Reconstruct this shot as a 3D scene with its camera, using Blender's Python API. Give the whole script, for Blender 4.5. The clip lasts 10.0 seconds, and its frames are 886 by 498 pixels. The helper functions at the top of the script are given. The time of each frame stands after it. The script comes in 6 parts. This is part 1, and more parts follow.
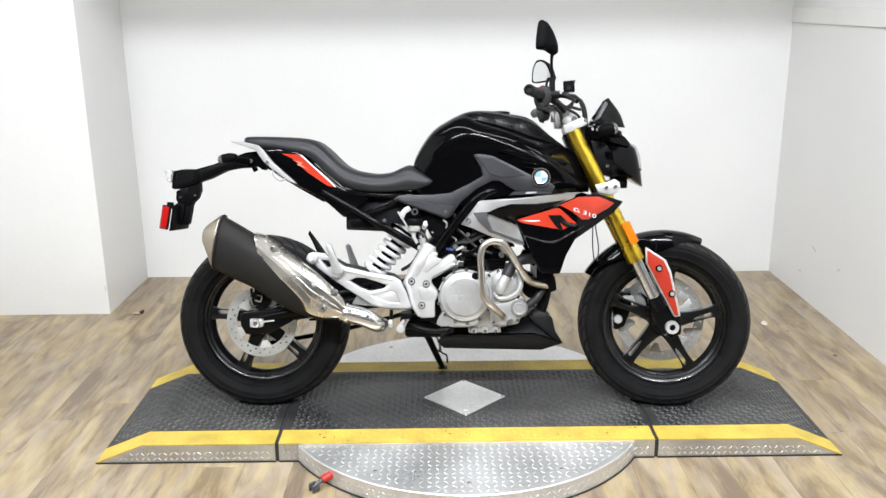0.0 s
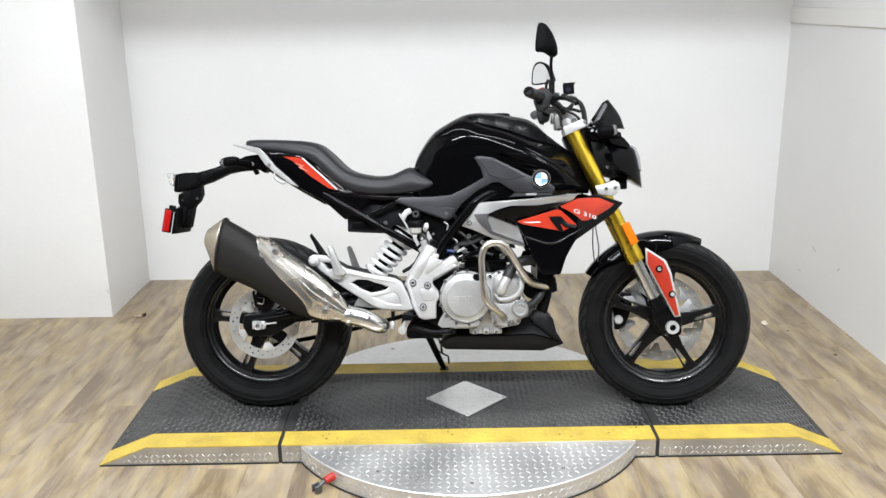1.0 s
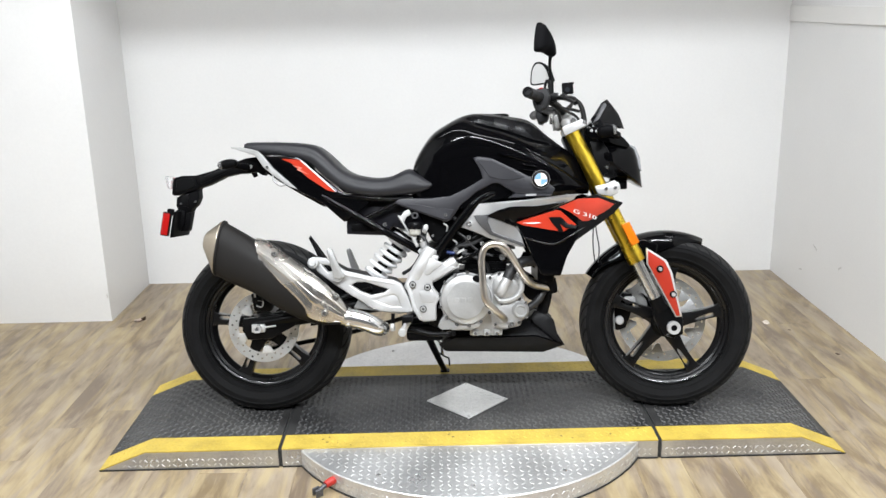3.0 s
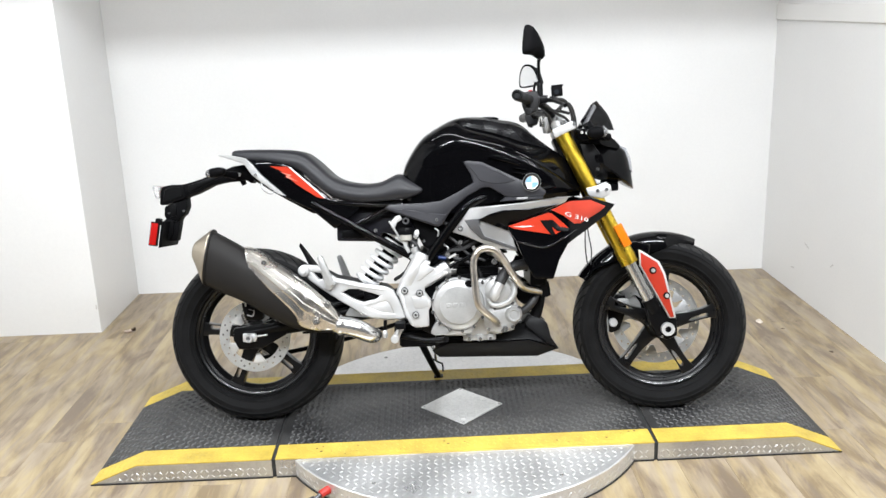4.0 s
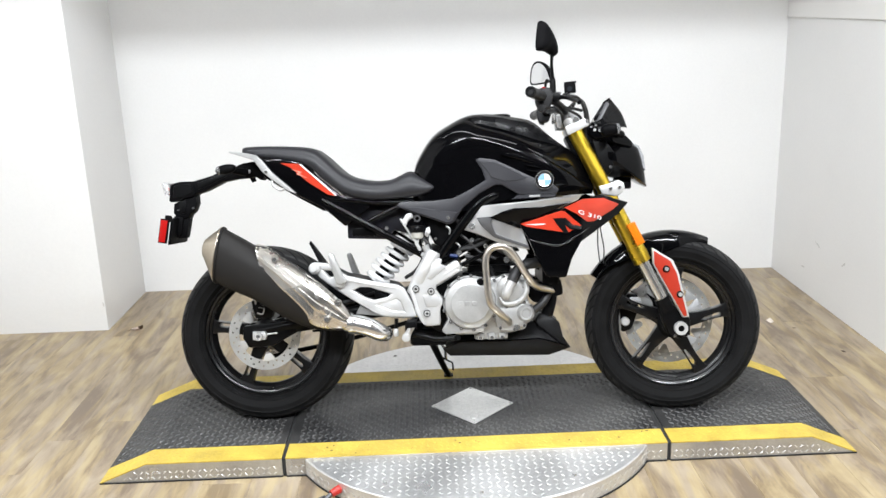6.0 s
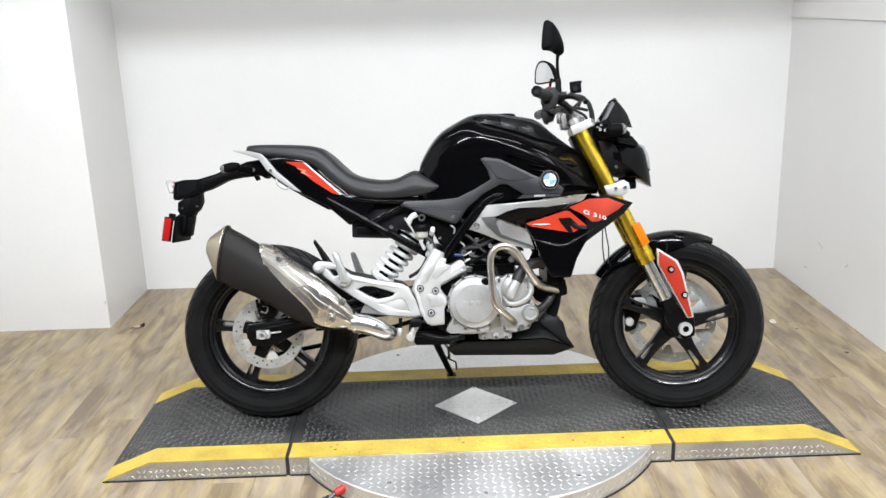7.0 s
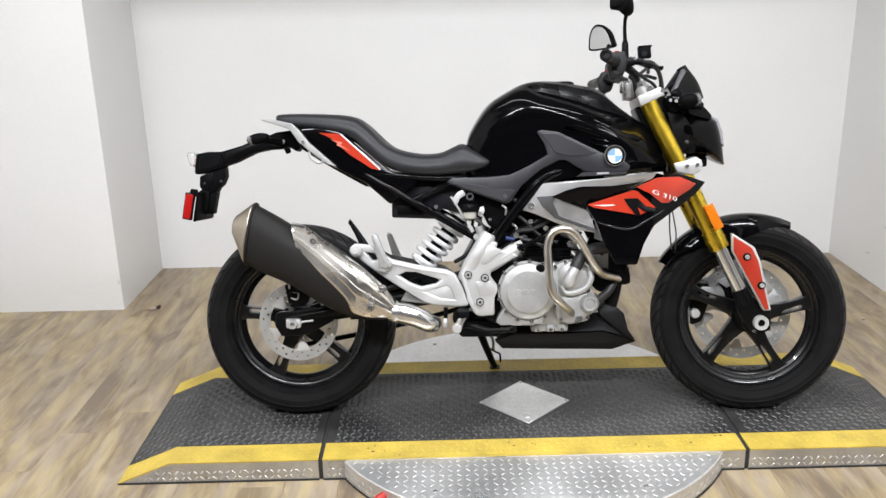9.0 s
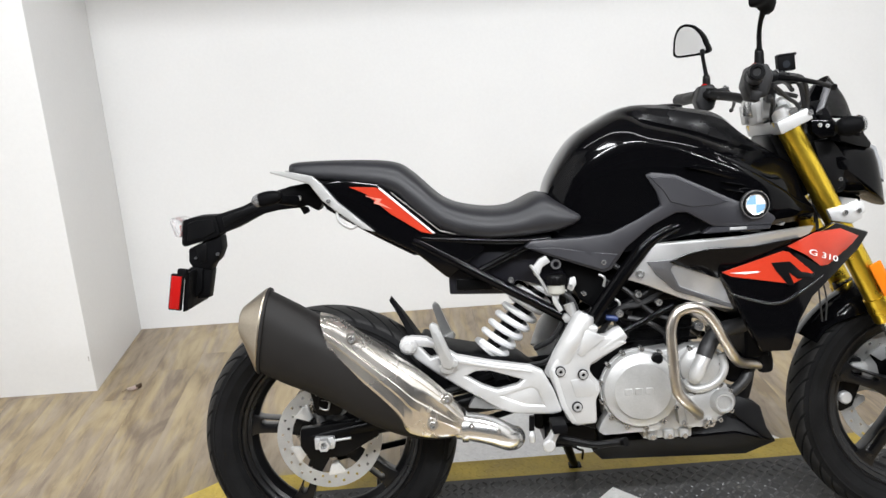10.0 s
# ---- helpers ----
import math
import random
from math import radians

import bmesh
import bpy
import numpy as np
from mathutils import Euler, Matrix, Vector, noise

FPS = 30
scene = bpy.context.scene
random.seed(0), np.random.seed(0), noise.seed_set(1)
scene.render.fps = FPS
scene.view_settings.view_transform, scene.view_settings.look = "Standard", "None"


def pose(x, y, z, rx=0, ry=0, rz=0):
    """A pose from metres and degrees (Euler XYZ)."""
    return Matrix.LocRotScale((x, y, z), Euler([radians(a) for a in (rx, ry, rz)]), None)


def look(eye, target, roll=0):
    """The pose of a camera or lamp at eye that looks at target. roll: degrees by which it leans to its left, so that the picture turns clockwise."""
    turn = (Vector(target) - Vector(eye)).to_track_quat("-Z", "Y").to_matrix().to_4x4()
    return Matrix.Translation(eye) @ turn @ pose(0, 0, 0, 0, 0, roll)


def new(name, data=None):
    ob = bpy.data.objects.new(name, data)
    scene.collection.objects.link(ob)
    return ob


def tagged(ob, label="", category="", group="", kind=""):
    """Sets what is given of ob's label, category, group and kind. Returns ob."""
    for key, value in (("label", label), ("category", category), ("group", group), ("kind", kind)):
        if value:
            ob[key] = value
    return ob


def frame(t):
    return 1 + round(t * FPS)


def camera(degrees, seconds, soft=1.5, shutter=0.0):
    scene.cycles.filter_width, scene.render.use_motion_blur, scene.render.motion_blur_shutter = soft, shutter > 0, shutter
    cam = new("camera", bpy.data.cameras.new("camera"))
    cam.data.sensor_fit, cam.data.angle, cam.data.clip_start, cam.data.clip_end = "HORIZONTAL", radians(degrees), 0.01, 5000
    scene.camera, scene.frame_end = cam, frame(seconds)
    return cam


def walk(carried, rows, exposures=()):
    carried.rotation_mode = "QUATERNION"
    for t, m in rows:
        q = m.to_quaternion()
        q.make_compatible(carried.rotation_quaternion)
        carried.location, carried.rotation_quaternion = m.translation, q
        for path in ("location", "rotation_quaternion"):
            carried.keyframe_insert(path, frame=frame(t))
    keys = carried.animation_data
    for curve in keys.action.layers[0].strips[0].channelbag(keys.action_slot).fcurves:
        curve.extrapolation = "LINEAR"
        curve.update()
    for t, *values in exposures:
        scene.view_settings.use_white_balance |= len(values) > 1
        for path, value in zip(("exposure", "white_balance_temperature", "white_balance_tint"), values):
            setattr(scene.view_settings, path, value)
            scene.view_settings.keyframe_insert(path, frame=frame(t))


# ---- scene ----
cam = camera(53.7, 10.0, soft=1.5)
PATH = [
    (0, (-0.075, -2.765, 1.408), (-0.063, -0.842, 0.859), -0.5),
    (0.5, (-0.075, -2.772, 1.411), (-0.067, -0.849, 0.864), -0.9),
    (1, (-0.077, -2.779, 1.413), (-0.066, -0.855, 0.867), -0.8),
    (1.5, (-0.076, -2.784, 1.411), (-0.065, -0.86, 0.867), -0.9),
    (2, (-0.076, -2.779, 1.407), (-0.063, -0.854, 0.864), -1.1),
    (2.5, (-0.074, -2.774, 1.409), (-0.067, -0.849, 0.866), -1.0),
    (4, (-0.076, -2.745, 1.41), (-0.045, -0.819, 0.874), -2.1),
    (4.5, (-0.093, -2.733, 1.41), (-0.054, -0.8, 0.9), -2.3),
    (5, (-0.104, -2.717, 1.404), (-0.056, -0.789, 0.874), -1.7),
    (5.5, (-0.106, -2.711, 1.402), (-0.07, -0.785, 0.867), -1.6),
    (6, (-0.106, -2.724, 1.403), (-0.08, -0.798, 0.864), -2.0),
    (7.5, (-0.131, -2.707, 1.406), (-0.105, -0.782, 0.863), -1.5),
    (8, (-0.131, -2.69, 1.404), (-0.111, -0.765, 0.861), -1.4),
    (8.5, (-0.168, -2.64, 1.399), (-0.13, -0.716, 0.853), -1.1),
    (9, (-0.24, -2.447, 1.352), (-0.233, -0.538, 0.757), -1.3),
    (9.5, (-0.299, -2.109, 1.369), (-0.435, -0.19, 0.822), -1.6),
    (9.7, (-0.355, -1.965, 1.344), (-0.48, -0.051, 0.777), -1.8),
    (10, (-0.448, -1.756, 1.361), (-0.388, 0.148, 0.752), -3.3),
]
walk(cam, [(t, look(eye, target, roll)) for t, eye, target, roll in PATH],
     exposures=[(0, -0.02, 6350, 8), (0.5, -0.07, 6350, 8), (1.0, -0.16, 6350, 8), (2.5, -0.19, 6350, 8), (4.0, 0.04, 6350, 8), (5.0, 0.06, 6350, 8), (6.0, 0.02, 6350, 8), (7.5, -0.14, 6350, 8), (8.5, -0.24, 6400, 9), (9.0, -0.28, 6450, 10), (9.5, -0.18, 6450, 9), (10.0, -0.16, 6450, 9)])

# ---- light ----
world = bpy.data.worlds.new("world")
scene.world = world
world.use_nodes = True
world.node_tree.nodes["Background"].inputs[0].default_value = (1.0, 0.97, 0.93, 1)
world.node_tree.nodes["Background"].inputs[1].default_value = 0.05


# ---- materials ----
def nodes_of(name):
    m = bpy.data.materials.new(name)
    m.use_nodes = True
    nt = m.node_tree
    return m, nt, nt.nodes["Principled BSDF"]


def mat(name, c, rough=0.5, metal=0.0, var=0.12, scale=9.0, fine=160.0, bump=0.08, coat=0.0, stretch=(1, 1, 1), rvar=0.12, dist=0.002, spec=0.5):
    """Colour that varies at two scales, with a fine relief and uneven gloss."""
    m, nt, b = nodes_of(name)
    n, link = nt.nodes, nt.links.new
    tc = n.new("ShaderNodeTexCoord")
    mp = n.new("ShaderNodeMapping")
    mp.inputs["Scale"].default_value = stretch
    link(tc.outputs["Object"], mp.inputs["Vector"])
    big, small = n.new("ShaderNodeTexNoise"), n.new("ShaderNodeTexNoise")
    big.inputs["Scale"].default_value, big.inputs["Detail"].default_value = scale, 4
    small.inputs["Scale"].default_value, small.inputs["Detail"].default_value = fine, 3
    link(mp.outputs[0], big.inputs["Vector"])
    link(mp.outputs[0], small.inputs["Vector"])
    mix = n.new("ShaderNodeMath")
    mix.operation = "MULTIPLY_ADD"
    link(small.outputs[0], mix.inputs[0])
    mix.inputs[1].default_value = 0.45
    link(big.outputs[0], mix.inputs[2])
    ramp = n.new("ShaderNodeValToRGB")
    lo, hi = [max(0.0, v * (1 - var)) for v in c], [min(1.0, v * (1 + var)) for v in c]
    ramp.color_ramp.elements[0].position, ramp.color_ramp.elements[0].color = 0.45, (*lo, 1)
    ramp.color_ramp.elements[1].position, ramp.color_ramp.elements[1].color = 1.0, (*hi, 1)
    link(mix.outputs[0], ramp.inputs[0])
    link(ramp.outputs[0], b.inputs["Base Color"])
    rr = n.new("ShaderNodeMapRange")
    rr.inputs["From Min"].default_value, rr.inputs["From Max"].default_value = 0.3, 0.7
    rr.inputs["To Min"].default_value, rr.inputs["To Max"].default_value = max(0.02, rough * (1 - rvar)), min(1, rough * (1 + rvar))
    link(big.outputs[0], rr.inputs["Value"])
    link(rr.outputs[0], b.inputs["Roughness"])
    b.inputs["Metallic"].default_value = metal
    b.inputs["Specular IOR Level"].default_value = spec
    b.inputs["Coat Weight"].default_value = coat
    b.inputs["Coat Roughness"].default_value = 0.03
    if bump:
        bp = n.new("ShaderNodeBump")
        bp.inputs["Strength"].default_value, bp.inputs["Distance"].default_value = bump, dist
        link(small.outputs[0], bp.inputs["Height"])
        link(bp.outputs[0], b.inputs["Normal"])
    return m


def plank_mat():
    """Vinyl planks printed as weathered oak: long streaks, brown clouds, a tone of its own for each board."""
    m, nt, b = nodes_of("oak_vinyl")
    n, link = nt.nodes, nt.links.new
    tc, oi = n.new("ShaderNodeTexCoord"), n.new("ShaderNodeObjectInfo")
    off = n.new("ShaderNodeVectorMath")
    off.operation = "MULTIPLY_ADD"
    link(oi.outputs["Random"], off.inputs[0])
    off.inputs[1].default_value = (37.0, 91.0, 13.0)
    link(tc.outputs["Object"], off.inputs[2])

    def noise_at(sx, sy, detail, rough):
        mp, t = n.new("ShaderNodeMapping"), n.new("ShaderNodeTexNoise")
        mp.inputs["Scale"].default_value = (sx, sy, 1)
        t.inputs["Scale"].default_value, t.inputs["Detail"].default_value, t.inputs["Roughness"].default_value = 1.0, detail, rough
        link(off.outputs[0], mp.inputs["Vector"])
        link(mp.outputs[0], t.inputs["Vector"])
        return t

    cloud, streak, grain = noise_at(9, 2.6, 4, 0.55), noise_at(28, 4.2, 4, 0.6), noise_at(150, 11, 3, 0.6)
    cloud.inputs["Distortion"].default_value = 1.1
    streak.inputs["Distortion"].default_value = 0.9
    s1 = n.new("ShaderNodeMath")
    s1.operation = "MULTIPLY_ADD"
    link(streak.outputs[0], s1.inputs[0])
    s1.inputs[1].default_value = 0.50
    link(cloud.outputs[0], s1.inputs[2])
    s2 = n.new("ShaderNodeMath")
    s2.operation = "MULTIPLY_ADD"
    link(grain.outputs[0], s2.inputs[0])
    s2.inputs[1].default_value = 0.16
    link(s1.outputs[0], s2.inputs[2])
    s3 = n.new("ShaderNodeMath")
    s3.operation = "MULTIPLY_ADD"
    link(oi.outputs["Random"], s3.inputs[0])
    s3.inputs[1].default_value = 0.025
    link(s2.outputs[0], s3.inputs[2])
    ramp = n.new("ShaderNodeValToRGB")
    e = ramp.color_ramp.elements
    e[0].position, e[0].color = 0.68, (0.162, 0.122, 0.085, 1)
    e[1].position, e[1].color = 1.0, (0.326, 0.266, 0.191, 1)
    mid = e.new(0.83)
    mid.color = (0.256, 0.202, 0.141, 1)
    link(s3.outputs[0], ramp.inputs[0])
    tint, honey = noise_at(19, 2.4, 4, 0.55), n.new("ShaderNodeMix")
    tint.inputs["Distortion"].default_value = 0.7
    honey.data_type, honey.blend_type = "RGBA", "MULTIPLY"
    lift = n.new("ShaderNodeMapRange")
    lift.inputs["From Min"].default_value, lift.inputs["From Max"].default_value = 0.45, 0.57
    link(tint.outputs[0], lift.inputs["Value"])
    link(lift.outputs[0], honey.inputs["Factor"])
    link(ramp.outputs[0], honey.inputs["A"])
    honey.inputs["B"].default_value = (1.17, 1.14, 0.93, 1)
    link(honey.outputs["Result"], b.inputs["Base Color"])
    b.inputs["Roughness"].default_value = 0.40
    bp = n.new("ShaderNodeBump")
    bp.inputs["Strength"].default_value, bp.inputs["Distance"].default_value = 0.12, 0.001
    link(grain.outputs[0], bp.inputs["Height"])
    link(bp.outputs[0], b.inputs["Normal"])
    return m


def deck_mat(name, clean, dusty, rough):
    """Black painted plate, scuffed and dusty in uneven patches, with fine pale scratches."""
    m, nt, b = nodes_of(name)
    n, link = nt.nodes, nt.links.new
    tc = n.new("ShaderNodeTexCoord")
    big, small, scr = n.new("ShaderNodeTexNoise"), n.new("ShaderNodeTexNoise"), n.new("ShaderNodeTexNoise")
    big.inputs["Scale"].default_value, big.inputs["Detail"].default_value, big.inputs["Roughness"].default_value = 3.2, 6, 0.62
    small.inputs["Scale"].default_value, small.inputs["Detail"].default_value = 120, 3
    mp = n.new("ShaderNodeMapping")
    mp.inputs["Scale"].default_value, mp.inputs["Rotation"].default_value = (14, 190, 14), (0, 0, 0.35)
    scr.inputs["Scale"].default_value, scr.inputs["Detail"].default_value = 1.0, 2
    link(tc.outputs["Object"], big.inputs["Vector"])
    link(tc.outputs["Object"], small.inputs["Vector"])
    link(tc.outputs["Object"], mp.inputs["Vector"])
    link(mp.outputs[0], scr.inputs["Vector"])
    fine = n.new("ShaderNodeMath")
    fine.operation = "MULTIPLY_ADD"
    link(small.outputs[0], fine.inputs[0])
    fine.inputs[1].default_value = 0.35
    link(big.outputs[0], fine.inputs[2])
    mask = n.new("ShaderNodeMapRange")
    mask.inputs["From Min"].default_value, mask.inputs["From Max"].default_value = 0.56, 0.86
    link(fine.outputs[0], mask.inputs["Value"])
    worn = n.new("ShaderNodeMapRange")
    worn.inputs["From Min"].default_value, worn.inputs["From Max"].default_value, worn.inputs["To Max"].default_value = 0.66, 0.74, 0.5
    link(scr.outputs[0], worn.inputs["Value"])
    top = n.new("ShaderNodeMath")
    top.operation = "MAXIMUM"
    link(mask.outputs[0], top.inputs[0])
    link(worn.outputs[0], top.inputs[1])
    mix = n.new("ShaderNodeMix")
    mix.data_type = "RGBA"
    mix.inputs["A"].default_value, mix.inputs["B"].default_value = (*clean, 1), (*dusty, 1)
    link(top.outputs[0], mix.inputs["Factor"])
    link(mix.outputs["Result"], b.inputs["Base Color"])
    rr = n.new("ShaderNodeMapRange")
    rr.inputs["To Min"].default_value, rr.inputs["To Max"].default_value = rough * 0.8, rough * 1.35
    link(mask.outputs[0], rr.inputs["Value"])
    link(rr.outputs[0], b.inputs["Roughness"])
    bp = n.new("ShaderNodeBump")
    bp.inputs["Strength"].default_value, bp.inputs["Distance"].default_value = 0.12, 0.002
    link(small.outputs[0], bp.inputs["Height"])
    link(bp.outputs[0], b.inputs["Normal"])
    return m


WALL = mat("wall_paint", (0.74, 0.738, 0.732), 0.62, var=0.035, scale=1.6, fine=90, bump=0.05)
TRIM = mat("trim_paint", (0.74, 0.732, 0.715), 0.45, var=0.03, scale=3, bump=0.03)
CEIL = mat("ceiling_paint", (0.16, 0.145, 0.13), 0.8, var=0.03, scale=2, bump=0.1)
SHOP = mat("unseen_shop_grey", (0.10, 0.10, 0.105), 0.7, var=0.2, scale=0.6)
OAK = plank_mat()
GAP = mat("joint_dark", (0.15, 0.115, 0.08), 0.8)
# lugs are coloured paler than the deck for the light their tops catch
DECK_LUG = deck_mat("deck_lug_lit", (0.030, 0.030, 0.031), (0.078, 0.076, 0.073), 0.36)
DECK = deck_mat("black_deck", (0.012, 0.012, 0.013), (0.052, 0.051, 0.049), 0.50)
ALU = mat("tread_aluminium", (0.54, 0.54, 0.54), 0.34, 0.9, var=0.2, scale=6, fine=130, bump=0.1, rvar=0.3)
ALU_TOP = mat("brushed_turntable_aluminium", (0.68, 0.68, 0.68), 0.38, 0.75, var=0.22, scale=4, fine=110, bump=0.10, rvar=0.3)
ALU_WORN = mat("worn_aluminium", (0.66, 0.66, 0.65), 0.38, 0.75, var=0.22, scale=5, fine=110, bump=0.12, rvar=0.3)
YELLOW = mat("safety_yellow", (0.50, 0.365, 0.06), 0.55, var=0.28, scale=11, fine=140, bump=0.1)
SEAM = mat("seam_black", (0.02, 0.02, 0.02), 0.8)
LAMP = nodes_of("lamp_glow")
LAMP[2].inputs["Emission Color"].default_value = (1, 1, 0.995, 1)
LAMP[2].inputs["Emission Strength"].default_value = 6.0
LAMP = LAMP[0]
STEEL_WHITE = mat("white_steel", (0.75, 0.75, 0.74), 0.5, var=0.03)


# ---- building helpers ----
def finish(name, bm, material, angle=38):
    bmesh.ops.recalc_face_normals(bm, faces=bm.faces)
    me = bpy.data.meshes.new(name)
    for f in bm.faces:
        f.smooth = True
    bm.to_mesh(me)
    bm.free()
    me.set_sharp_from_angle(angle=radians(angle))
    me.materials.append(material)
    return me


def part(name, bm, material, parent=None, label="", angle=38):
    ob = new(name, finish(name, bm, material, angle))
    ob.parent = parent
    return tagged(ob, label)


def thing(name, label, category, m=Matrix(), group="", kind=""):
    ob = new(name)
    ob.empty_display_size = 0.1
    ob.matrix_basis = m
    return tagged(ob, label, category, group, kind)


def put(bm, m):
    bmesh.ops.transform(bm, matrix=m, verts=bm.verts)
    return bm


def joined(*bms):
    out = bmesh.new()
    for b in bms:
        me = bpy.data.meshes.new("tmp")
        b.to_mesh(me)
        b.free()
        out.from_mesh(me)
        bpy.data.meshes.remove(me)
    return out


def chamfer(bm, width, segs=2, angle=30):
    if width > 0:
        es = [e for e in bm.edges if len(e.link_faces) == 2 and e.calc_face_angle(0) > radians(angle)]
        bmesh.ops.bevel(bm, geom=es, offset=width, segments=segs, profile=0.6, affect="EDGES", clamp_overlap=True)
    return bm


def box(x0, x1, y0, y1, z0, z1, bevel=0.0, segs=1):
    bm = bmesh.new()
    bmesh.ops.create_cube(bm, size=1, matrix=Matrix.LocRotScale(((x0 + x1) / 2, (y0 + y1) / 2, (z0 + z1) / 2), None, (x1 - x0, y1 - y0, z1 - z0)))
    return chamfer(bm, bevel, segs)


def plate(pts, y0, y1, bevel=0.003, segs=2, slant=None):
    """A shape drawn in the xz plane and given depth from y0 to y1; slant(x, z) moves it sideways."""
    bm = bmesh.new()
    ring = [[bm.verts.new((x, y, z)) for x, z in pts] for y in (y0, y1)]
    bm.faces.new(ring[0])
    bm.faces.new(ring[1][::-1])
    for i in range(len(pts)):
        j = (i + 1) % len(pts)
        bm.faces.new((ring[0][i], ring[1][i], ring[1][j], ring[0][j]))
    bmesh.ops.recalc_face_normals(bm, faces=bm.faces)
    chamfer(bm, bevel, segs)
    if slant:
        bmesh.ops.triangulate(bm, faces=[f for f in bm.faces if len(f.verts) > 4])
        for v in bm.verts:
            v.co.y += slant(v.co.x, v.co.z)
    return bm


def pierced(pts, holes, y0, y1, bevel=0.003, segs=2):
    """A plate as above with openings through it."""
    bm = bmesh.new()
    loops = [[bm.verts.new((x, y0, z)) for x, z in loop] for loop in (pts, *holes)]
    edges = [bm.edges.new((q[i], q[(i + 1) % len(q)])) for q in loops for i in range(len(q))]
    bmesh.ops.triangle_fill(bm, edges=edges, use_beauty=True)
    bmesh.ops.solidify(bm, geom=bm.faces[:], thickness=y1 - y0)
    low = min(v.co.y for v in bm.verts)
    put(bm, Matrix.Translation((0, y0 - low, 0)))
    bmesh.ops.recalc_face_normals(bm, faces=bm.faces)
    return chamfer(bm, bevel, segs)


def spline(pts, per=6, closed=False):
    """A smooth line through the points (Catmull-Rom), of any dimension."""
    n, out = len(pts), []
    P = [np.array(p, float) for p in pts]
    for i in range(n if closed else n - 1):
        a, b = P[i], P[(i + 1) % n]
        p0 = P[i - 1] if closed or i else 2 * a - b
        p3 = P[(i + 2) % n] if closed or i + 2 < n else 2 * b - a
        for k in range(per):
            t = k / per
            out.append(0.5 * (2 * a + (b - p0) * t + (2 * p0 - 5 * a + 4 * b - p3) * t * t + (3 * a - p0 - 3 * b + p3) * t ** 3))
    if not closed:
        out.append(P[-1])
    return out


def skin(rings, cap=True, loop=False):
    bm = bmesh.new()
    vs = [[bm.verts.new(tuple(p)) for p in r] for r in rings]
    n = len(vs[0])
    for a, b in zip(vs, vs[1:] + ([vs[0]] if loop else [])):
        for i in range(n):
            j = (i + 1) % n
            bm.faces.new((a[i], a[j], b[j], b[i]))
    if cap and not loop:
        bm.faces.new(vs[0][::-1])
        bm.faces.new(vs[-1])
    return bm


def tube(pts, r, sides=12, per=6, squash=1.0, sharp=False):
    """A round bar along a smooth line; r is one radius or one for each point."""
    rs = r if isinstance(r, (list, tuple)) else [r] * len(pts)
    line = [np.array((*p, q), float) for p, q in zip(pts, rs)]
    if not sharp and len(line) > 2:
        line = spline(line, per)
    rings, up = [], None
    for i, p in enumerate(line):
        d = Vector(line[min(i + 1, len(line) - 1)][:3] - line[max(i - 1, 0)][:3]).normalized()
        if up is None:
            up = d.orthogonal().normalized()
        up = (up - d * up.dot(d)).normalized()
        side = d.cross(up)
        rings.append([Vector(p[:3]) + (up * math.cos(a) * squash + side * math.sin(a)) * p[3] for a in [2 * math.pi * k / sides for k in range(sides)]])
    return skin(rings)


def lathe(profile, seg=32, loop=False):
    """A turned shape round the y axis: profile of (radius, y)."""
    rings = [[(r * math.cos(a), y, r * math.sin(a)) for a in [2 * math.pi * k / seg for k in range(seg)]] for r, y in profile]
    return skin(rings, True, loop)


def disc(x, y, z, r, depth, seg=20, bevel=0.0):
    b = bevel
    return put(lathe([(r - b, -depth / 2), (r, -depth / 2 + b), (r, depth / 2 - b), (r - b, depth / 2)] if b else [(r, -depth / 2), (r, depth / 2)], seg), Matrix.Translation((x, y, z)))


def bolt(x, y, z, r=0.008, depth=0.006):
    """A socket-head screw seen from the side."""
    return put(lathe([(r * 0.42, depth * 0.4), (r * 0.45, -depth * 0.6), (r * 0.9, -depth * 0.6), (r, -depth * 0.2), (r, depth)], 12), Matrix.Translation((x, y, z)))


# ---- the room ----
X_LEFT, X_RIGHT, Y_FRONT, Y_BACK, Z_CEIL = -2.18, 1.69, -1.7, 1.68, 2.75
X_COL, Y_COL = -1.615, 1.117


def wall(name, bm, label):
    ob = part(name, bm, WALL)
    return tagged(ob, label, "wall", kind="structure")


wall("wall_back", box(X_LEFT - 0.12, X_RIGHT + 0.12, Y_BACK, Y_BACK + 0.12, -0.05, Z_CEIL), "plain white painted wall behind the motorcycle")
wall("wall_right", box(X_RIGHT, X_RIGHT + 0.12, Y_FRONT, Y_BACK, -0.05, Z_CEIL), "white painted side wall with small scuffs")
wall("wall_left", box(X_LEFT - 0.12, X_LEFT, Y_FRONT, Y_BACK, -0.05, Z_CEIL), "white painted side wall beside the boxed pillar")
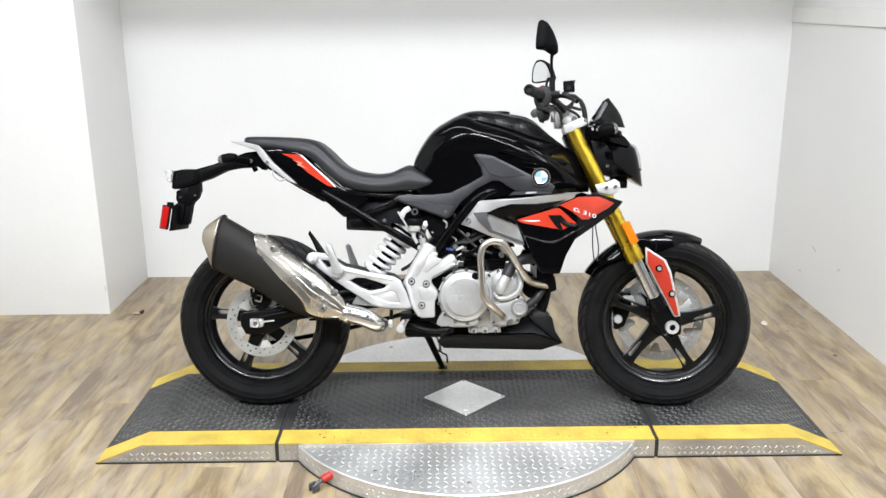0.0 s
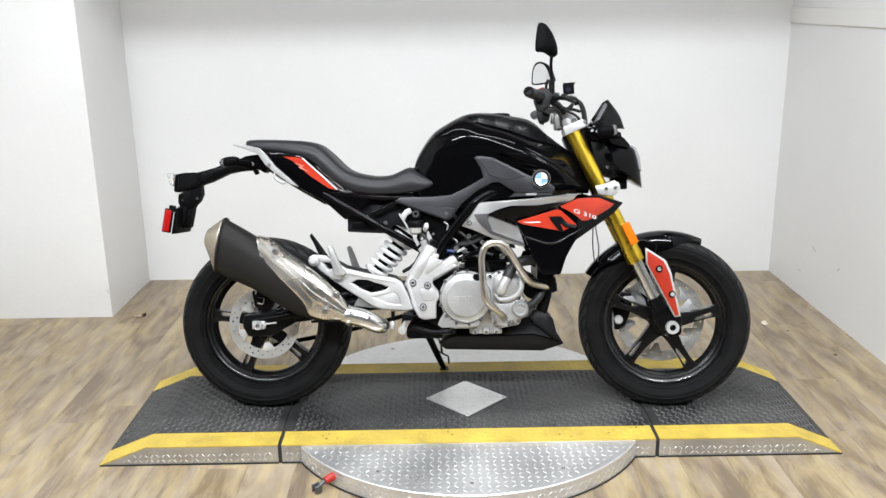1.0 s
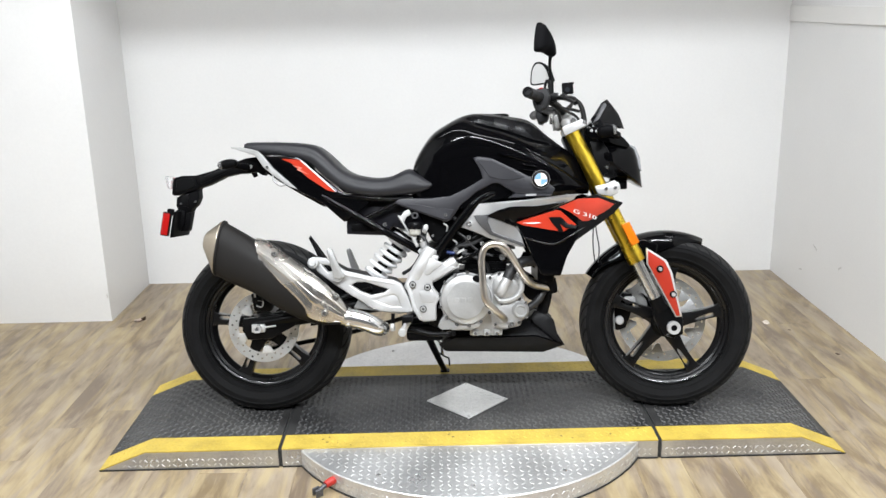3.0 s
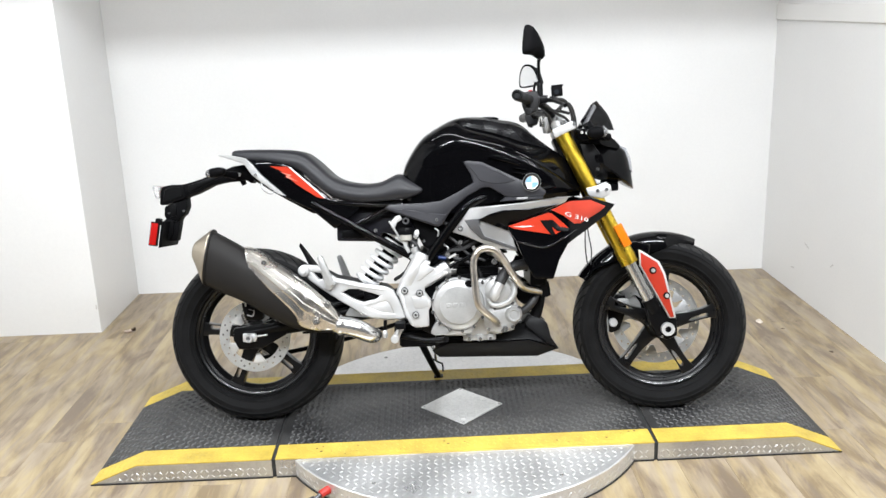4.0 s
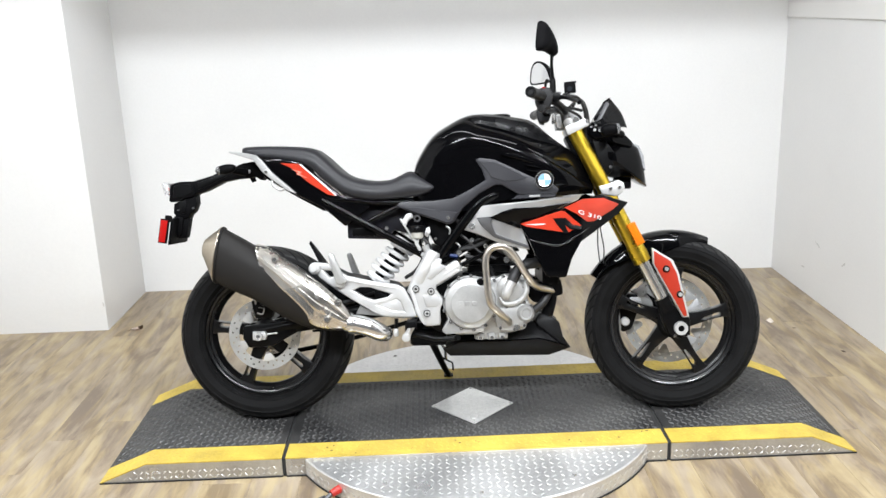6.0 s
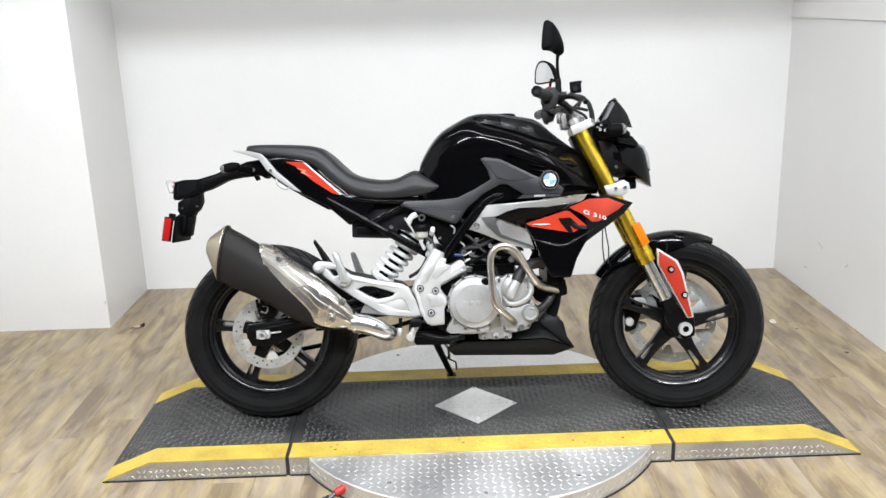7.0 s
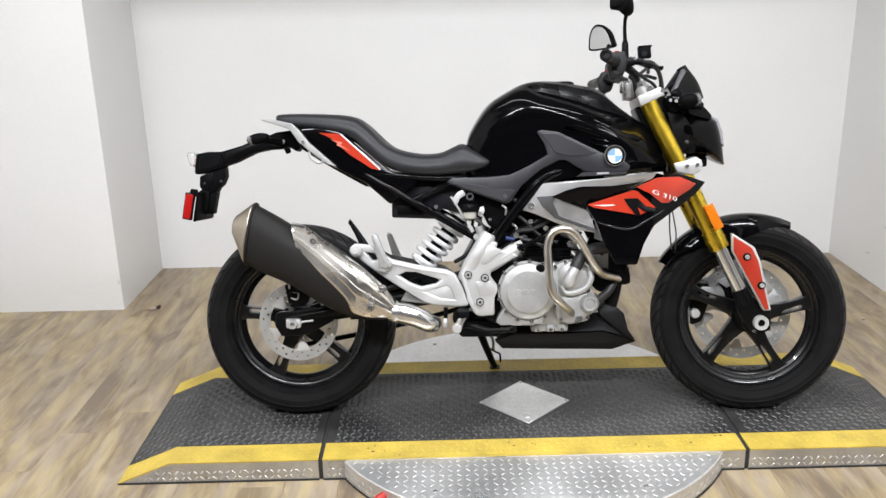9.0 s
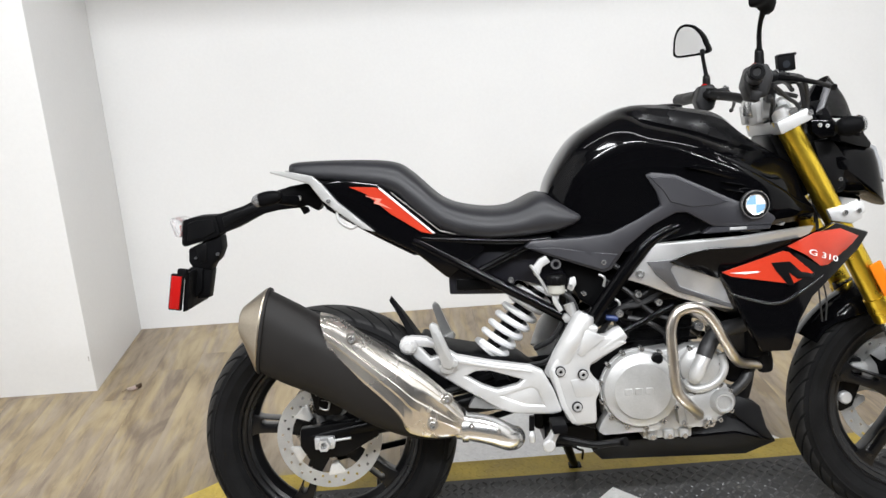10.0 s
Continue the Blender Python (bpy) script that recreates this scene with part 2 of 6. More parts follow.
# unseen shop behind the camera, added in dark grey to keep reflections dark
HX0, HX1, HY, HZ = -6.0, 6.0, -9.0, 3.4
for nm, bm, lb in (("wall_shop_front", box(HX0, HX1, HY - 0.12, HY, -0.05, HZ), "added dark grey far wall of the unseen shop"),
                   ("wall_shop_left", box(HX0 - 0.12, HX0, HY, Y_FRONT, -0.05, HZ), "added dark grey side wall of the unseen shop"),
                   ("wall_shop_right", box(HX1, HX1 + 0.12, HY, Y_FRONT, -0.05, HZ), "added dark grey side wall of the unseen shop"),
                   ("wall_bay_left", box(HX0, X_LEFT - 0.12, Y_FRONT, Y_FRONT + 0.12, -0.05, HZ), "added dark grey wall beside the bay, out of view"),
                   ("wall_bay_right", box(X_RIGHT + 0.12, HX1, Y_FRONT, Y_FRONT + 0.12, -0.05, HZ), "added dark grey wall beside the bay, out of view"),
                   ("wall_bay_top", box(X_LEFT - 0.12, X_RIGHT + 0.12, Y_FRONT, Y_FRONT + 0.12, Z_CEIL + 0.1, HZ), "added dark grey wall above the bay, out of view")):
    tagged(part(nm, bm, SHOP), lb, "wall", kind="structure")
tagged(part("ceiling_shop", box(HX0, HX1, HY, Y_FRONT, HZ, HZ + 0.1), SHOP), "added dark ceiling of the unseen shop", "ceiling", kind="structure")
tagged(part("floor_shop", box(HX0, HX1, HY, -3.62, -0.06, -0.001), SHOP), "added dark floor of the unseen shop", "floor", kind="structure")
wall("wall_pillar", box(X_LEFT, X_COL, Y_COL, Y_BACK, -0.04, Z_CEIL, 0.006, 2), "white boxed-in corner pillar with a chipped lower edge")
tagged(part("ceiling", box(X_LEFT - 0.12, X_RIGHT + 0.12, Y_FRONT, Y_BACK + 0.12, Z_CEIL, Z_CEIL + 0.1), CEIL), "flat dark brown-grey ceiling of the bay", "ceiling", kind="structure")
rail_board = part("trim_right", box(X_RIGHT - 0.008, X_RIGHT, Y_FRONT, Y_BACK, 1.285, 1.36, 0.002), TRIM)
tagged(rail_board, "white painted trim board along the wall", "trim", kind="structure")

# lamps under the ceiling, behind and above the camera's view
def ceiling_lamp(x, y, z, watts):
    lamp = thing("ceiling_light", "white steel fluorescent ceiling fixture out of view, switched on", "ceiling light", pose(x, y, z), "ceiling lights")
    part("housing", box(-0.62, 0.62, -0.10, 0.10, -0.06, 0.0, 0.006, 2), STEEL_WHITE, lamp)
    part("diffuser", box(-0.6, 0.6, -0.07, 0.07, -0.068, -0.061), LAMP, lamp)
    data = bpy.data.lights.new("tube_light", "AREA")
    data.shape, data.size, data.size_y, data.energy, data.color = "RECTANGLE", 1.2, 0.14, watts, (0.985, 1.0, 1.03)
    light = new("tube_light", data)
    light.matrix_basis = pose(x, y, z - 0.075)


# the last three, in the unseen shop, are added as frontal light
for lx, ly, lz, w in ((-1.30, -0.35, Z_CEIL, 17), (-0.1, -0.35, Z_CEIL, 23), (1.05, -0.35, Z_CEIL, 23), (-1.9, -3.0, HZ, 138), (-0.2, -3.0, HZ, 148), (1.5, -3.0, HZ, 142)):
    ceiling_lamp(lx, ly, lz, w)

floor = tagged(part("floor", box(X_LEFT - 0.1, X_RIGHT + 0.1, -3.62, Y_BACK + 0.1, -0.06, -0.004), GAP), "vinyl plank floor printed as weathered beige oak", "floor", kind="structure")

# ---- the platform ----
DX0, DX1, DY0, DY1, H = -1.165, 1.205, -0.275, 0.36, 0.06
BX0, BX1, SX0, SX1 = -1.015, 1.06, -0.59, 0.612
STRIPE = 0.09
platform = thing("display_platform", "black tread-plate motorcycle platform with yellow edges and ramped ends", "platform")


def ramp_poly(x0, x1):
    """Side outline of a deck piece between x0 and x1, sloping down to the floor past the bends."""
    def z(x):
        if x < BX0:
            return H * (x - DX0) / (BX0 - DX0)
        return H * (DX1 - x) / (DX1 - BX1) if x > BX1 else H
    xs = [x for x in (x0, BX0, BX1, x1) if x0 <= x <= x1]
    return [(x, z(x) + 0.003) for x in xs], z


def deck_piece(name, x0, x1, label):
    top, _ = ramp_poly(x0, x1)
    outline = top + [(x1, 0.001), (x0, 0.001)]
    deck = part(name, plate(outline, DY0, DY1, 0), ALU, platform, label)
    black = [(x, z + 0.0025) for x, z in top]
    part("tread_plate", plate(black + [(x, z - 0.004) for x, z in black[::-1]], DY0 + STRIPE, DY1 - STRIPE, 0), DECK, deck, "black painted tread plate")
    for y0, y1 in ((DY0 - 0.001, DY0 + STRIPE - 0.0005), (DY1 - STRIPE + 0.0005, DY1 + 0.001)):
        part("yellow_stripe", plate(black + [(x, z - 0.004) for x, z in black[::-1]], y0, y1, 0), YELLOW, deck, "worn yellow safety stripe")
    return deck


GAPX = 0.006
deck_mid = deck_piece("centre_deck", SX0 + GAPX, SX1 - GAPX, "aluminium-sided centre deck with black tread")
deck_rear = deck_piece("ramp_end", DX0, SX0 - GAPX, "ramped deck end with aluminium side")
deck_front = deck_piece("ramp_end", SX1 + GAPX, DX1, "ramped deck end with aluminium side")
part("seam", box(SX0 - 0.0055, SX0 + 0.0055, DY0 + 0.003, DY1 - 0.003, 0.002, H + 0.001), SEAM, platform)
part("seam", box(SX1 - 0.0055, SX1 + 0.0055, DY0 + 0.003, DY1 - 0.003, 0.002, H + 0.001), SEAM, platform)
# thin black strips draw the shadow line where the decks meet the floor
for fx0, fx1 in ((DX0, SX0 - 0.006), (SX0 + 0.006, SX1 - 0.006), (SX1 + 0.006, DX1)):
    part("contact_shadow", box(fx0, fx1, DY0 - 0.0025, DY1 + 0.0025, 0.0004, 0.005), SEAM, platform, "black strip drawn as the contact shadow under the deck edge")
CX, CY, CR = 0.01, 0.042, 0.62
turntable = part("turntable", put(lathe([(CR - 0.004, 0.001), (CR, 0.004), (CR, H - 0.004), (CR - 0.003, H - 0.001)], 96), Matrix.Translation((CX, CY, 0)) @ pose(0, 0, 0, 90)), ALU_TOP, platform, "round aluminium tread-plate turntable base")
# the same dark shadow line, as a ring round the turntable's foot
part("contact_shadow", put(lathe([(CR + 0.0025, 0.0004), (CR + 0.0025, 0.005), (CR - 0.02, 0.0055), (CR - 0.02, 0.0004)], 96, True), Matrix.Translation((CX, CY, 0)) @ pose(0, 0, 0, 90)), SEAM, turntable)

# ---- motorcycle: materials ----
GLOSS = mat("gloss_black_paint", (0.0018, 0.0018, 0.0022), 0.11, var=0.2, scale=5, bump=0.0, coat=0.13, spec=0.08)
PLASTIC = mat("black_plastic", (0.0035, 0.0035, 0.004), 0.5, var=0.25, scale=14, fine=500, bump=0.12, dist=0.0006, spec=0.04)
SATIN = mat("satin_black", (0.003, 0.003, 0.0034), 0.34, var=0.25, scale=16, fine=300, bump=0.05, dist=0.0006, spec=0.12)
GREY = mat("matte_grey_panel", (0.018, 0.018, 0.0225), 0.43, var=0.12, scale=10, fine=600, bump=0.1, dist=0.0004)
COVER = mat("tank_cover_plastic", (0.0055, 0.0055, 0.0062), 0.27, var=0.15, scale=10, fine=500, bump=0.04, dist=0.0005, spec=0.2)
# extra glossy black for slim parts that draw highlights on vents and lip
GLINT = mat("glint_black", (0.004, 0.004, 0.0045), 0.12, var=0.1, bump=0.0, coat=0.45, spec=0.3)
RED = mat("red_paint", (0.43, 0.032, 0.012), 0.32, var=0.07, scale=12, bump=0.0, coat=0.35, spec=0.3)
# the same red, darkened for the shade on the guard's downward-facing side
SHADED_RED = mat("shaded_red_paint", (0.34, 0.026, 0.012), 0.36, var=0.07, scale=12, bump=0.0, coat=0.25, spec=0.3)
PALE_RED = mat("pale_red_decal", (0.62, 0.20, 0.15), 0.35, var=0.1)
WHITE = mat("white_decal", (0.75, 0.75, 0.75), 0.4, var=0.04)
NAVY = mat("navy_plastic", (0.012, 0.03, 0.12), 0.4, var=0.1)
BLUE = mat("blue_enamel", (0.20, 0.37, 0.58), 0.25, var=0.06, coat=0.5)
SILVER = mat("silver_paint", (0.58, 0.58, 0.58), 0.33, 0.8, var=0.07, scale=12, fine=700, bump=0.03, dist=0.0004)
DARKSILVER = mat("dark_silver_paint", (0.10, 0.10, 0.105), 0.4, 0.5, var=0.08, scale=12, fine=700, bump=0.03, dist=0.0004)
CAST = mat("cast_aluminium", (0.54, 0.54, 0.538), 0.48, 0.5, var=0.10, scale=16, fine=520, bump=0.22, dist=0.0007, rvar=0.2)
CAST_DULL = mat("engine_casting", (0.42, 0.42, 0.415), 0.44, 0.5, var=0.14, scale=22, fine=380, bump=0.18, dist=0.0008)
STEEL = mat("bright_steel", (0.60, 0.595, 0.585), 0.22, 0.9, var=0.06, scale=20, fine=260, bump=0.0)
STAINLESS = mat("brushed_stainless", (0.66, 0.63, 0.585), 0.26, 0.95, var=0.07, scale=9, fine=240, bump=0.012, rvar=0.2)
CAPSTEEL = mat("heat_tinted_steel", (0.38, 0.335, 0.27), 0.33, 0.95, var=0.14, scale=9, fine=260, bump=0.03)
BARSTEEL = mat("crash_bar_steel", (0.50, 0.465, 0.42), 0.3, 1.0, var=0.14, scale=22, fine=220, bump=0.05)
GOLD = mat("gold_anodised", (0.70, 0.49, 0.05), 0.3, 1.0, var=0.1, scale=20, fine=300, bump=0.02)
MUFFLER = mat("muffler_coating", (0.011, 0.0100, 0.0094), 0.58, 0.0, var=0.14, scale=12, fine=500, bump=0.15, dist=0.0005, spec=0.2)
RUBBER = mat("tyre_rubber", (0.0082, 0.0082, 0.0086), 0.60, var=0.35, scale=18, fine=240, bump=0.2, dist=0.001, rvar=0.2, spec=0.06)
TREAD = mat("worn_tread", (0.0165, 0.0162, 0.016), 0.58, var=0.5, scale=14, fine=200, bump=0.25, dist=0.001, rvar=0.2, spec=0.2)
VINYL = mat("seat_vinyl", (0.016, 0.016, 0.0185), 0.42, var=0.18, scale=10, fine=850, bump=0.3, dist=0.0006, spec=0.32)
RIM = mat("black_wheel_paint", (0.0030, 0.0030, 0.0034), 0.30, var=0.2, scale=20, bump=0.02, coat=0.2, spec=0.30)
ROTOR = mat("brake_rotor_steel", (0.72, 0.72, 0.71), 0.38, 0.5, var=0.12, scale=16, fine=400, bump=0.08, dist=0.0004)
SPRING = mat("white_spring_paint", (0.86, 0.86, 0.86), 0.35, var=0.05, scale=30, coat=0.2)
SWITCH = mat("grey_black_switchgear", (0.014, 0.014, 0.015), 0.48, var=0.2, scale=30, fine=420, bump=0.1, dist=0.0005, spec=0.25)
PAN = mat("belly_pan_plastic", (0.0034, 0.0034, 0.0040), 0.44, var=0.3, scale=14, fine=260, bump=0.2, dist=0.0008, spec=0.17)
HOSE = mat("hose_rubber", (0.015, 0.015, 0.016), 0.5, var=0.2, scale=40)
SMOKE = mat("smoked_screen", (0.004, 0.004, 0.005), 0.1, var=0.1, bump=0.0, coat=0.5, spec=0.2)


def lens_mat(name, c, rough=0.12, trans=0.6):
    m, nt, b = nodes_of(name)
    b.inputs["Base Color"].default_value = (*c, 1)
    b.inputs["Roughness"].default_value = rough
    b.inputs["Transmission Weight"].default_value = trans
    b.inputs["IOR"].default_value = 1.46
    return m


RED_LENS = lens_mat("red_lens", (0.42, 0.009, 0.008), 0.18, 0.2)
AMBER = lens_mat("amber_lens", (0.72, 0.19, 0.008), 0.2, 0.2)
CLEAR = lens_mat("clear_lens", (0.92, 0.92, 0.93), 0.08, 0.85)
MIRROR = mat("mirror_glass", (0.80, 0.81, 0.82), 0.04, 1.0, var=0.01, bump=0.0)
DASH = mat("dash_screen", (0.02, 0.022, 0.026), 0.1, var=0.1, bump=0.0)

# ---- motorcycle: x runs to its front, z up from the contact line, its near side is -y ----
bike = thing("motorcycle", "black naked motorcycle with red flashes, leaning on its side stand", "motorcycle", pose(0.003, 0.006, 0.06, -12, 0, -2))


STEERED = {"fork_tube", "fork_cap", "fork_slider", "axle_clamp", "axle_end", "axle_bore_shade", "clamp_screw", "fork_guard", "guard_panel", "bolt_cup", "guard_bolt", "side_reflector", "reflector_mount"}


def both(name, make, material, parent=bike, label="", angle=38):
    """The same part on the near and, mirrored, on the far side."""
    for s in (1, -1):
        bm = make()
        if s < 0:
            bmesh.ops.scale(bm, vec=(1, -1, 1), verts=bm.verts)
            bmesh.ops.reverse_faces(bm, faces=bm.faces)
            if name in STEERED:
                put(bm, Matrix.Translation((0.018, 0, 0)))
        ob = part(name, bm, material, parent, label, angle)
    return ob


def oval(x, zb, zt, w, p=2.7, n=32):
    out = []
    for k in range(n):
        a = 2 * math.pi * k / n
        c, s = math.cos(a), math.sin(a)
        out.append((x, w * math.copysign(abs(c) ** (2 / p), c), (zb + zt) / 2 + (zt - zb) / 2 * math.copysign(abs(s) ** (2 / p), s)))
    return out


def body(secs, p=2.7, per=4, n=32):
    return skin([oval(*s, p, n) for s in spline(secs, per)])


# wheels
def tyre(R, w, pitch, slope):
    """A radial road tyre; diagonal sipes are sunk into both shoulders."""
    half = [(0.207, 0.60), (0.214, 0.74), (0.220, 0.84), (0.2225, 0.885), (0.2255, 0.885), (0.228, 0.895), (0.240, 0.965), (0.243, 0.985), (0.245, 1.0), (0.250, 1.0), (R - 0.034, 0.99), (R - 0.0315, 1.006), (R - 0.0300, 1.002), (R - 0.028, 0.962), (R - 0.016, 0.84), (R - 0.0085, 0.66), (R - 0.004, 0.46), (R - 0.0012, 0.23)]
    prof = [(r, -u * w) for r, u in half] + [(R, 0.0)] + [(r, u * w) for r, u in half[::-1]]
    prof = [tuple(p) for p in spline(prof, 3)] + [(0.201, 0.5 * w), (0.201, -0.5 * w)]
    seg, rings = pitch * 16, []
    for r, y in prof:
        u, ring = abs(y) / w, []
        lag = slope * u ** 1.4 * 2 * math.pi / pitch
        for k in range(seg):
            a = 2 * math.pi * k / seg - lag
            sunk = r > R - 0.030 and 0.10 < u < 0.90 and (k + (8 if y > 0 else 0)) % 16 < 2
            rr = r - 0.0055 if sunk else r
            ring.append((rr * math.cos(a), y, rr * math.sin(a)))
        rings.append(ring)
    return skin(rings, False, True)


def rotor(r0, r1, y, thick=0.005):
    """A drilled brake rotor: a steel ring with rows of holes through it."""
    bm, seg = bmesh.new(), 120
    steps = [r0 + (r1 - r0) * f for f in (0.0, 0.2, 0.36, 0.56, 0.72, 1.0)]
    vs = [[bm.verts.new((r * math.cos(2 * math.pi * k / seg), y, r * math.sin(2 * math.pi * k / seg))) for k in range(seg)] for r in steps]
    for i in range(5):
        for k in range(seg):
            if (i == 1 and k % 6 == 1) or (i == 3 and k % 6 == 4):
                continue
            j = (k + 1) % seg
            bm.faces.new((vs[i][k], vs[i][j], vs[i + 1][j], vs[i + 1][k]))
    bmesh.ops.solidify(bm, geom=bm.faces[:], thickness=thick)
    return bm


def wheel(name, m, R, w, turn, ry, rr, hub_w, label):
    wh = new(name)
    wh.parent, wh.matrix_basis, wh.empty_display_size = bike, m, 0.1
    tagged(wh, label)
    tread = part("tyre", tyre(R, w, 36 if w > 0.06 else 40, 1.9), RUBBER, wh, "black road tyre with diagonal sipes", 30)
    tread.data.materials.append(TREAD)
    for f in tread.data.polygons:
        if math.hypot(f.center.x, f.center.z) > R - 0.028 and abs(f.normal.y) < 0.93:
            vr = [math.hypot(tread.data.vertices[i].co.x, tread.data.vertices[i].co.z) for i in f.vertices]
            f.material_index = 1 if max(vr) - min(vr) < 0.0045 and abs(f.center.y) < w * 0.93 else 0
    b = w * 0.66
    side = [(0.214, -b), (0.2115, -b - 0.0045), (0.2065, -b - 0.004), (0.2045, -b + 0.003), (0.2, -b * 0.86), (0.1955, -b * 0.82), (0.194, -b * 0.64), (0.1865, -b * 0.52), (0.185, -b * 0.36), (0.177, -b * 0.2)]
    part("rim", lathe(side + [(0.174, 0)] + [(r, -y) for r, y in side[::-1]] + [(0.204, 0)], 96, True), RIM, wh, "black cast wheel rim")
    # each spoke sweeps a little, has a long slot near its trailing edge and flares into the rim
    sweep = lambda r: 0.010 * ((r - 0.03) / 0.155) ** 2
    lead = [(0.030, -0.030), (0.060, -0.0240), (0.095, -0.0195), (0.125, -0.0182), (0.150, -0.0185), (0.168, -0.0205), (0.180, -0.0245), (0.189, -0.031)]
    slot = [(0.098, -0.0095), (0.108, -0.0130), (0.140, -0.0142), (0.160, -0.0150), (0.167, -0.0095), (0.160, -0.0015), (0.140, -0.0015), (0.108, -0.0050)]
    bend = lambda pts: [(r, u + sweep(r)) for r, u in pts]
    for k in range(5):
        part("spoke", put(pierced(bend(lead + [(r, -u * 0.92) for r, u in lead[::-1]]), [bend(slot)], -0.021, 0.019, 0.003), pose(0, 0, 0, 0, -(turn + 72 * k), 0)), RIM, wh)
    part("hub", lathe([(0.014, -hub_w), (0.036, -hub_w), (0.042, -hub_w * 0.6), (0.050, -0.02), (0.050, 0.02), (0.042, hub_w * 0.6), (0.036, hub_w), (0.014, hub_w)], 32), RIM, wh)
    rot = part("brake_rotor", rotor(rr - 0.034, rr, ry), ROTOR, wh, "drilled steel brake rotor")
    for k in range(5):
        part("rotor_tab", put(plate([(rr - 0.062, -0.006), (rr - 0.031, -0.022), (rr - 0.031, 0.022), (rr - 0.062, 0.006)], ry - 0.004, ry + 0.004, 0.001), pose(0, 0, 0, 0, -(turn + 36 + 72 * k), 0)), ROTOR if w > 0.06 else CAST, rot)
    for k in range(5 if w < 0.06 else 0):
        part("rotor_carrier", put(joined(plate([(0.048, -0.016), (0.085, -0.011), (rr - 0.036, -0.026), (rr - 0.030, -0.020), (rr - 0.030, 0.020), (rr - 0.036, 0.026), (0.085, 0.011), (0.048, 0.016)], ry - 0.010, ry - 0.002, 0.002), disc(rr - 0.034, ry - 0.006, 0.0, 0.006, 0.016, 12)), pose(0, 0, 0, 0, -(turn + 14 + 72 * k), 0)), CAST, rot)
    part("valve_stem", put(tube([(0.176, -0.004, 0), (0.152, -0.012, 0)], 0.004, 8), pose(0, 0, 0, 0, turn + 190, 0)), PLASTIC, wh)
    return wh


rear_wheel = wheel("rear_wheel", pose(-0.678, 0, 0.293), 0.293, 0.071, 170, -0.060, 0.120, 0.055, "rear wheel with five black forked spokes")
front_wheel = wheel("front_wheel", pose(0.6885, 0, 0.289, 0, 0, -4), 0.2895, 0.056, 10, 0.066, 0.150, 0.05, "front wheel with five black forked spokes")

# seat and tank
def seat_ring(x, zb, zt, w):
    h = zt - zb
    prof = [(0.0, 1.0), (0.38, 0.99), (0.66, 0.955), (0.84, 0.87), (0.94, 0.72), (0.985, 0.50), (1.0, 0.28), (0.975, 0.10), (0.90, 0.0)]
    right = [(x, -u * w, zb + v * h) for u, v in prof]
    return right + [(x, 0.0, zb)] + [(px, -py, pz) for px, py, pz in right[:0:-1]]


part("seat", skin([seat_ring(*s) for s in spline([(-0.728, 0.896, 0.908, 0.045), (-0.712, 0.886, 0.919, 0.085), (-0.60, 0.868, 0.918, 0.105), (-0.50, 0.842, 0.909, 0.115), (-0.455, 0.802, 0.884, 0.122), (-0.385, 0.752, 0.82, 0.132), (-0.31, 0.733, 0.797, 0.138), (-0.24, 0.732, 0.797, 0.138), (-0.178, 0.736, 0.822, 0.138), (-0.146, 0.740, 0.810, 0.138), (-0.118, 0.748, 0.793, 0.136), (-0.100, 0.757, 0.781, 0.131), (-0.094, 0.763, 0.774, 0.124)], 6)]), VINYL, bike, "one-piece stepped seat in matte black vinyl", 50)


# stations along the tank: x, top, then the cover's edge (half width, height)
SPINE = [(-0.166, 0.800, 0.030, 0.797),
         (-0.150, 0.858, 0.048, 0.850),
         (-0.100, 0.933, 0.060, 0.922),
         (-0.040, 0.974, 0.072, 0.960),
         (0.020, 1.000, 0.085, 0.974),
         (0.090, 1.004, 0.094, 0.958),
         (0.160, 0.994, 0.098, 0.938),
         (0.230, 0.978, 0.088, 0.914),
         (0.285, 0.931, 0.074, 0.899),
         (0.335, 0.889, 0.092, 0.876),
         (0.370, 0.862, 0.092, 0.853),
         (0.393, 0.824, 0.086, 0.815),
         (0.420, 0.775, 0.036, 0.772)]
# at the same stations: half width and height of the shoulder crease, of the raised wing and of the lower edge
FLANK = [(0.052, 0.788, 0.062, 0.762, 0.060, 0.715),
         (0.088, 0.826, 0.099, 0.790, 0.096, 0.700),
         (0.116, 0.884, 0.124, 0.845, 0.112, 0.690),
         (0.137, 0.913, 0.141, 0.870, 0.128, 0.685),
         (0.149, 0.925, 0.150, 0.885, 0.140, 0.690),
         (0.155, 0.914, 0.157, 0.886, 0.150, 0.710),
         (0.159, 0.896, 0.166, 0.868, 0.156, 0.722),
         (0.159, 0.867, 0.172, 0.848, 0.160, 0.732),
         (0.152, 0.838, 0.170, 0.821, 0.157, 0.737),
         (0.138, 0.809, 0.156, 0.792, 0.146, 0.741),
         (0.120, 0.786, 0.136, 0.768, 0.130, 0.743),
         (0.104, 0.774, 0.118, 0.759, 0.113, 0.743),
         (0.088, 0.758, 0.098, 0.751, 0.096, 0.744)]


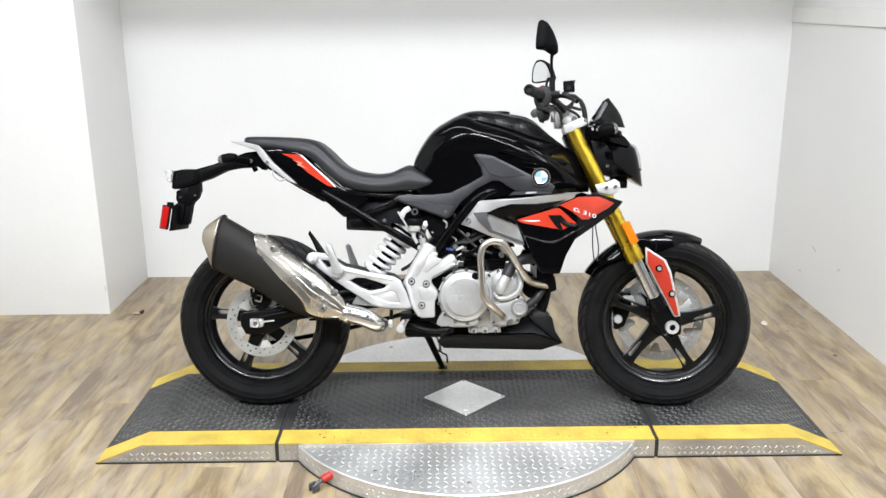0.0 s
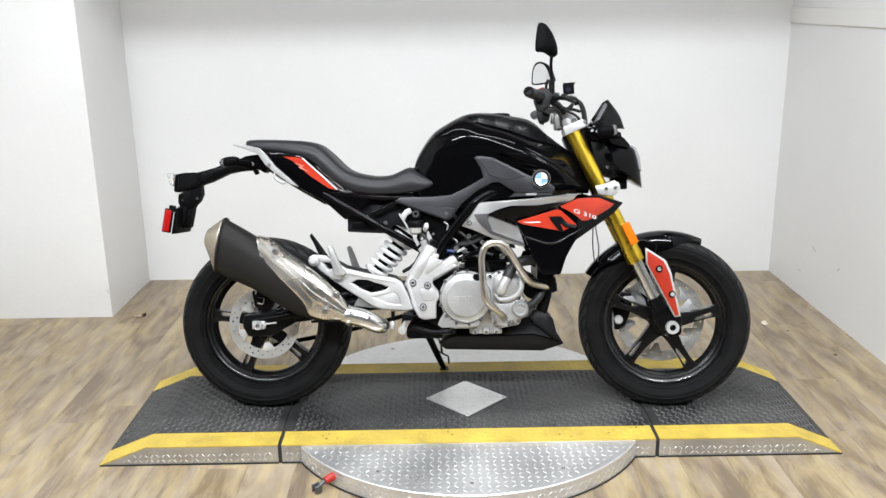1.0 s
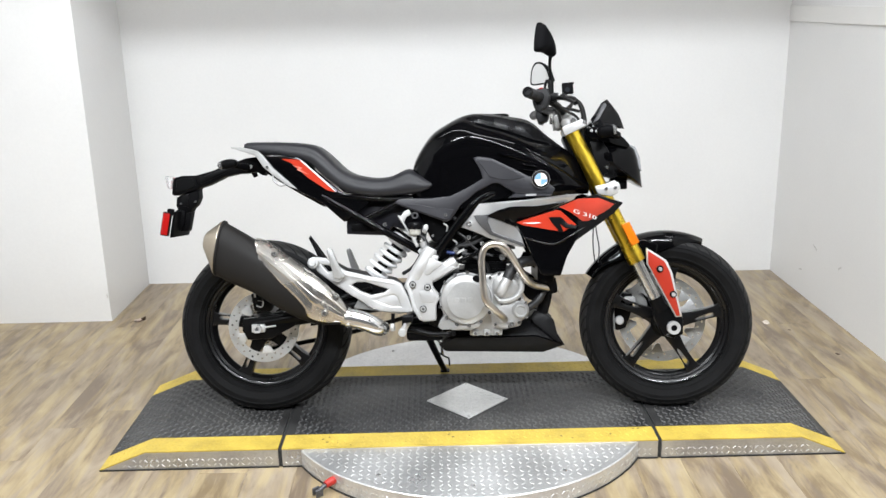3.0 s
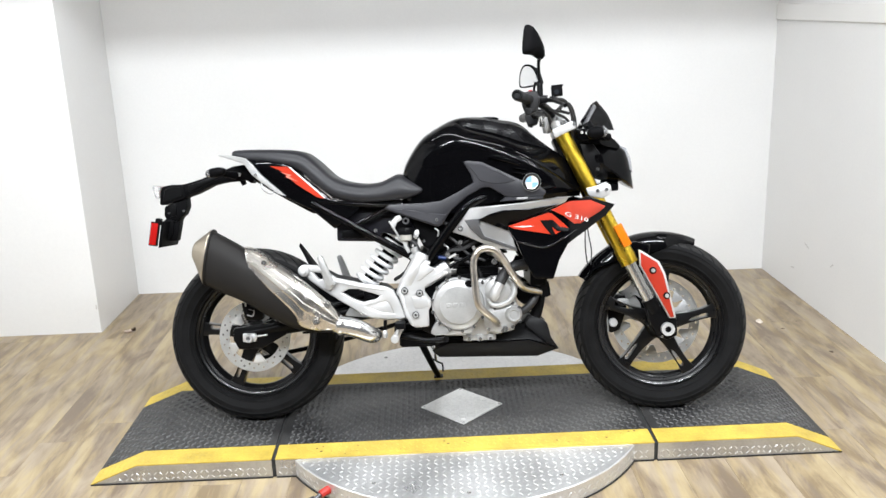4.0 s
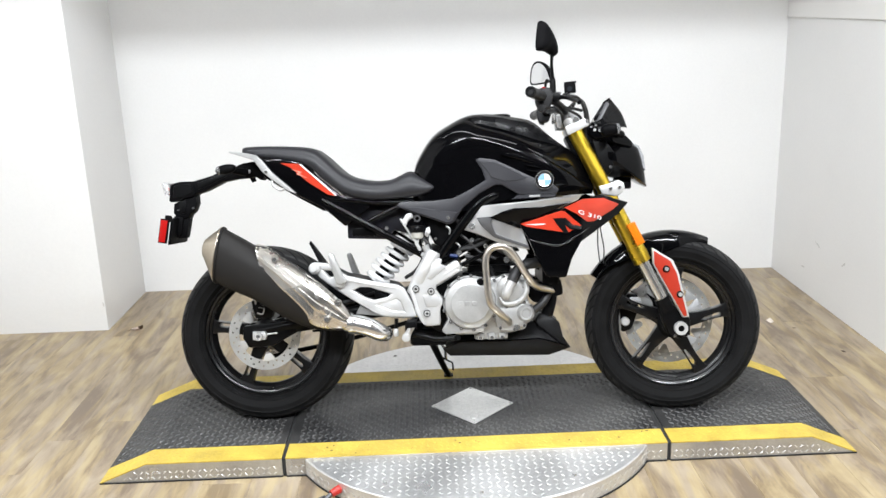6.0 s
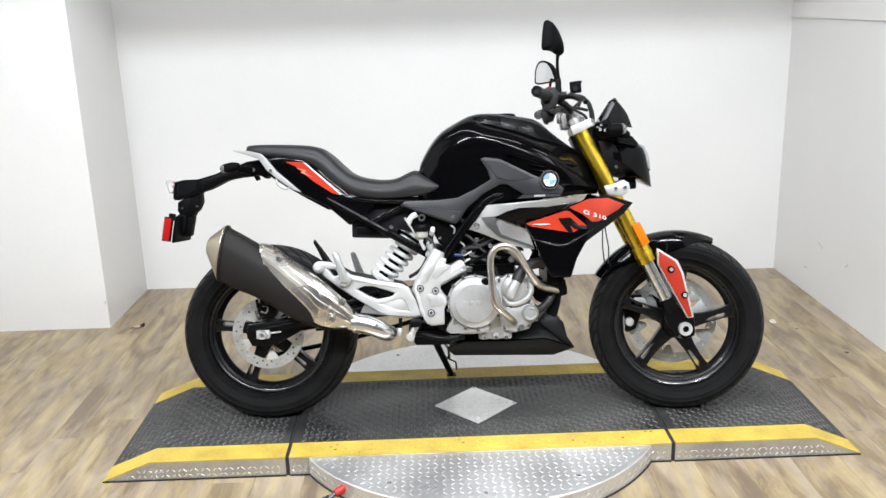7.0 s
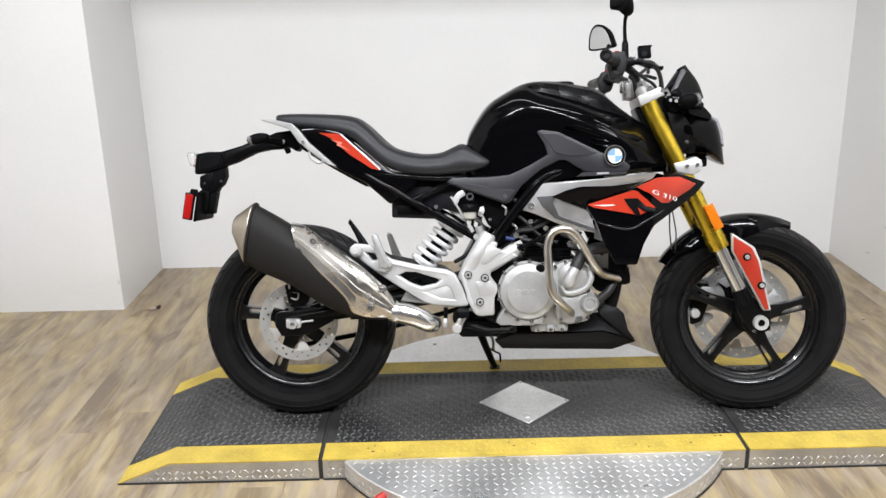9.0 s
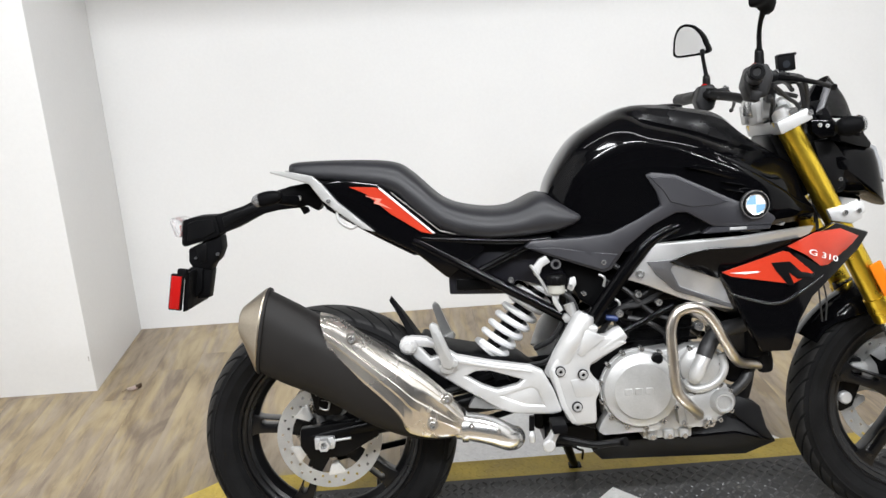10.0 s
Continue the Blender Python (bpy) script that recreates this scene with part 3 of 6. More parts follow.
def tank_ring(v):
    x, top, cy, cz, sy, sz, wy, wz, ly, lz = v
    zb = lz - 0.014
    step = 0.0035 * max(0.0, min(1.0, (x - 0.015) / 0.05)) * max(0.0, min(1.0, (0.31 - x) / 0.03))
    d = top - cz
    prof = [(0.0, top), (0.40 * cy, top - 0.06 * d), (0.72 * cy, top - 0.26 * d), (0.93 * cy, top - 0.66 * d), (cy, cz), (cy - 0.3 * step, cz - 1.2 * step - 0.0005), (cy + 0.6 * step + 0.002, cz - 1.4 * step - 0.0015)]
    for f, out in ((0.33, 0.0030), (0.66, 0.0042), (0.88, 0.0028)):
        prof.append((cy + (sy - cy) * f + out * 0.6, cz + (sz - cz) * f + out))
    fade = max(0.0, min(1.0, (x + 0.03) / 0.08))
    for i in range(len(prof)):
        a = math.pi / 2 * i / len(prof)
        ry, rz = sy * math.sin(a) ** 0.9, sz + (top - sz) * math.cos(a) ** 0.75
        prof[i] = (ry + (prof[i][0] - ry) * fade, rz + (prof[i][1] - rz) * fade)
    prof += [(sy, sz), (sy + 0.0012, sz - 0.004), (sy + (wy - sy) * 0.42 + 0.0022, sz + (wz - sz) * 0.40), (sy + (wy - sy) * 0.78 + 0.0018, sz + (wz - sz) * 0.74), (wy, wz), (wy + 0.0009, wz - 0.006)]
    for f in (0.2, 0.4, 0.6, 0.8, 0.93):
        prof.append((wy + (ly - wy) * f ** 1.5 + 0.003 * math.sin(math.pi * f), wz + (lz - wz) * f))
    prof += [(ly, lz), (ly * 0.8, zb)]
    near = [(x, -y, z) for y, z in prof]
    return near + [(x, 0.0, zb)] + [(px, -py, pz) for px, py, pz in near[:0:-1]]


stations = [(*a, *b) for a, b in zip(SPINE, FLANK)]
tank = part("fuel_tank", skin([tank_ring(tuple(s)) for s in spline(stations, 5)]), GLOSS, bike, "gloss black fuel tank with creased shoulders", 24)
tank.data.materials.append(COVER)
ring_size = len(tank_ring(stations[0]))
for f in tank.data.polygons:
    k = f.index % ring_size
    if f.index < ring_size * (5 * (len(stations) - 1)) and (k < 4 or k >= ring_size - 4) and 0.03 < f.center.x < 0.33:
        f.material_index = 1
part("tank_cap", put(lathe([(0.03, 0.0), (0.034, 0.003), (0.034, 0.008), (0.028, 0.011)], 28), pose(0.13, 0, 0.991, 90, 0, 0)), SATIN, tank)
both("flank_scoop", lambda: plate([(0.118, 0.862), (0.150, 0.866), (0.215, 0.846), (0.236, 0.832), (0.212, 0.832), (0.160, 0.850)], -0.176, -0.150, 0.004, 2, lambda x, z: 0.10 * (0.85 - z)), GLOSS, tank, "gloss black scoop above the side panel", 30)

for vz in (0.829, 0.814):
    both("vent_blade", lambda: plate([(0.194, vz), (0.236, vz - 0.008), (0.243, vz - 0.013), (0.204, vz - 0.005)], -0.184, -0.165, 0.0022, 2, lambda x, z: 0.03 * (0.25 - x)), GLINT, tank)

# matte side panels over the tank, with the round badge
MATTE = [(0.038, 0.851), (0.055, 0.855), (0.100, 0.848), (0.160, 0.818), (0.215, 0.789), (0.275, 0.768), (0.300, 0.748), (0.290, 0.733), (0.175, 0.734), (0.145, 0.752), (0.122, 0.767), (0.100, 0.767), (0.050, 0.741), (-0.003, 0.697), (-0.036, 0.650), (-0.052, 0.645), (-0.136, 0.675), (-0.222, 0.708), (-0.205, 0.722), (-0.097, 0.723), (-0.036, 0.729), (0.022, 0.757), (0.070, 0.784), (0.060, 0.815)]
side_slant = lambda x, z: -0.20 * max(-0.03, min(0.30, x + 0.05))
both("side_panel", lambda: plate(MATTE, -0.138, -0.112, 0.006, 2, side_slant), GREY, bike, "matte dark grey side panel")
both("panel_facet", lambda: plate([(-0.214, 0.7075), (-0.136, 0.679), (-0.054, 0.650), (-0.040, 0.656), (-0.020, 0.684), (-0.080, 0.692), (-0.150, 0.704)], -0.1398, -0.13, 0.002, 1, side_slant), GREY)
both("panel_facet", lambda: plate([(0.046, 0.846), (0.100, 0.842), (0.158, 0.812), (0.205, 0.786), (0.170, 0.778), (0.128, 0.778), (0.088, 0.790), (0.074, 0.815)], -0.1398, -0.13, 0.002, 1, side_slant), GREY)
both("panel_bolt", lambda: bolt(-0.052, -0.138, 0.667, 0.006), STEEL)


def badge(sign):
    b = part("badge", put(lathe([(0.028, 0.010), (0.0295, 0.0), (0.028, -0.006), (0.024, -0.007)], 36), pose(0.253, -0.201 * sign, 0.778, 0, 0, 0 if sign > 0 else 180)), SATIN, bike, "round badge with blue and white quarters")
    at = pose(0.253, -0.201 * sign, 0.778, 0, 0, 0 if sign > 0 else 180)
    part("badge_ring", put(lathe([(0.0200, -0.006), (0.0214, -0.0085), (0.0209, -0.009), (0.0192, -0.0085)], 36, True), at), STEEL, b)
    part("badge_rim", put(lathe([(0.0290, 0.002), (0.0300, -0.003), (0.0290, -0.0075), (0.0272, -0.0075), (0.0268, -0.003)], 36, True), at), STEEL, b)
    for k in range(4):
        bm = bmesh.new()
        arc = [(0.0197 * math.cos(a), -0.0085, 0.0197 * math.sin(a)) for a in [math.pi / 2 * (k + j / 8) for j in range(9)]]
        bm.faces.new([bm.verts.new((0, -0.0095, 0))] + [bm.verts.new(p) for p in arc])
        part("badge_quarter", put(bm, at), BLUE if k % 2 else WHITE, b)


badge(1)
badge(-1)
both("panel_strip", lambda: plate([(0.152, 0.720), (0.288, 0.724), (0.292, 0.736), (0.170, 0.734)], -0.184, -0.15, 0.002, 1, lambda x, z: -0.10 * (x - 0.2)), GREY, bike)
both("strip_mark", lambda: plate([(0.206, 0.7255), (0.240, 0.7265), (0.240, 0.7325), (0.206, 0.7315)], -0.1855, -0.18, 0.0004, 1, lambda x, z: -0.10 * (x - 0.2)), CAST_DULL)
both("tank_bracket", lambda: plate([(0.290, 0.742), (0.335, 0.748), (0.352, 0.738), (0.345, 0.722), (0.315, 0.728), (0.295, 0.720)], -0.118, -0.100, 0.003), CAST, bike)

# radiator shrouds
SHROUD = [(-0.008, 0.628), (0.011, 0.669), (0.030, 0.690), (0.056, 0.703), (0.215, 0.715), (0.366, 0.730), (0.355, 0.712), (0.174, 0.641), (0.190, 0.600), (0.203, 0.561), (0.150, 0.570), (0.097, 0.587), (0.040, 0.612)]
shroud_slant = lambda x, z: -0.36 * max(0.0, min(0.19, x - 0.01)) + (0.10 - 0.36 * max(0.0, min(1.0, (x - 0.03) / 0.14))) * max(0.0, z - 0.64)
both("silver_shroud", lambda: plate(SHROUD, -0.140, -0.118, 0.006, 2, shroud_slant), SILVER, bike, "silver painted radiator shroud")
both("shroud_stripe", lambda: plate([(0.038, 0.664), (0.091, 0.668), (0.083, 0.647), (0.100, 0.611), (0.196, 0.575), (0.201, 0.564), (0.090, 0.603), (0.055, 0.637)], -0.1455, -0.13, 0.001, 1, shroud_slant), DARKSILVER)
both("shroud_recess", lambda: plate([(0.080, 0.664), (0.118, 0.682), (0.157, 0.693), (0.240, 0.694), (0.335, 0.708), (0.200, 0.652), (0.172, 0.628), (0.130, 0.645)], -0.1475, -0.13, 0.001, 1, shroud_slant), GLOSS)
both("shroud_bolt", lambda: put(bolt(0.024, -0.146, 0.637, 0.010), Matrix()), STEEL)
NOSE = [(0.169, 0.641), (0.285, 0.682), (0.393, 0.718), (0.430, 0.729), (0.530, 0.699), (0.494, 0.664), (0.430, 0.624), (0.361, 0.582), (0.332, 0.532), (0.312, 0.472), (0.252, 0.474), (0.222, 0.535), (0.196, 0.598)]
nose_slant = lambda x, z: 0.62 * max(0.0, x - 0.36) - 0.05 * max(0.0, 0.60 - z)
both("front_shroud", lambda: plate(NOSE, -0.226, -0.196, 0.007, 2, nose_slant), GLOSS, bike, "gloss black front shroud with red flashes")
RED_A = [(0.309, 0.690), (0.368, 0.715), (0.440, 0.716), (0.494, 0.695), (0.474, 0.679), (0.404, 0.644), (0.382, 0.644), (0.348, 0.670)]
RED_B = [(0.174, 0.6435), (0.300, 0.681), (0.312, 0.678), (0.362, 0.633), (0.318, 0.6115), (0.192, 0.634)]
MARK = [(0.274, 0.658), (0.313, 0.659), (0.336, 0.636), (0.366, 0.632), (0.360, 0.621), (0.328, 0.622), (0.311, 0.636), (0.322, 0.6105), (0.309, 0.6095), (0.284, 0.641)]
for pts, y, m in ((RED_A, -0.2285, RED), (RED_B, -0.2285, RED), (MARK, -0.2298, SATIN)):
    both("flash", lambda: plate(pts, y, y + 0.004, 0.0006, 1, nose_slant), m, bike)
both("flash_stripe", lambda: plate([(0.188, 0.6415), (0.244, 0.6425), (0.252, 0.640), (0.222, 0.6375)], -0.2298, -0.227, 0.0003, 1, nose_slant), WHITE)
# bead laid along the lip's crease, shaped after its highlights
both("shroud_lip", lambda: tube([(0.187, -0.2265, 0.601), (0.222, -0.2275, 0.587), (0.290, -0.2282, 0.573), (0.345, -0.2265, 0.600), (0.390, -0.2079, 0.624)], [0.0012, 0.0028, 0.0034, 0.003, 0.0012], 10, 5), GLINT)


def lettering(word, at, angle, wide, high, material, parent):
    """White letters on the front shroud, wide and low, fitted to their length and height."""
    cu = bpy.data.curves.new("lettering", "FONT")
    cu.body, cu.size, cu.extrude, cu.align_x, cu.space_character, cu.offset = word, 1.0, 0.01, "LEFT", 1.02, 0.006
    tmp = new("tmp_text", cu)
    me = bpy.data.meshes.new_from_object(tmp.evaluated_get(bpy.context.evaluated_depsgraph_get()))
    bpy.data.objects.remove(tmp)
    xs, ys = [v.co.x for v in me.vertices], [v.co.y for v in me.vertices]
    x0, y0, kx, ky = min(xs), min(ys), wide / (max(xs) - min(xs)), high / (max(ys) - min(ys))
    c, q = math.cos(radians(angle)), math.sin(radians(angle))
    for v in me.vertices:
        u, w, d = (v.co.x - x0) * kx, (v.co.y - y0) * ky, v.co.z * 0.02
        x, z = at[0] + u * c - w * q * 0.4, at[1] + u * q + w * c
        v.co = (x, -0.2300 - d + nose_slant(x, z), z)
    ob = new("lettering", me)
    me.materials.append(material)
    ob.parent = parent
    return tagged(ob, "white model number lettering")


lettering("G 310", (0.352, 0.6715), -17.8, 0.082, 0.0125, WHITE, bike)

# tail
TAIL = [(-0.665, 0.868), (-0.600, 0.876), (-0.530, 0.862), (-0.400, 0.748), (-0.330, 0.728), (-0.300, 0.712), (-0.387, 0.647), (-0.455, 0.708), (-0.530, 0.748), (-0.620, 0.800)]
both("tail_cover", lambda: plate(TAIL, -0.118, -0.02, 0.008, 2), GLOSS, bike, "gloss black tail cover")
both("tail_flash", lambda: plate([(-0.590, 0.859), (-0.533, 0.855), (-0.517, 0.843), (-0.415, 0.747), (-0.440, 0.753), (-0.503, 0.795), (-0.555, 0.842)], -0.1215, -0.115, 0.001, 1), RED, bike, "red tail flash with a white edge")
both("tail_pinstripe", lambda: plate([(-0.529, 0.8535), (-0.523, 0.8535), (-0.410, 0.749), (-0.4155, 0.749)], -0.1222, -0.116, 0.0004, 1), WHITE)
both("tail_mark", lambda: plate([(-0.556, 0.838), (-0.520, 0.829), (-0.528, 0.823), (-0.500, 0.806), (-0.540, 0.822), (-0.532, 0.828)], -0.1222, -0.116, 0.0003, 1), PALE_RED)
RAIL = [(-0.762, 0.902), (-0.712, 0.897), (-0.668, 0.887), (-0.648, 0.869), (-0.617, 0.829), (-0.540, 0.760), (-0.566, 0.768), (-0.624, 0.812), (-0.648, 0.833), (-0.674, 0.870), (-0.718, 0.885), (-0.760, 0.898)]
both("grab_rail", lambda: joined(plate(RAIL, -0.132, -0.112, 0.0035, 3, lambda x, z: 0.28 * max(0.0, -0.66 - x)),
                              tube([(-0.619, -0.124, 0.806), (-0.616, -0.128, 0.790), (-0.606, -0.129, 0.779), (-0.590, -0.129, 0.771), (-0.577, -0.127, 0.777), (-0.574, -0.123, 0.785)], 0.0036, 8)), CAST_DULL, bike, "silver cast grab rail with a luggage hook")
both("rail_screw", lambda: bolt(-0.634, -0.134, 0.832, 0.005), STEEL)
part("tail_underside", plate([(-0.672, 0.882), (-0.62, 0.87), (-0.45, 0.76), (-0.40, 0.70), (-0.46, 0.70), (-0.54, 0.745), (-0.60, 0.782), (-0.645, 0.812), (-0.668, 0.85)], -0.095, 0.095, 0.008), PLASTIC, bike)
ARM = [(-0.930, 0.808), (-0.904, 0.811), (-0.841, 0.828), (-0.809, 0.842), (-0.758, 0.857), (-0.735, 0.866), (-0.69, 0.872), (-0.650, 0.84), (-0.672, 0.806), (-0.697, 0.822), (-0.709, 0.817), (-0.761, 0.814), (-0.803, 0.806), (-0.863, 0.778), (-0.895, 0.768), (-0.925, 0.760)]
arm = part("licence_arm", plate(ARM, -0.031, 0.031, 0.006, 2), PLASTIC, bike, "black plastic mudguard arm behind the seat")
part("light_housing", plate([(-0.986, 0.748), (-0.979, 0.803), (-0.947, 0.811), (-0.904, 0.811), (-0.896, 0.770), (-0.902, 0.762), (-0.940, 0.752), (-0.979, 0.743)], -0.037, 0.037, 0.005, 2), PLASTIC, arm)
part("housing_facet", plate([(-0.972, 0.756), (-0.967, 0.796), (-0.944, 0.803), (-0.912, 0.803), (-0.904, 0.774), (-0.936, 0.760)], -0.0395, 0.0395, 0.002, 1), SATIN, arm)
part("arm_rib", plate([(-0.890, 0.806), (-0.838, 0.822), (-0.806, 0.836), (-0.758, 0.850), (-0.745, 0.842), (-0.802, 0.818), (-0.862, 0.790), (-0.888, 0.782)], -0.0335, 0.0335, 0.003), SATIN, arm)
part("arm_tab", plate([(-0.716, 0.818), (-0.696, 0.818), (-0.692, 0.806), (-0.706, 0.800)], -0.024, -0.016, 0.002), PLASTIC, arm)
part("tail_light", plate([(-0.976, 0.804), (-1.000, 0.811), (-1.006, 0.803), (-0.996, 0.768), (-0.984, 0.764)], -0.046, 0.046, 0.006, 2), CLEAR, arm, "clear tail light lens")
part("tail_light_core", plate([(-0.981, 0.790), (-0.988, 0.793), (-0.987, 0.776), (-0.982, 0.777)], -0.030, 0.030, 0.002), RED_LENS, arm)
bracket = part("plate_bracket", joined(plate([(-0.974, 0.737), (-0.940, 0.752), (-0.897, 0.764), (-0.896, 0.735), (-0.907, 0.710), (-0.921, 0.699), (-0.926, 0.686), (-0.969, 0.694), (-0.976, 0.708)], -0.026, 0.026, 0.005),
                                        plate([(-0.985, 0.686), (-0.969, 0.697), (-0.944, 0.690), (-0.950, 0.640), (-0.968, 0.621), (-0.980, 0.603), (-0.995, 0.601), (-0.997, 0.613)], -0.030, 0.030, 0.004),
                                        plate([(-0.950, 0.690), (-0.924, 0.687), (-0.938, 0.621), (-0.966, 0.621)], -0.020, 0.020, 0.004),
                                        plate([(-0.966, 0.690), (-0.956, 0.690), (-0.969, 0.605), (-0.981, 0.602)], -0.088, 0.088, 0.003)), PLASTIC, bike, "black plastic number plate bracket")
part("bracket_rib", plate([(-0.958, 0.742), (-0.930, 0.750), (-0.934, 0.706), (-0.952, 0.704)], -0.0285, 0.0285, 0.002), SATIN, bracket)
part("bracket_screw", bolt(-0.908, -0.029, 0.722, 0.004), DARKSILVER, bracket)
part("bracket_screw", bolt(-0.958, -0.029, 0.716, 0.003), DARKSILVER, bracket)
refl = part("reflector_holder", put(joined(box(-0.0165, 0.0115, -0.003, 0.012, -0.0405, 0.0395, 0.003, 2), box(-0.004, 0.016, -0.002, 0.018, 0.03, 0.052, 0.004, 2)), pose(-0.984, -0.104, 0.650, 0, 10, 0)), PLASTIC, bike)
part("rear_reflector", put(box(-0.0135, 0.0085, -0.007, 0.004, -0.037, 0.036, 0.002, 2), pose(-0.984, -0.104, 0.650, 0, 10, 0)), RED_LENS, refl, "red side reflector")


def signal(x, y, z, s, m, long=1.0, full=1.0):
    shape = Matrix.Diagonal((long, full, full, 1))
    root = part("turn_signal", put(body([(-0.036, -0.008, 0.006, 0.006), (-0.026, -0.0145, 0.0125, 0.013), (0.0, -0.017, 0.015, 0.018), (0.020, -0.013, 0.011, 0.016), (0.028, -0.006, 0.006, 0.008)], 2.2, 4, 20), pose(x, y, z, 0, -8, 0) @ shape), PLASTIC, bike, "black turn signal with a clear lens")
    part("signal_lens", put(body([(-0.038, -0.006, 0.004, 0.005), (-0.032, -0.0125, 0.0105, 0.0115), (-0.022, -0.0158, 0.0138, 0.0165)], 2.2, 4, 20), (pose(x, y, z, 0, -8, 0) if m < 0 else pose(x, y, z, 0, 8, 180)) @ shape), CLEAR, root)
    part("signal_stalk", tube([(x + 0.01, y + 0.01 * s, z - 0.004), (x + 0.045, y + 0.065 * s, z - 0.012)], [0.009, 0.013], 10, sharp=True), PLASTIC, root)


for s in (1, -1):
    signal(-0.762, -0.125 * s, 0.846, s, -1)
    signal(0.466, -0.175 * s, 0.930, s, 1, 0.85, 1.28)
both("arm_screw", lambda: bolt(-0.714, -0.036, 0.838, 0.0065), CAST)
BOX_PLASTIC = mat("blue_black_plastic", (0.010, 0.010, 0.014), 0.38, var=0.25, scale=18, fine=400, bump=0.1, dist=0.0006, spec=0.3)
part("battery_box", plate([(-0.386, 0.648), (-0.386, 0.606), (-0.262, 0.600), (-0.235, 0.63), (-0.12, 0.60), (-0.10, 0.66), (-0.12, 0.735), (-0.41, 0.735)], -0.075, 0.075, 0.006), BOX_PLASTIC, bike, "black plastic battery box under the seat")
part("box_tab", plate([(-0.37, 0.64), (-0.37, 0.615), (-0.29, 0.612), (-0.29, 0.64)], -0.08, -0.07, 0.002), SATIN, bike)

# frame
both("subframe_tube", lambda: tube([(-0.46, -0.108, 0.735), (-0.30, -0.110, 0.642), (-0.128, -0.112, 0.543)], 0.0125, 12, sharp=True), GLOSS, bike, "black steel subframe tube")
both("subframe_strut", lambda: tube([(-0.318, -0.108, 0.660), (-0.18, -0.108, 0.722)], 0.0085, 10, sharp=True), GLOSS, bike)
both("seat_rail", lambda: tube([(-0.44, -0.110, 0.738), (-0.25, -0.112, 0.722), (-0.16, -0.112, 0.722)], 0.009, 10), GLOSS, bike)
both("frame_tube", lambda: tube([(-0.096, -0.132, 0.520), (-0.055, -0.136, 0.580), (0.010, -0.140, 0.665), (0.055, -0.142, 0.712), (0.130, -0.135, 0.745), (0.30, -0.07, 0.80)], 0.0155, 14), GLOSS, bike, "black steel trellis frame tube")
both("frame_brace", lambda: tube([(-0.085, -0.10, 0.52), (0.06, -0.11, 0.60), (0.24, -0.08, 0.70)], 0.012, 10), SATIN, bike)
both("brace_rod", lambda: tube([(-0.018, -0.14, 0.512), (0.095, -0.14, 0.566)], 0.007, 10, sharp=True), GLOSS, bike)
part("head_tube", put(lathe([(0.032, -0.10), (0.036, -0.09), (0.036, 0.09), (0.032, 0.10)], 24), pose(0.405, 0, 0.845, 90 - 0, 0, 0) @ pose(0, 0, 0, 0, 0, -26)), SATIN, bike)

# footrest castings and swing arm
CASTING = [(-0.118, 0.548), (-0.074, 0.535), (-0.082, 0.514), (-0.046, 0.516), (-0.014, 0.498), (-0.094, 0.456), (-0.098, 0.440), (-0.078, 0.412), (-0.076, 0.395), (-0.086, 0.378), (-0.086, 0.326), (-0.130, 0.322), (-0.150, 0.338), (-0.186, 0.440), (-0.176, 0.462), (-0.150, 0.492)]
both("side_casting", lambda: joined(plate(CASTING, -0.181, -0.145, 0.007, 3), tube([(-0.176, -0.146, 0.428), (-0.150, -0.160, 0.470), (-0.104, -0.162, 0.550), (-0.098, -0.162, 0.561)], [0.018, 0.0255, 0.024, 0.018], 20, sharp=True), tube([(-0.135, -0.146, 0.440), (-0.092, -0.161, 0.472), (-0.029, -0.162, 0.513), (-0.020, -0.162, 0.519)], [0.010, 0.020, 0.020, 0.015], 20, sharp=True)), CAST, bike, "silver cast frame plate by the footrest")
both("casting_web", lambda: plate([(-0.104, 0.531), (-0.060, 0.514), (-0.112, 0.474), (-0.124, 0.480)], -0.1845, -0.17, 0.003, 2), CAST)
both("casting_rib", lambda: plate([(-0.181, 0.448), (-0.171, 0.452), (-0.152, 0.372), (-0.130, 0.332), (-0.140, 0.329), (-0.163, 0.368)], -0.187, -0.17, 0.003, 2), CAST)
both("casting_boss", lambda: plate([(-0.140, 0.424), (-0.100, 0.427), (-0.086, 0.409), (-0.084, 0.397), (-0.096, 0.386), (-0.130, 0.386)], -0.1830, -0.17, 0.002, 2), CAST)
for bx, bz in ((-0.161, 0.445), (-0.113, 0.436), (-0.128, 0.366)):
    # black disc, proud of the casting, draws a shaded recess round the bolt
    both("bolt_shade_ring", lambda: disc(bx, -0.1845, bz, 0.0112, 0.006, 20), SATIN)
    both("casting_bolt", lambda: bolt(bx, -0.1895, bz, 0.0092), CAST_DULL)
HANGER = [(-0.478, 0.538), (-0.439, 0.534), (-0.410, 0.513), (-0.379, 0.492), (-0.307, 0.475), (-0.222, 0.460), (-0.198, 0.448), (-0.176, 0.405), (-0.160, 0.358), (-0.180, 0.353), (-0.227, 0.356), (-0.265, 0.360), (-0.292, 0.369), (-0.330, 0.394), (-0.372, 0.420), (-0.421, 0.454), (-0.464, 0.487), (-0.480, 0.505)]
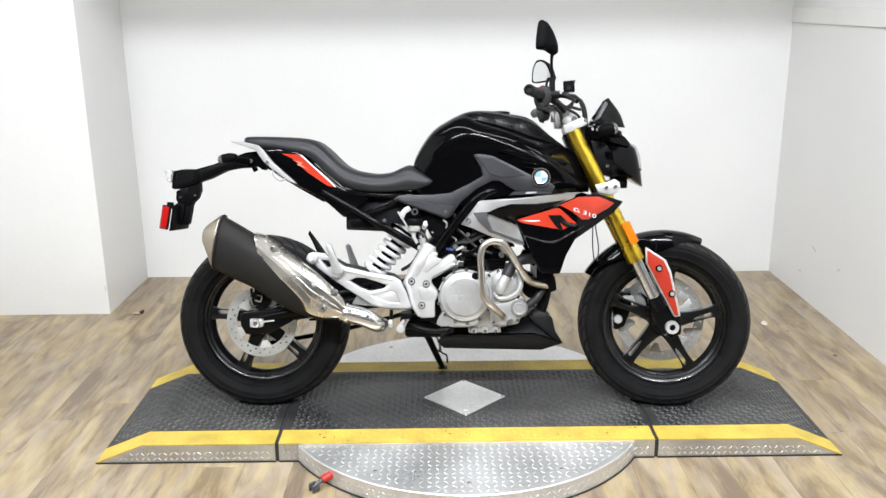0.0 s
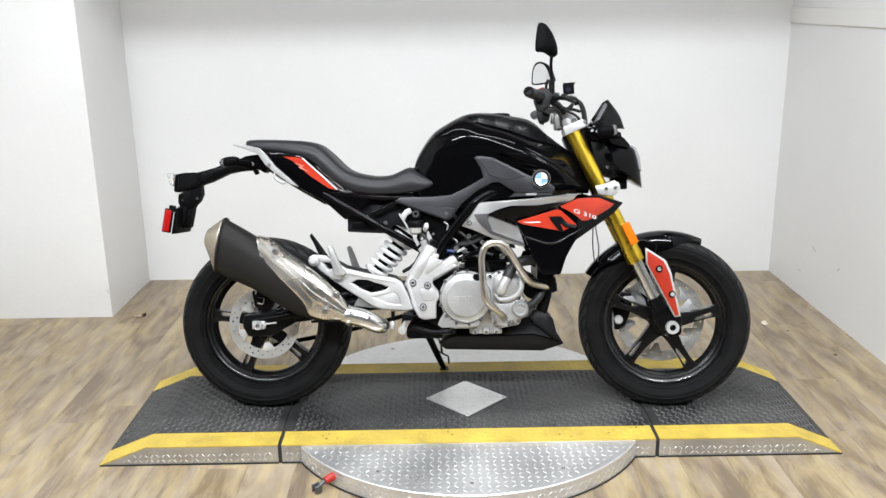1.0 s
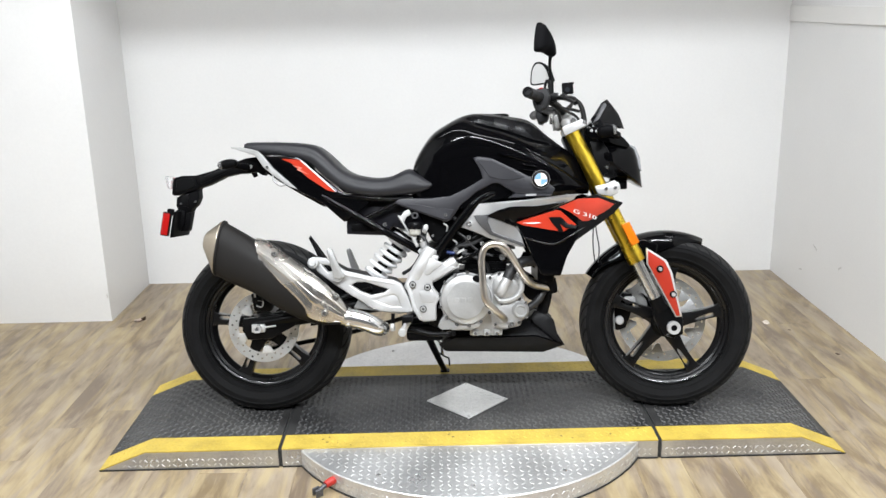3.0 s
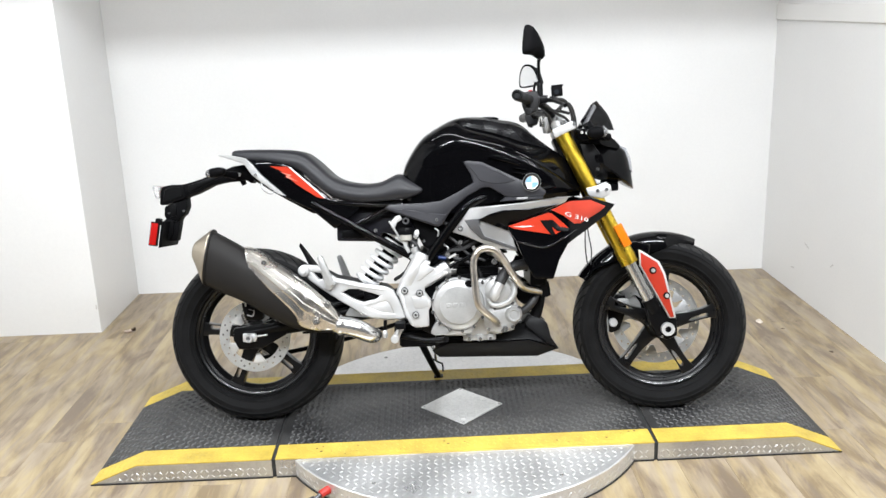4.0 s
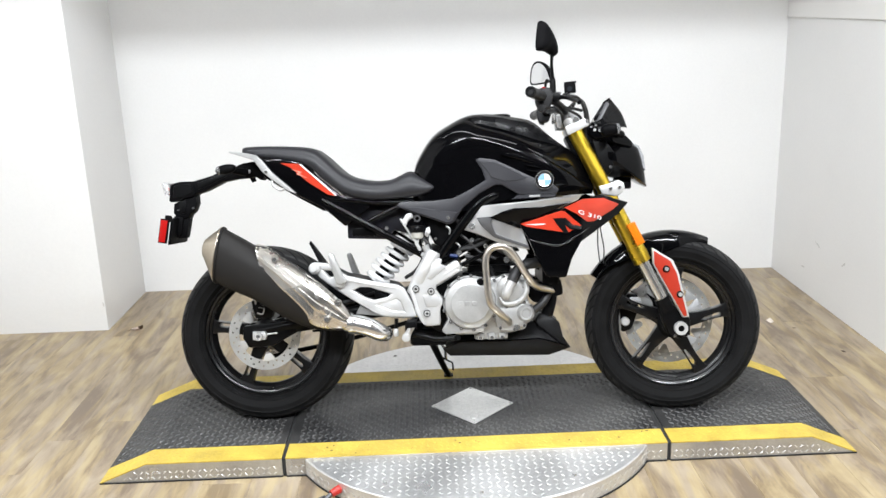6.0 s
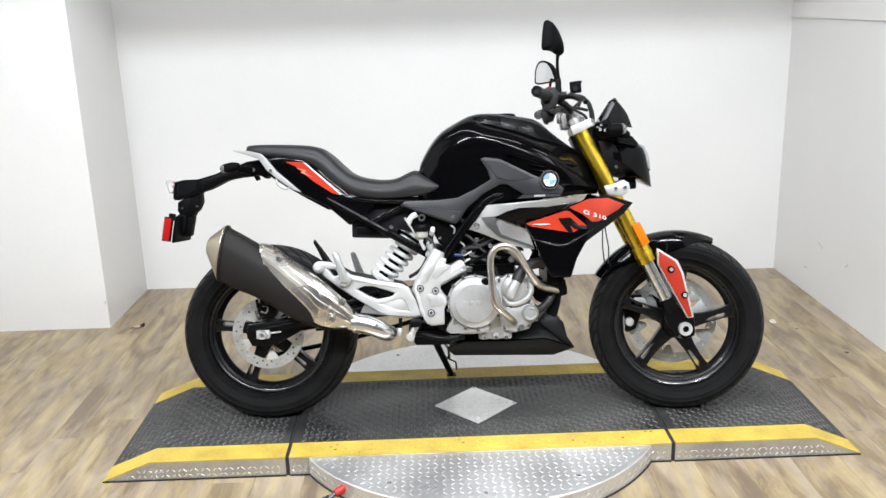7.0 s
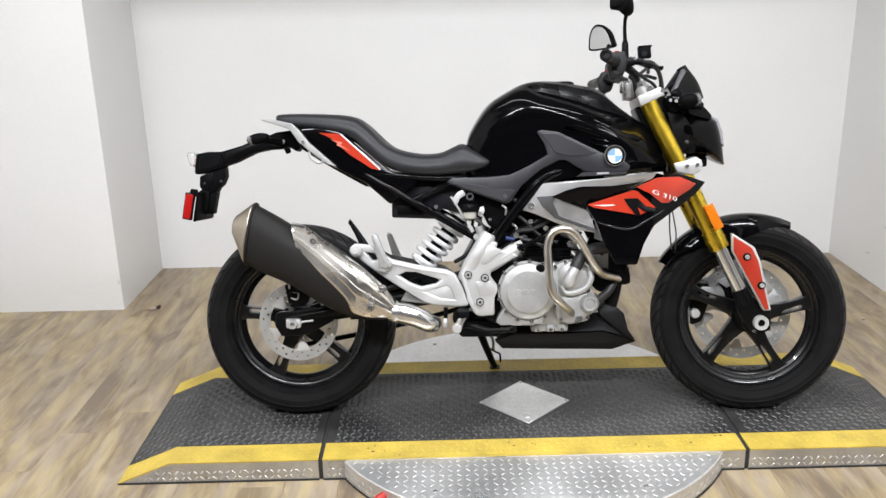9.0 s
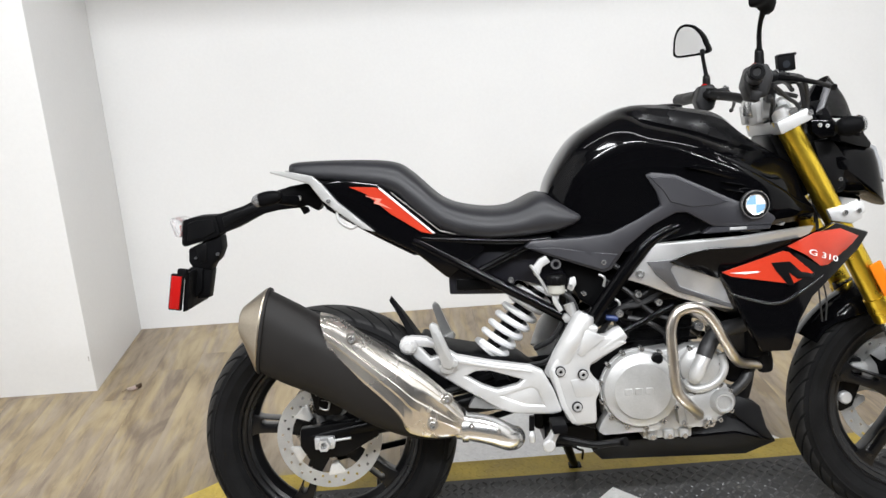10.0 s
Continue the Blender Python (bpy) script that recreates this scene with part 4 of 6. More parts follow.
SLOTS = [[(-0.455, 0.514), (-0.428, 0.511), (-0.419, 0.492), (-0.434, 0.489)],
         [(-0.362, 0.446), (-0.340, 0.456), (-0.310, 0.455), (-0.240, 0.432), (-0.252, 0.421), (-0.296, 0.412), (-0.327, 0.424)],
         [(-0.286, 0.398), (-0.224, 0.414), (-0.212, 0.407), (-0.200, 0.374), (-0.240, 0.379)]]
hanger = part("footrest_hanger", pierced(HANGER, SLOTS, -0.187, -0.160, 0.0055, 3), CAST, bike, "silver cast passenger footrest hanger with slots", 50)
part("hanger_panel", plate([(-0.292, 0.396), (-0.224, 0.418), (-0.206, 0.408), (-0.194, 0.370), (-0.240, 0.374)], -0.1835, -0.166, 0.001), CAST, hanger)
part("hanger_ridge", plate([(-0.404, 0.500), (-0.376, 0.484), (-0.306, 0.467), (-0.222, 0.451), (-0.222, 0.447), (-0.308, 0.461), (-0.378, 0.476)], -0.190, -0.18, 0.002, 2), CAST, hanger)
part("exhaust_mount", joined(disc(-0.480, -0.185, 0.520, 0.0185, 0.03, 24, 0.004), disc(-0.480, -0.203, 0.520, 0.0095, 0.01, 6)), CAST, hanger, "round exhaust mount with a bolt")
for side, dy, dz in ((1, 0.0, 0.0), (-1, 0.045, -0.030)):
    bm = joined(plate([(-0.434, 0.561), (-0.427, 0.570), (-0.416, 0.564), (-0.384, 0.484), (-0.392, 0.468), (-0.411, 0.474)], -0.213, -0.194, 0.004, 2),
                plate([(-0.424, 0.548), (-0.418, 0.551), (-0.394, 0.490), (-0.400, 0.487)], -0.2155, -0.205, 0.001),
                plate([(-0.416, 0.478), (-0.384, 0.492), (-0.378, 0.476), (-0.396, 0.456), (-0.416, 0.462)], -0.205, -0.178, 0.004),
                disc(-0.385, -0.203, 0.480, 0.0085, 0.016, 14, 0.002))
    put(bm, Matrix.Translation((0, dy, dz)) @ Matrix.Diagonal((1, side, 1, 1)))
    part("passenger_peg", bm, CAST_DULL, bike, "folded aluminium passenger peg")
both("rider_peg", lambda: joined(plate([(-0.192, 0.350), (-0.160, 0.350), (-0.160, 0.332), (-0.190, 0.330)], -0.255, -0.19, 0.004), disc(-0.175, -0.19, 0.325, 0.014, 0.03, 16, 0.003)), PLASTIC, bike, "black rubber-topped footrest")
both("peg_mount", lambda: joined(tube([(-0.172, -0.200, 0.334), (-0.184, -0.205, 0.314), (-0.195, -0.205, 0.294)], [0.011, 0.010, 0.013], 12), disc(-0.195, -0.210, 0.294, 0.0135, 0.02, 16, 0.003)), CAST, bike)
part("pedal_rod", tube([(-0.226, -0.185, 0.352), (-0.228, -0.185, 0.316)], 0.006, 8, sharp=True), SATIN, bike)
part("rod_end", tube([(-0.228, -0.187, 0.320), (-0.228, -0.188, 0.308), (-0.228, -0.187, 0.296)], [0.006, 0.0085, 0.007], 12), CAST, bike)
part("brake_pedal", tube([(-0.19, -0.178, 0.300), (-0.15, -0.19, 0.296), (-0.10, -0.195, 0.285), (-0.045, -0.19, 0.285), (-0.03, -0.20, 0.289)], [0.010, 0.009, 0.008, 0.008, 0.010], 10), SATIN, bike, "black brake pedal")
both("swing_arm", lambda: tube([(-0.13, -0.105, 0.385), (-0.30, -0.105, 0.372), (-0.50, -0.102, 0.335), (-0.71, -0.100, 0.302)], [0.036, 0.034, 0.028, 0.020], 14, 6, 0.62), SATIN, bike, "black swing arm")
part("swing_arm_bridge", tube([(-0.28, -0.10, 0.385), (-0.30, 0.0, 0.40), (-0.28, 0.10, 0.385)], 0.03, 12), SATIN, bike)
both("swing_arm_stay", lambda: tube([(-0.68, -0.105, 0.315), (-0.52, -0.11, 0.365), (-0.30, -0.11, 0.425)], [0.006, 0.008, 0.010], 8), SATIN, bike)
both("swing_link", lambda: plate([(-0.34, 0.400), (-0.22, 0.372), (-0.20, 0.345), (-0.36, 0.365)], -0.145, -0.12, 0.004), CAST_DULL)
both("axle_block", lambda: joined(plate([(-0.702, 0.313), (-0.660, 0.313), (-0.656, 0.300), (-0.660, 0.286), (-0.702, 0.286)], -0.132, -0.115, 0.003), put(lathe([(0.007, 0.004), (0.008, -0.012), (0.014, -0.012), (0.015, 0.004)], 6), Matrix.Translation((-0.680, -0.137, 0.299)))), CAST, bike, "silver chain adjuster block at the axle")
both("axle_carrier", lambda: plate([(-0.735, 0.330), (-0.62, 0.342), (-0.56, 0.335), (-0.56, 0.305), (-0.64, 0.262), (-0.72, 0.258), (-0.738, 0.29)], -0.116, -0.09, 0.006), SATIN)
both("adjuster_rod", lambda: tube([(-0.66, -0.125, 0.303), (-0.622, -0.125, 0.307)], 0.0032, 8, sharp=True), CAST_DULL)
part("rear_caliper", joined(plate([(-0.712, 0.412), (-0.655, 0.416), (-0.632, 0.385), (-0.645, 0.350), (-0.70, 0.352)], -0.098, -0.045, 0.008), disc(-0.68, -0.10, 0.385, 0.014, 0.012, 16, 0.003)), SATIN, bike, "black rear brake caliper")
part("sensor_lead", joined(tube([(-0.695, -0.10, 0.40), (-0.692, -0.105, 0.43), (-0.66, -0.10, 0.46)], 0.003, 8), tube([(-0.690, -0.104, 0.372), (-0.672, -0.106, 0.368), (-0.668, -0.104, 0.385), (-0.685, -0.104, 0.39)], 0.0024, 8)), CAST_DULL, bike)
part("sprocket", put(rotor(0.05, 0.105, 0.0, 0.006), pose(-0.684, 0.075, 0.300)), STEEL, bike)
part("drive_chain", tube([(-0.684, 0.078, 0.405), (-0.40, 0.078, 0.40), (-0.10, 0.078, 0.395)], 0.008, 8), SATIN, bike)
part("drive_chain", tube([(-0.684, 0.078, 0.195), (-0.40, 0.078, 0.25), (-0.10, 0.078, 0.33)], 0.008, 8), SATIN, bike)


def hugger():
    rings = []
    for k in range(17):
        a = radians(16 + 47 * k / 16)
        lift = 0.012 + 0.12 * max(0.0, k / 16 - 0.5) ** 1.6
        r = 0.293 + lift
        thin = max(0.0, k / 16 - 0.40) / 0.60
        hw, skirt = 0.075 - 0.069 * thin, -0.03 + 0.018 * thin
        cx, cz = -0.678 + r * math.cos(a), 0.293 + r * math.sin(a)
        ux, uz = math.cos(a), math.sin(a)
        prof = [(-hw, skirt), (-hw * 0.9, skirt * 0.27), (0.0, 0.0), (hw * 0.9, skirt * 0.27), (hw, skirt), (hw * 0.86, skirt), (0.0, -0.005), (-hw * 0.86, skirt)]
        rings.append([(cx + ux * d, y, cz + uz * d) for y, d in prof])
    return skin(rings)


part("rear_mudguard", hugger(), PLASTIC, bike, "black plastic rear wheel hugger")

part("swing_arm_guard", plate([(-0.452, 0.508), (-0.405, 0.482), (-0.31, 0.462), (-0.235, 0.446), (-0.18, 0.40), (-0.30, 0.385), (-0.41, 0.415), (-0.47, 0.47)], -0.062, 0.075, 0.008), PLASTIC, bike, "black plastic guard over the swing arm")

# shock absorber
shock_a, shock_b = Vector((-0.172, -0.02, 0.612)), Vector((-0.298, -0.02, 0.470))
ax = (shock_b - shock_a).normalized()
up = ax.orthogonal().normalized()
sd = ax.cross(up)
shock = part("shock_body", tube([tuple(shock_a - ax * 0.03), tuple(shock_a + ax * 0.10), tuple(shock_b + ax * 0.03)], [0.024, 0.022, 0.014], 14, sharp=True), SATIN, bike, "rear shock absorber")
coil = [tuple(shock_a - ax * 0.012 + ax * (((shock_b - shock_a).length + 0.012) * k / 96) + (up * math.cos(k * 2 * math.pi / 12) + sd * math.sin(k * 2 * math.pi / 12)) * 0.037) for k in range(97)]
part("coil_spring", tube(coil, 0.0076, 8, 2), SPRING, shock, "white coil spring")
part("spring_seat", put(lathe([(0.038, -0.006), (0.041, -0.003), (0.041, 0.004), (0.036, 0.006)], 24), Matrix.Translation(shock_a - ax * 0.018) @ ax.to_track_quat("Y", "Z").to_matrix().to_4x4()), CAST, shock)
part("spring_seat", put(lathe([(0.036, -0.006), (0.040, -0.003), (0.040, 0.004), (0.036, 0.006)], 24), Matrix.Translation(shock_b + ax * 0.006) @ ax.to_track_quat("Y", "Z").to_matrix().to_4x4()), CAST, shock)

# brake fluid reservoir, linkage and wiring behind the frame tube
res = part("rear_reservoir", put(lathe([(0.017, -0.012), (0.0195, -0.009), (0.0195, 0.008), (0.018, 0.011)], 20), pose(-0.154, -0.118, 0.614, 90)), lens_mat("milky_plastic", (0.50, 0.49, 0.44), 0.3, 0.3), bike, "translucent brake fluid reservoir with a black cap")
part("reservoir_cap", put(lathe([(0.0215, -0.012), (0.0225, -0.009), (0.0225, 0.006), (0.020, 0.010)], 20), pose(-0.154, -0.118, 0.634, 90)), SATIN, res)
for k in range(18):
    a = 2 * math.pi * k / 18
    part("cap_rib", box(-0.154 + 0.0225 * math.cos(a) - 0.001, -0.154 + 0.0225 * math.cos(a) + 0.001, -0.118 + 0.0225 * math.sin(a) - 0.001, -0.118 + 0.0225 * math.sin(a) + 0.001, 0.625, 0.640), SATIN, res)
part("shock_bracket", plate([(-0.204, 0.662), (-0.188, 0.681), (-0.173, 0.687), (-0.164, 0.672), (-0.182, 0.662), (-0.191, 0.640), (-0.200, 0.644)], -0.122, -0.108, 0.003, 2), CAST, bike, "silver shock bracket")
part("bracket_ring", put(lathe([(0.006, -0.004), (0.007, -0.007), (0.0105, -0.007), (0.0115, -0.004), (0.0115, 0.004), (0.006, 0.004)], 20, True), Matrix.Translation((-0.153, -0.122, 0.667))), DARKSILVER, bike)
part("reservoir_arm", plate([(-0.131, 0.612), (-0.124, 0.636), (-0.113, 0.638), (-0.110, 0.624), (-0.120, 0.606)], -0.128, -0.120, 0.002), CAST, bike)
part("reservoir_screw", bolt(-0.124, -0.132, 0.618, 0.006), CAST_DULL, bike)
part("reservoir_bracket", plate([(-0.167, 0.604), (-0.147, 0.602), (-0.151, 0.586), (-0.140, 0.566), (-0.150, 0.560), (-0.162, 0.582)], -0.124, -0.112, 0.003), CAST, bike)
part("frame_nut", joined(disc(-0.134, -0.128, 0.549, 0.011, 0.012, 6), disc(-0.134, -0.133, 0.549, 0.006, 0.01, 12)), CAST_DULL, bike)
part("linkage_rod", tube([(-0.208, -0.122, 0.668), (-0.185, -0.122, 0.630), (-0.170, -0.120, 0.600)], 0.0035, 8, sharp=True), CAST_DULL, bike)
part("reservoir_hose", tube([(-0.140, -0.118, 0.604), (-0.122, -0.122, 0.588), (-0.112, -0.122, 0.560), (-0.120, -0.118, 0.530)], 0.006, 10), HOSE, bike)
part("breather_hose", tube([(-0.118, -0.124, 0.570), (-0.130, -0.126, 0.535), (-0.152, -0.122, 0.500), (-0.172, -0.115, 0.462)], 0.0045, 8), HOSE, bike)
for wx, wz in ((-0.060, 0.640), (-0.045, 0.612), (-0.030, 0.585)):
    part("wiring_clip", tube([(wx, -0.118, wz), (wx + 0.012, -0.121, wz - 0.010), (wx + 0.010, -0.118, wz - 0.028)], 0.003, 8), CAST_DULL, bike)
part("master_cylinder", tube([(-0.13, -0.13, 0.58), (-0.118, -0.132, 0.545), (-0.105, -0.132, 0.52)], [0.012, 0.010, 0.009], 12), CAST_DULL, bike)
for bx, bz, r in ((-0.252, 0.639, 0.0065), (-0.095, 0.600, 0.005), (0.022, 0.592, 0.008), (-0.02, 0.552, 0.009), (0.066, 0.572, 0.008)):
    part("frame_bolt", bolt(bx, -0.128, bz, r, 0.01), STEEL, bike)
for pts, r in ((((-0.20, -0.06, 0.47), (-0.16, -0.09, 0.50), (-0.13, -0.10, 0.56), (-0.12, -0.10, 0.63)), 0.006),
               (((-0.22, -0.05, 0.43), (-0.17, -0.08, 0.45), (-0.14, -0.09, 0.52), (-0.15, -0.08, 0.60)), 0.005),
               (((-0.06, -0.09, 0.50), (-0.02, -0.12, 0.56), (0.03, -0.12, 0.57), (0.09, -0.11, 0.60)), 0.007),
               (((-0.04, -0.10, 0.62), (0.0, -0.12, 0.60), (0.05, -0.12, 0.55), (0.10, -0.12, 0.53)), 0.005),
               (((0.0, -0.12, 0.54), (0.04, -0.13, 0.53), (0.08, -0.12, 0.50), (0.09, -0.10, 0.46)), 0.006),
               (((-0.03, -0.11, 0.66), (0.03, -0.13, 0.62), (0.08, -0.14, 0.60), (0.16, -0.14, 0.575)), 0.006),
               (((0.10, -0.13, 0.735), (0.16, -0.14, 0.742), (0.24, -0.13, 0.738), (0.33, -0.11, 0.742)), 0.006)):
    part("cable", tube(list(pts), r, 8), HOSE, bike)
part("blue_connector", tube([(-0.050, -0.128, 0.545), (-0.025, -0.130, 0.541)], 0.006, 10, sharp=True), NAVY, bike, "blue wiring connector")
part("air_box", plate([(-0.16, 0.70), (-0.10, 0.58), (-0.06, 0.55), (0.06, 0.57), (0.20, 0.66), (0.26, 0.74), (0.0, 0.74)], -0.085, 0.085, 0.01), SATIN, bike)

# exhaust
MUF = [(-0.764, 0.658, -0.796, 0.489, 0.054), (-0.705, 0.624, -0.742, 0.460, 0.060), (-0.625, 0.576, -0.664, 0.424, 0.062), (-0.535, 0.532, -0.578, 0.369, 0.061), (-0.440, 0.452, -0.504, 0.335, 0.053), (-0.395, 0.408, -0.440, 0.322, 0.043), (-0.363, 0.372, -0.386, 0.324, 0.027)]
MUF_Y = -0.203


def muf_ring(s, grow=0.0, a0=0.0, a1=360.0, n=36, p=2.5):
    tx, tz, bx, bz, w = s
    c, v = Vector(((tx + bx) / 2, MUF_Y, (tz + bz) / 2)), Vector(((tx - bx) / 2, 0, (tz - bz) / 2))
    out = []
    for k in range(n):
        a = radians(a0 + (a1 - a0) * k / (n if a1 - a0 >= 360 else n - 1))
        cc, ss = math.cos(a), math.sin(a)
        out.append(c + v.normalized() * (v.length + grow) * math.copysign(abs(cc) ** (2 / p), cc) - Vector((0, 1, 0)) * (w + grow) * math.copysign(abs(ss) ** (2 / p), ss))
    return out


exhaust = part("muffler", skin([muf_ring(s) for s in spline(MUF, 5)]), MUFFLER, bike, "dark grey side exhaust muffler", 50)
CAP = [(-0.760, 0.661, -0.793, 0.485, 0.057), (-0.766, 0.661, -0.799, 0.487, 0.057), (-0.814, 0.627, -0.824, 0.563, 0.040), (-0.818, 0.622, -0.826, 0.568, 0.037), (-0.816, 0.617, -0.822, 0.573, 0.033), (-0.79, 0.612, -0.795, 0.575, 0.031)]
part("end_cap", skin([muf_ring(s, p=2.3) for s in CAP]), CAPSTEEL, exhaust, "stainless steel cone-shaped muffler end cap", 22)
part("cap_band", skin([muf_ring(s, g, p=2.4) for s, g in (((-0.756, 0.656, -0.788, 0.486, 0.056), 0.002), ((-0.757, 0.656, -0.789, 0.486, 0.056), 0.004), ((-0.762, 0.658, -0.795, 0.487, 0.056), 0.004), ((-0.763, 0.658, -0.796, 0.487, 0.056), 0.002))]), MUFFLER, exhaust)
SHIELD = [(-0.656, 0.603, -0.638, 0.530), (-0.632, 0.597, -0.609, 0.497), (-0.604, 0.582, -0.578, 0.464), (-0.548, 0.539, -0.530, 0.415), (-0.500, 0.503, -0.503, 0.382), (-0.453, 0.467, -0.484, 0.350), (-0.403, 0.418, -0.430, 0.333), (-0.362, 0.366, -0.384, 0.330)]
MUF_LINE = spline(MUF, 12)


def muffler_side(x, z):
    """The muffler's outer y at a place on its side."""
    best = None
    for tx, tz, bx, bz, w in MUF_LINE:
        cx, cz, vx, vz = (tx + bx) / 2, (tz + bz) / 2, (tx - bx) / 2, (tz - bz) / 2
        n = math.hypot(vx, vz)
        off = abs((x - cx) * vz - (z - cz) * vx) / n
        if best is None or off < best[0]:
            best = (off, ((x - cx) * vx + (z - cz) * vz) / (n * n), w)
    c = min(0.985, abs(best[1]))
    return MUF_Y - best[2] * (1 - c ** 2.5) ** 0.4


def heat_shield():
    """A folded sheet over the muffler's outer flank: a rolled top, a sloping upper face, a flat embossed face and a lower flange."""
    bm, vs = bmesh.new(), []
    line = spline(SHIELD, 6)
    for k, (tx, tz, bx, bz) in enumerate(line):
        f = k / (len(line) - 1)
        out = min(muffler_side(tx + (bx - tx) * u, tz + (bz - tz) * u) for u in (0.45, 0.7)) - 0.004
        out = out if f < 0.9 else max(out, -0.262 + 0.30 * (f - 0.9))
        boss = 0.0035 * min(1.0, max(0.0, (f - 0.02) / 0.12)) * min(1.0, max(0.0, (0.76 - f) / 0.06))
        fade = 1.0 - 0.45 * f
        ys = ((-0.03, 0.052 * fade, 0), (-0.005, 0.040 * fade, 0), (0.02, 0.031 * fade, 0), (0.05, 0.025 * fade, 0), (0.11, 0.0160 * fade, 0), (0.125, 0.0165 * fade, 0), (0.14, 0.0135 * fade, 0), (0.19, 0.008 * fade, 0), (0.21, 0.007 * fade, 0.3), (0.24, 0.005, 1), (0.38, 0.003, 1), (0.40, 0.0045, 0.8), (0.43, 0.0025, 1), (0.56, 0.001, 1), (0.59, 0.002, 0.3), (0.62, 0.0025, 0), (0.86, 0.001, 0), (0.93, 0.003, 0), (1.0, 0.009, 0))
        vs.append([bm.verts.new((tx + (bx - tx) * u, out + d - boss * q, tz + (bz - tz) * u)) for u, d, q in ys])
    for a, b in zip(vs, vs[1:]):
        for j in range(len(a) - 1):
            bm.faces.new((a[j], a[j + 1], b[j + 1], b[j]))
    bmesh.ops.recalc_face_normals(bm, faces=bm.faces)
    bmesh.ops.solidify(bm, geom=bm.faces[:], thickness=0.003)
    return bm


shield = part("heat_shield", heat_shield(), STAINLESS, exhaust, "polished stainless heat shield with a flat face", 24)
for bx, by, bz in ((-0.590, -0.267, 0.556), (-0.404, -0.242, 0.414), (-0.436, -0.258, 0.366)):
    part("screw_seat", put(lathe([(0.0115, -0.003), (0.0125, 0.002), (0.0125, 0.006)], 18), Matrix.Translation((bx, by + 0.003, bz))), STAINLESS, shield)
    part("shield_screw", bolt(bx, by - 0.004, bz, 0.0078, 0.008), STEEL, shield)
part("link_pipe", tube([(-0.388, MUF_Y, 0.346), (-0.350, -0.203, 0.340), (-0.312, -0.200, 0.328), (-0.280, -0.190, 0.310), (-0.266, -0.172, 0.302), (-0.262, -0.150, 0.300)], [0.028, 0.0305, 0.030, 0.028, 0.025, 0.022], 20), STEEL, exhaust, "bright steel exhaust elbow")
part("pipe_screw", joined(bolt(-0.356, -0.231, 0.352, 0.006), bolt(-0.300, -0.226, 0.336, 0.005)), STEEL, exhaust)
part("pipe_clamp", put(lathe([(0.033, -0.007), (0.034, -0.004), (0.034, 0.004), (0.033, 0.007)], 24), Matrix.Translation((-0.370, MUF_Y, 0.343)) @ pose(0, 0, 0, 0, 12, 90)), STEEL, exhaust)
part("collector_pipe", tube([(0.20, -0.02, 0.52), (0.27, -0.03, 0.48), (0.28, -0.04, 0.38), (0.22, -0.05, 0.27), (0.05, -0.03, 0.255), (-0.10, 0.0, 0.285), (-0.2, -0.05, 0.30)], 0.020, 14), SATIN, exhaust)

# engine
engine = part("crankcase", plate([(-0.066, 0.330), (-0.070, 0.40), (-0.048, 0.440), (-0.02, 0.458), (0.09, 0.472), (0.185, 0.445), (0.205, 0.37), (0.19, 0.298), (0.12, 0.285), (-0.04, 0.285)], -0.135, 0.135, 0.012), CAST_DULL, bike, "silver single-cylinder engine")
part("gearbox_rear", plate([(-0.135, 0.345), (-0.105, 0.45), (-0.03, 0.475), (0.02, 0.47), (0.02, 0.30), (-0.06, 0.282), (-0.11, 0.30)], -0.112, 0.112, 0.012), SATIN, engine)
part("clutch_cover", joined(put(lathe([(0.050, -0.034), (0.060, -0.033), (0.066, -0.026), (0.079, -0.020), (0.083, -0.012), (0.083, 0.02)], 48), Matrix.Translation((0.011, -0.162, 0.394))),
                            plate([(-0.083, 0.304), (-0.074, 0.324), (-0.060, 0.345), (-0.050, 0.370), (0.02, 0.320), (0.060, 0.318), (0.050, 0.298), (-0.070, 0.294)], -0.168, -0.13, 0.005)), CAST_DULL, engine, "round cast clutch cover")
# three short raised bars stand where the maker's name is cast
for k in range(3):
    part("cast_mark", box(-0.028 + 0.022 * k, -0.012 + 0.022 * k, -0.1972, -0.194, 0.388, 0.402, 0.001, 1), CAST_DULL, engine)
part("oil_filler", joined(disc(0.045, -0.180, 0.460, 0.013, 0.016, 16, 0.003)), SATIN, engine)
part("water_pump", joined(put(lathe([(0.024, -0.022), (0.034, -0.020), (0.044, -0.012), (0.048, 0.02)], 36), Matrix.Translation((0.142, -0.158, 0.434))),
                          put(lathe([(0.010, -0.026), (0.022, -0.024), (0.028, -0.016), (0.029, 0.02)], 28), Matrix.Translation((0.187, -0.152, 0.355))),
                          plate([(0.080, 0.462), (0.120, 0.480), (0.165, 0.480), (0.192, 0.462), (0.198, 0.430), (0.184, 0.396), (0.206, 0.380), (0.212, 0.355), (0.207, 0.330), (0.162, 0.305), (0.143, 0.297), (0.095, 0.305), (0.085, 0.38)], -0.160, -0.12, 0.006)), CAST_DULL, engine, "cast water pump cover")
part("pump_pipe", tube([(0.104, -0.168, 0.408), (0.121, -0.172, 0.389), (0.150, -0.174, 0.390), (0.178, -0.174, 0.405), (0.191, -0.172, 0.432), (0.186, -0.168, 0.460)], [0.006, 0.0085, 0.0095, 0.0100, 0.0095, 0.0085], 14), CAST_DULL, engine)
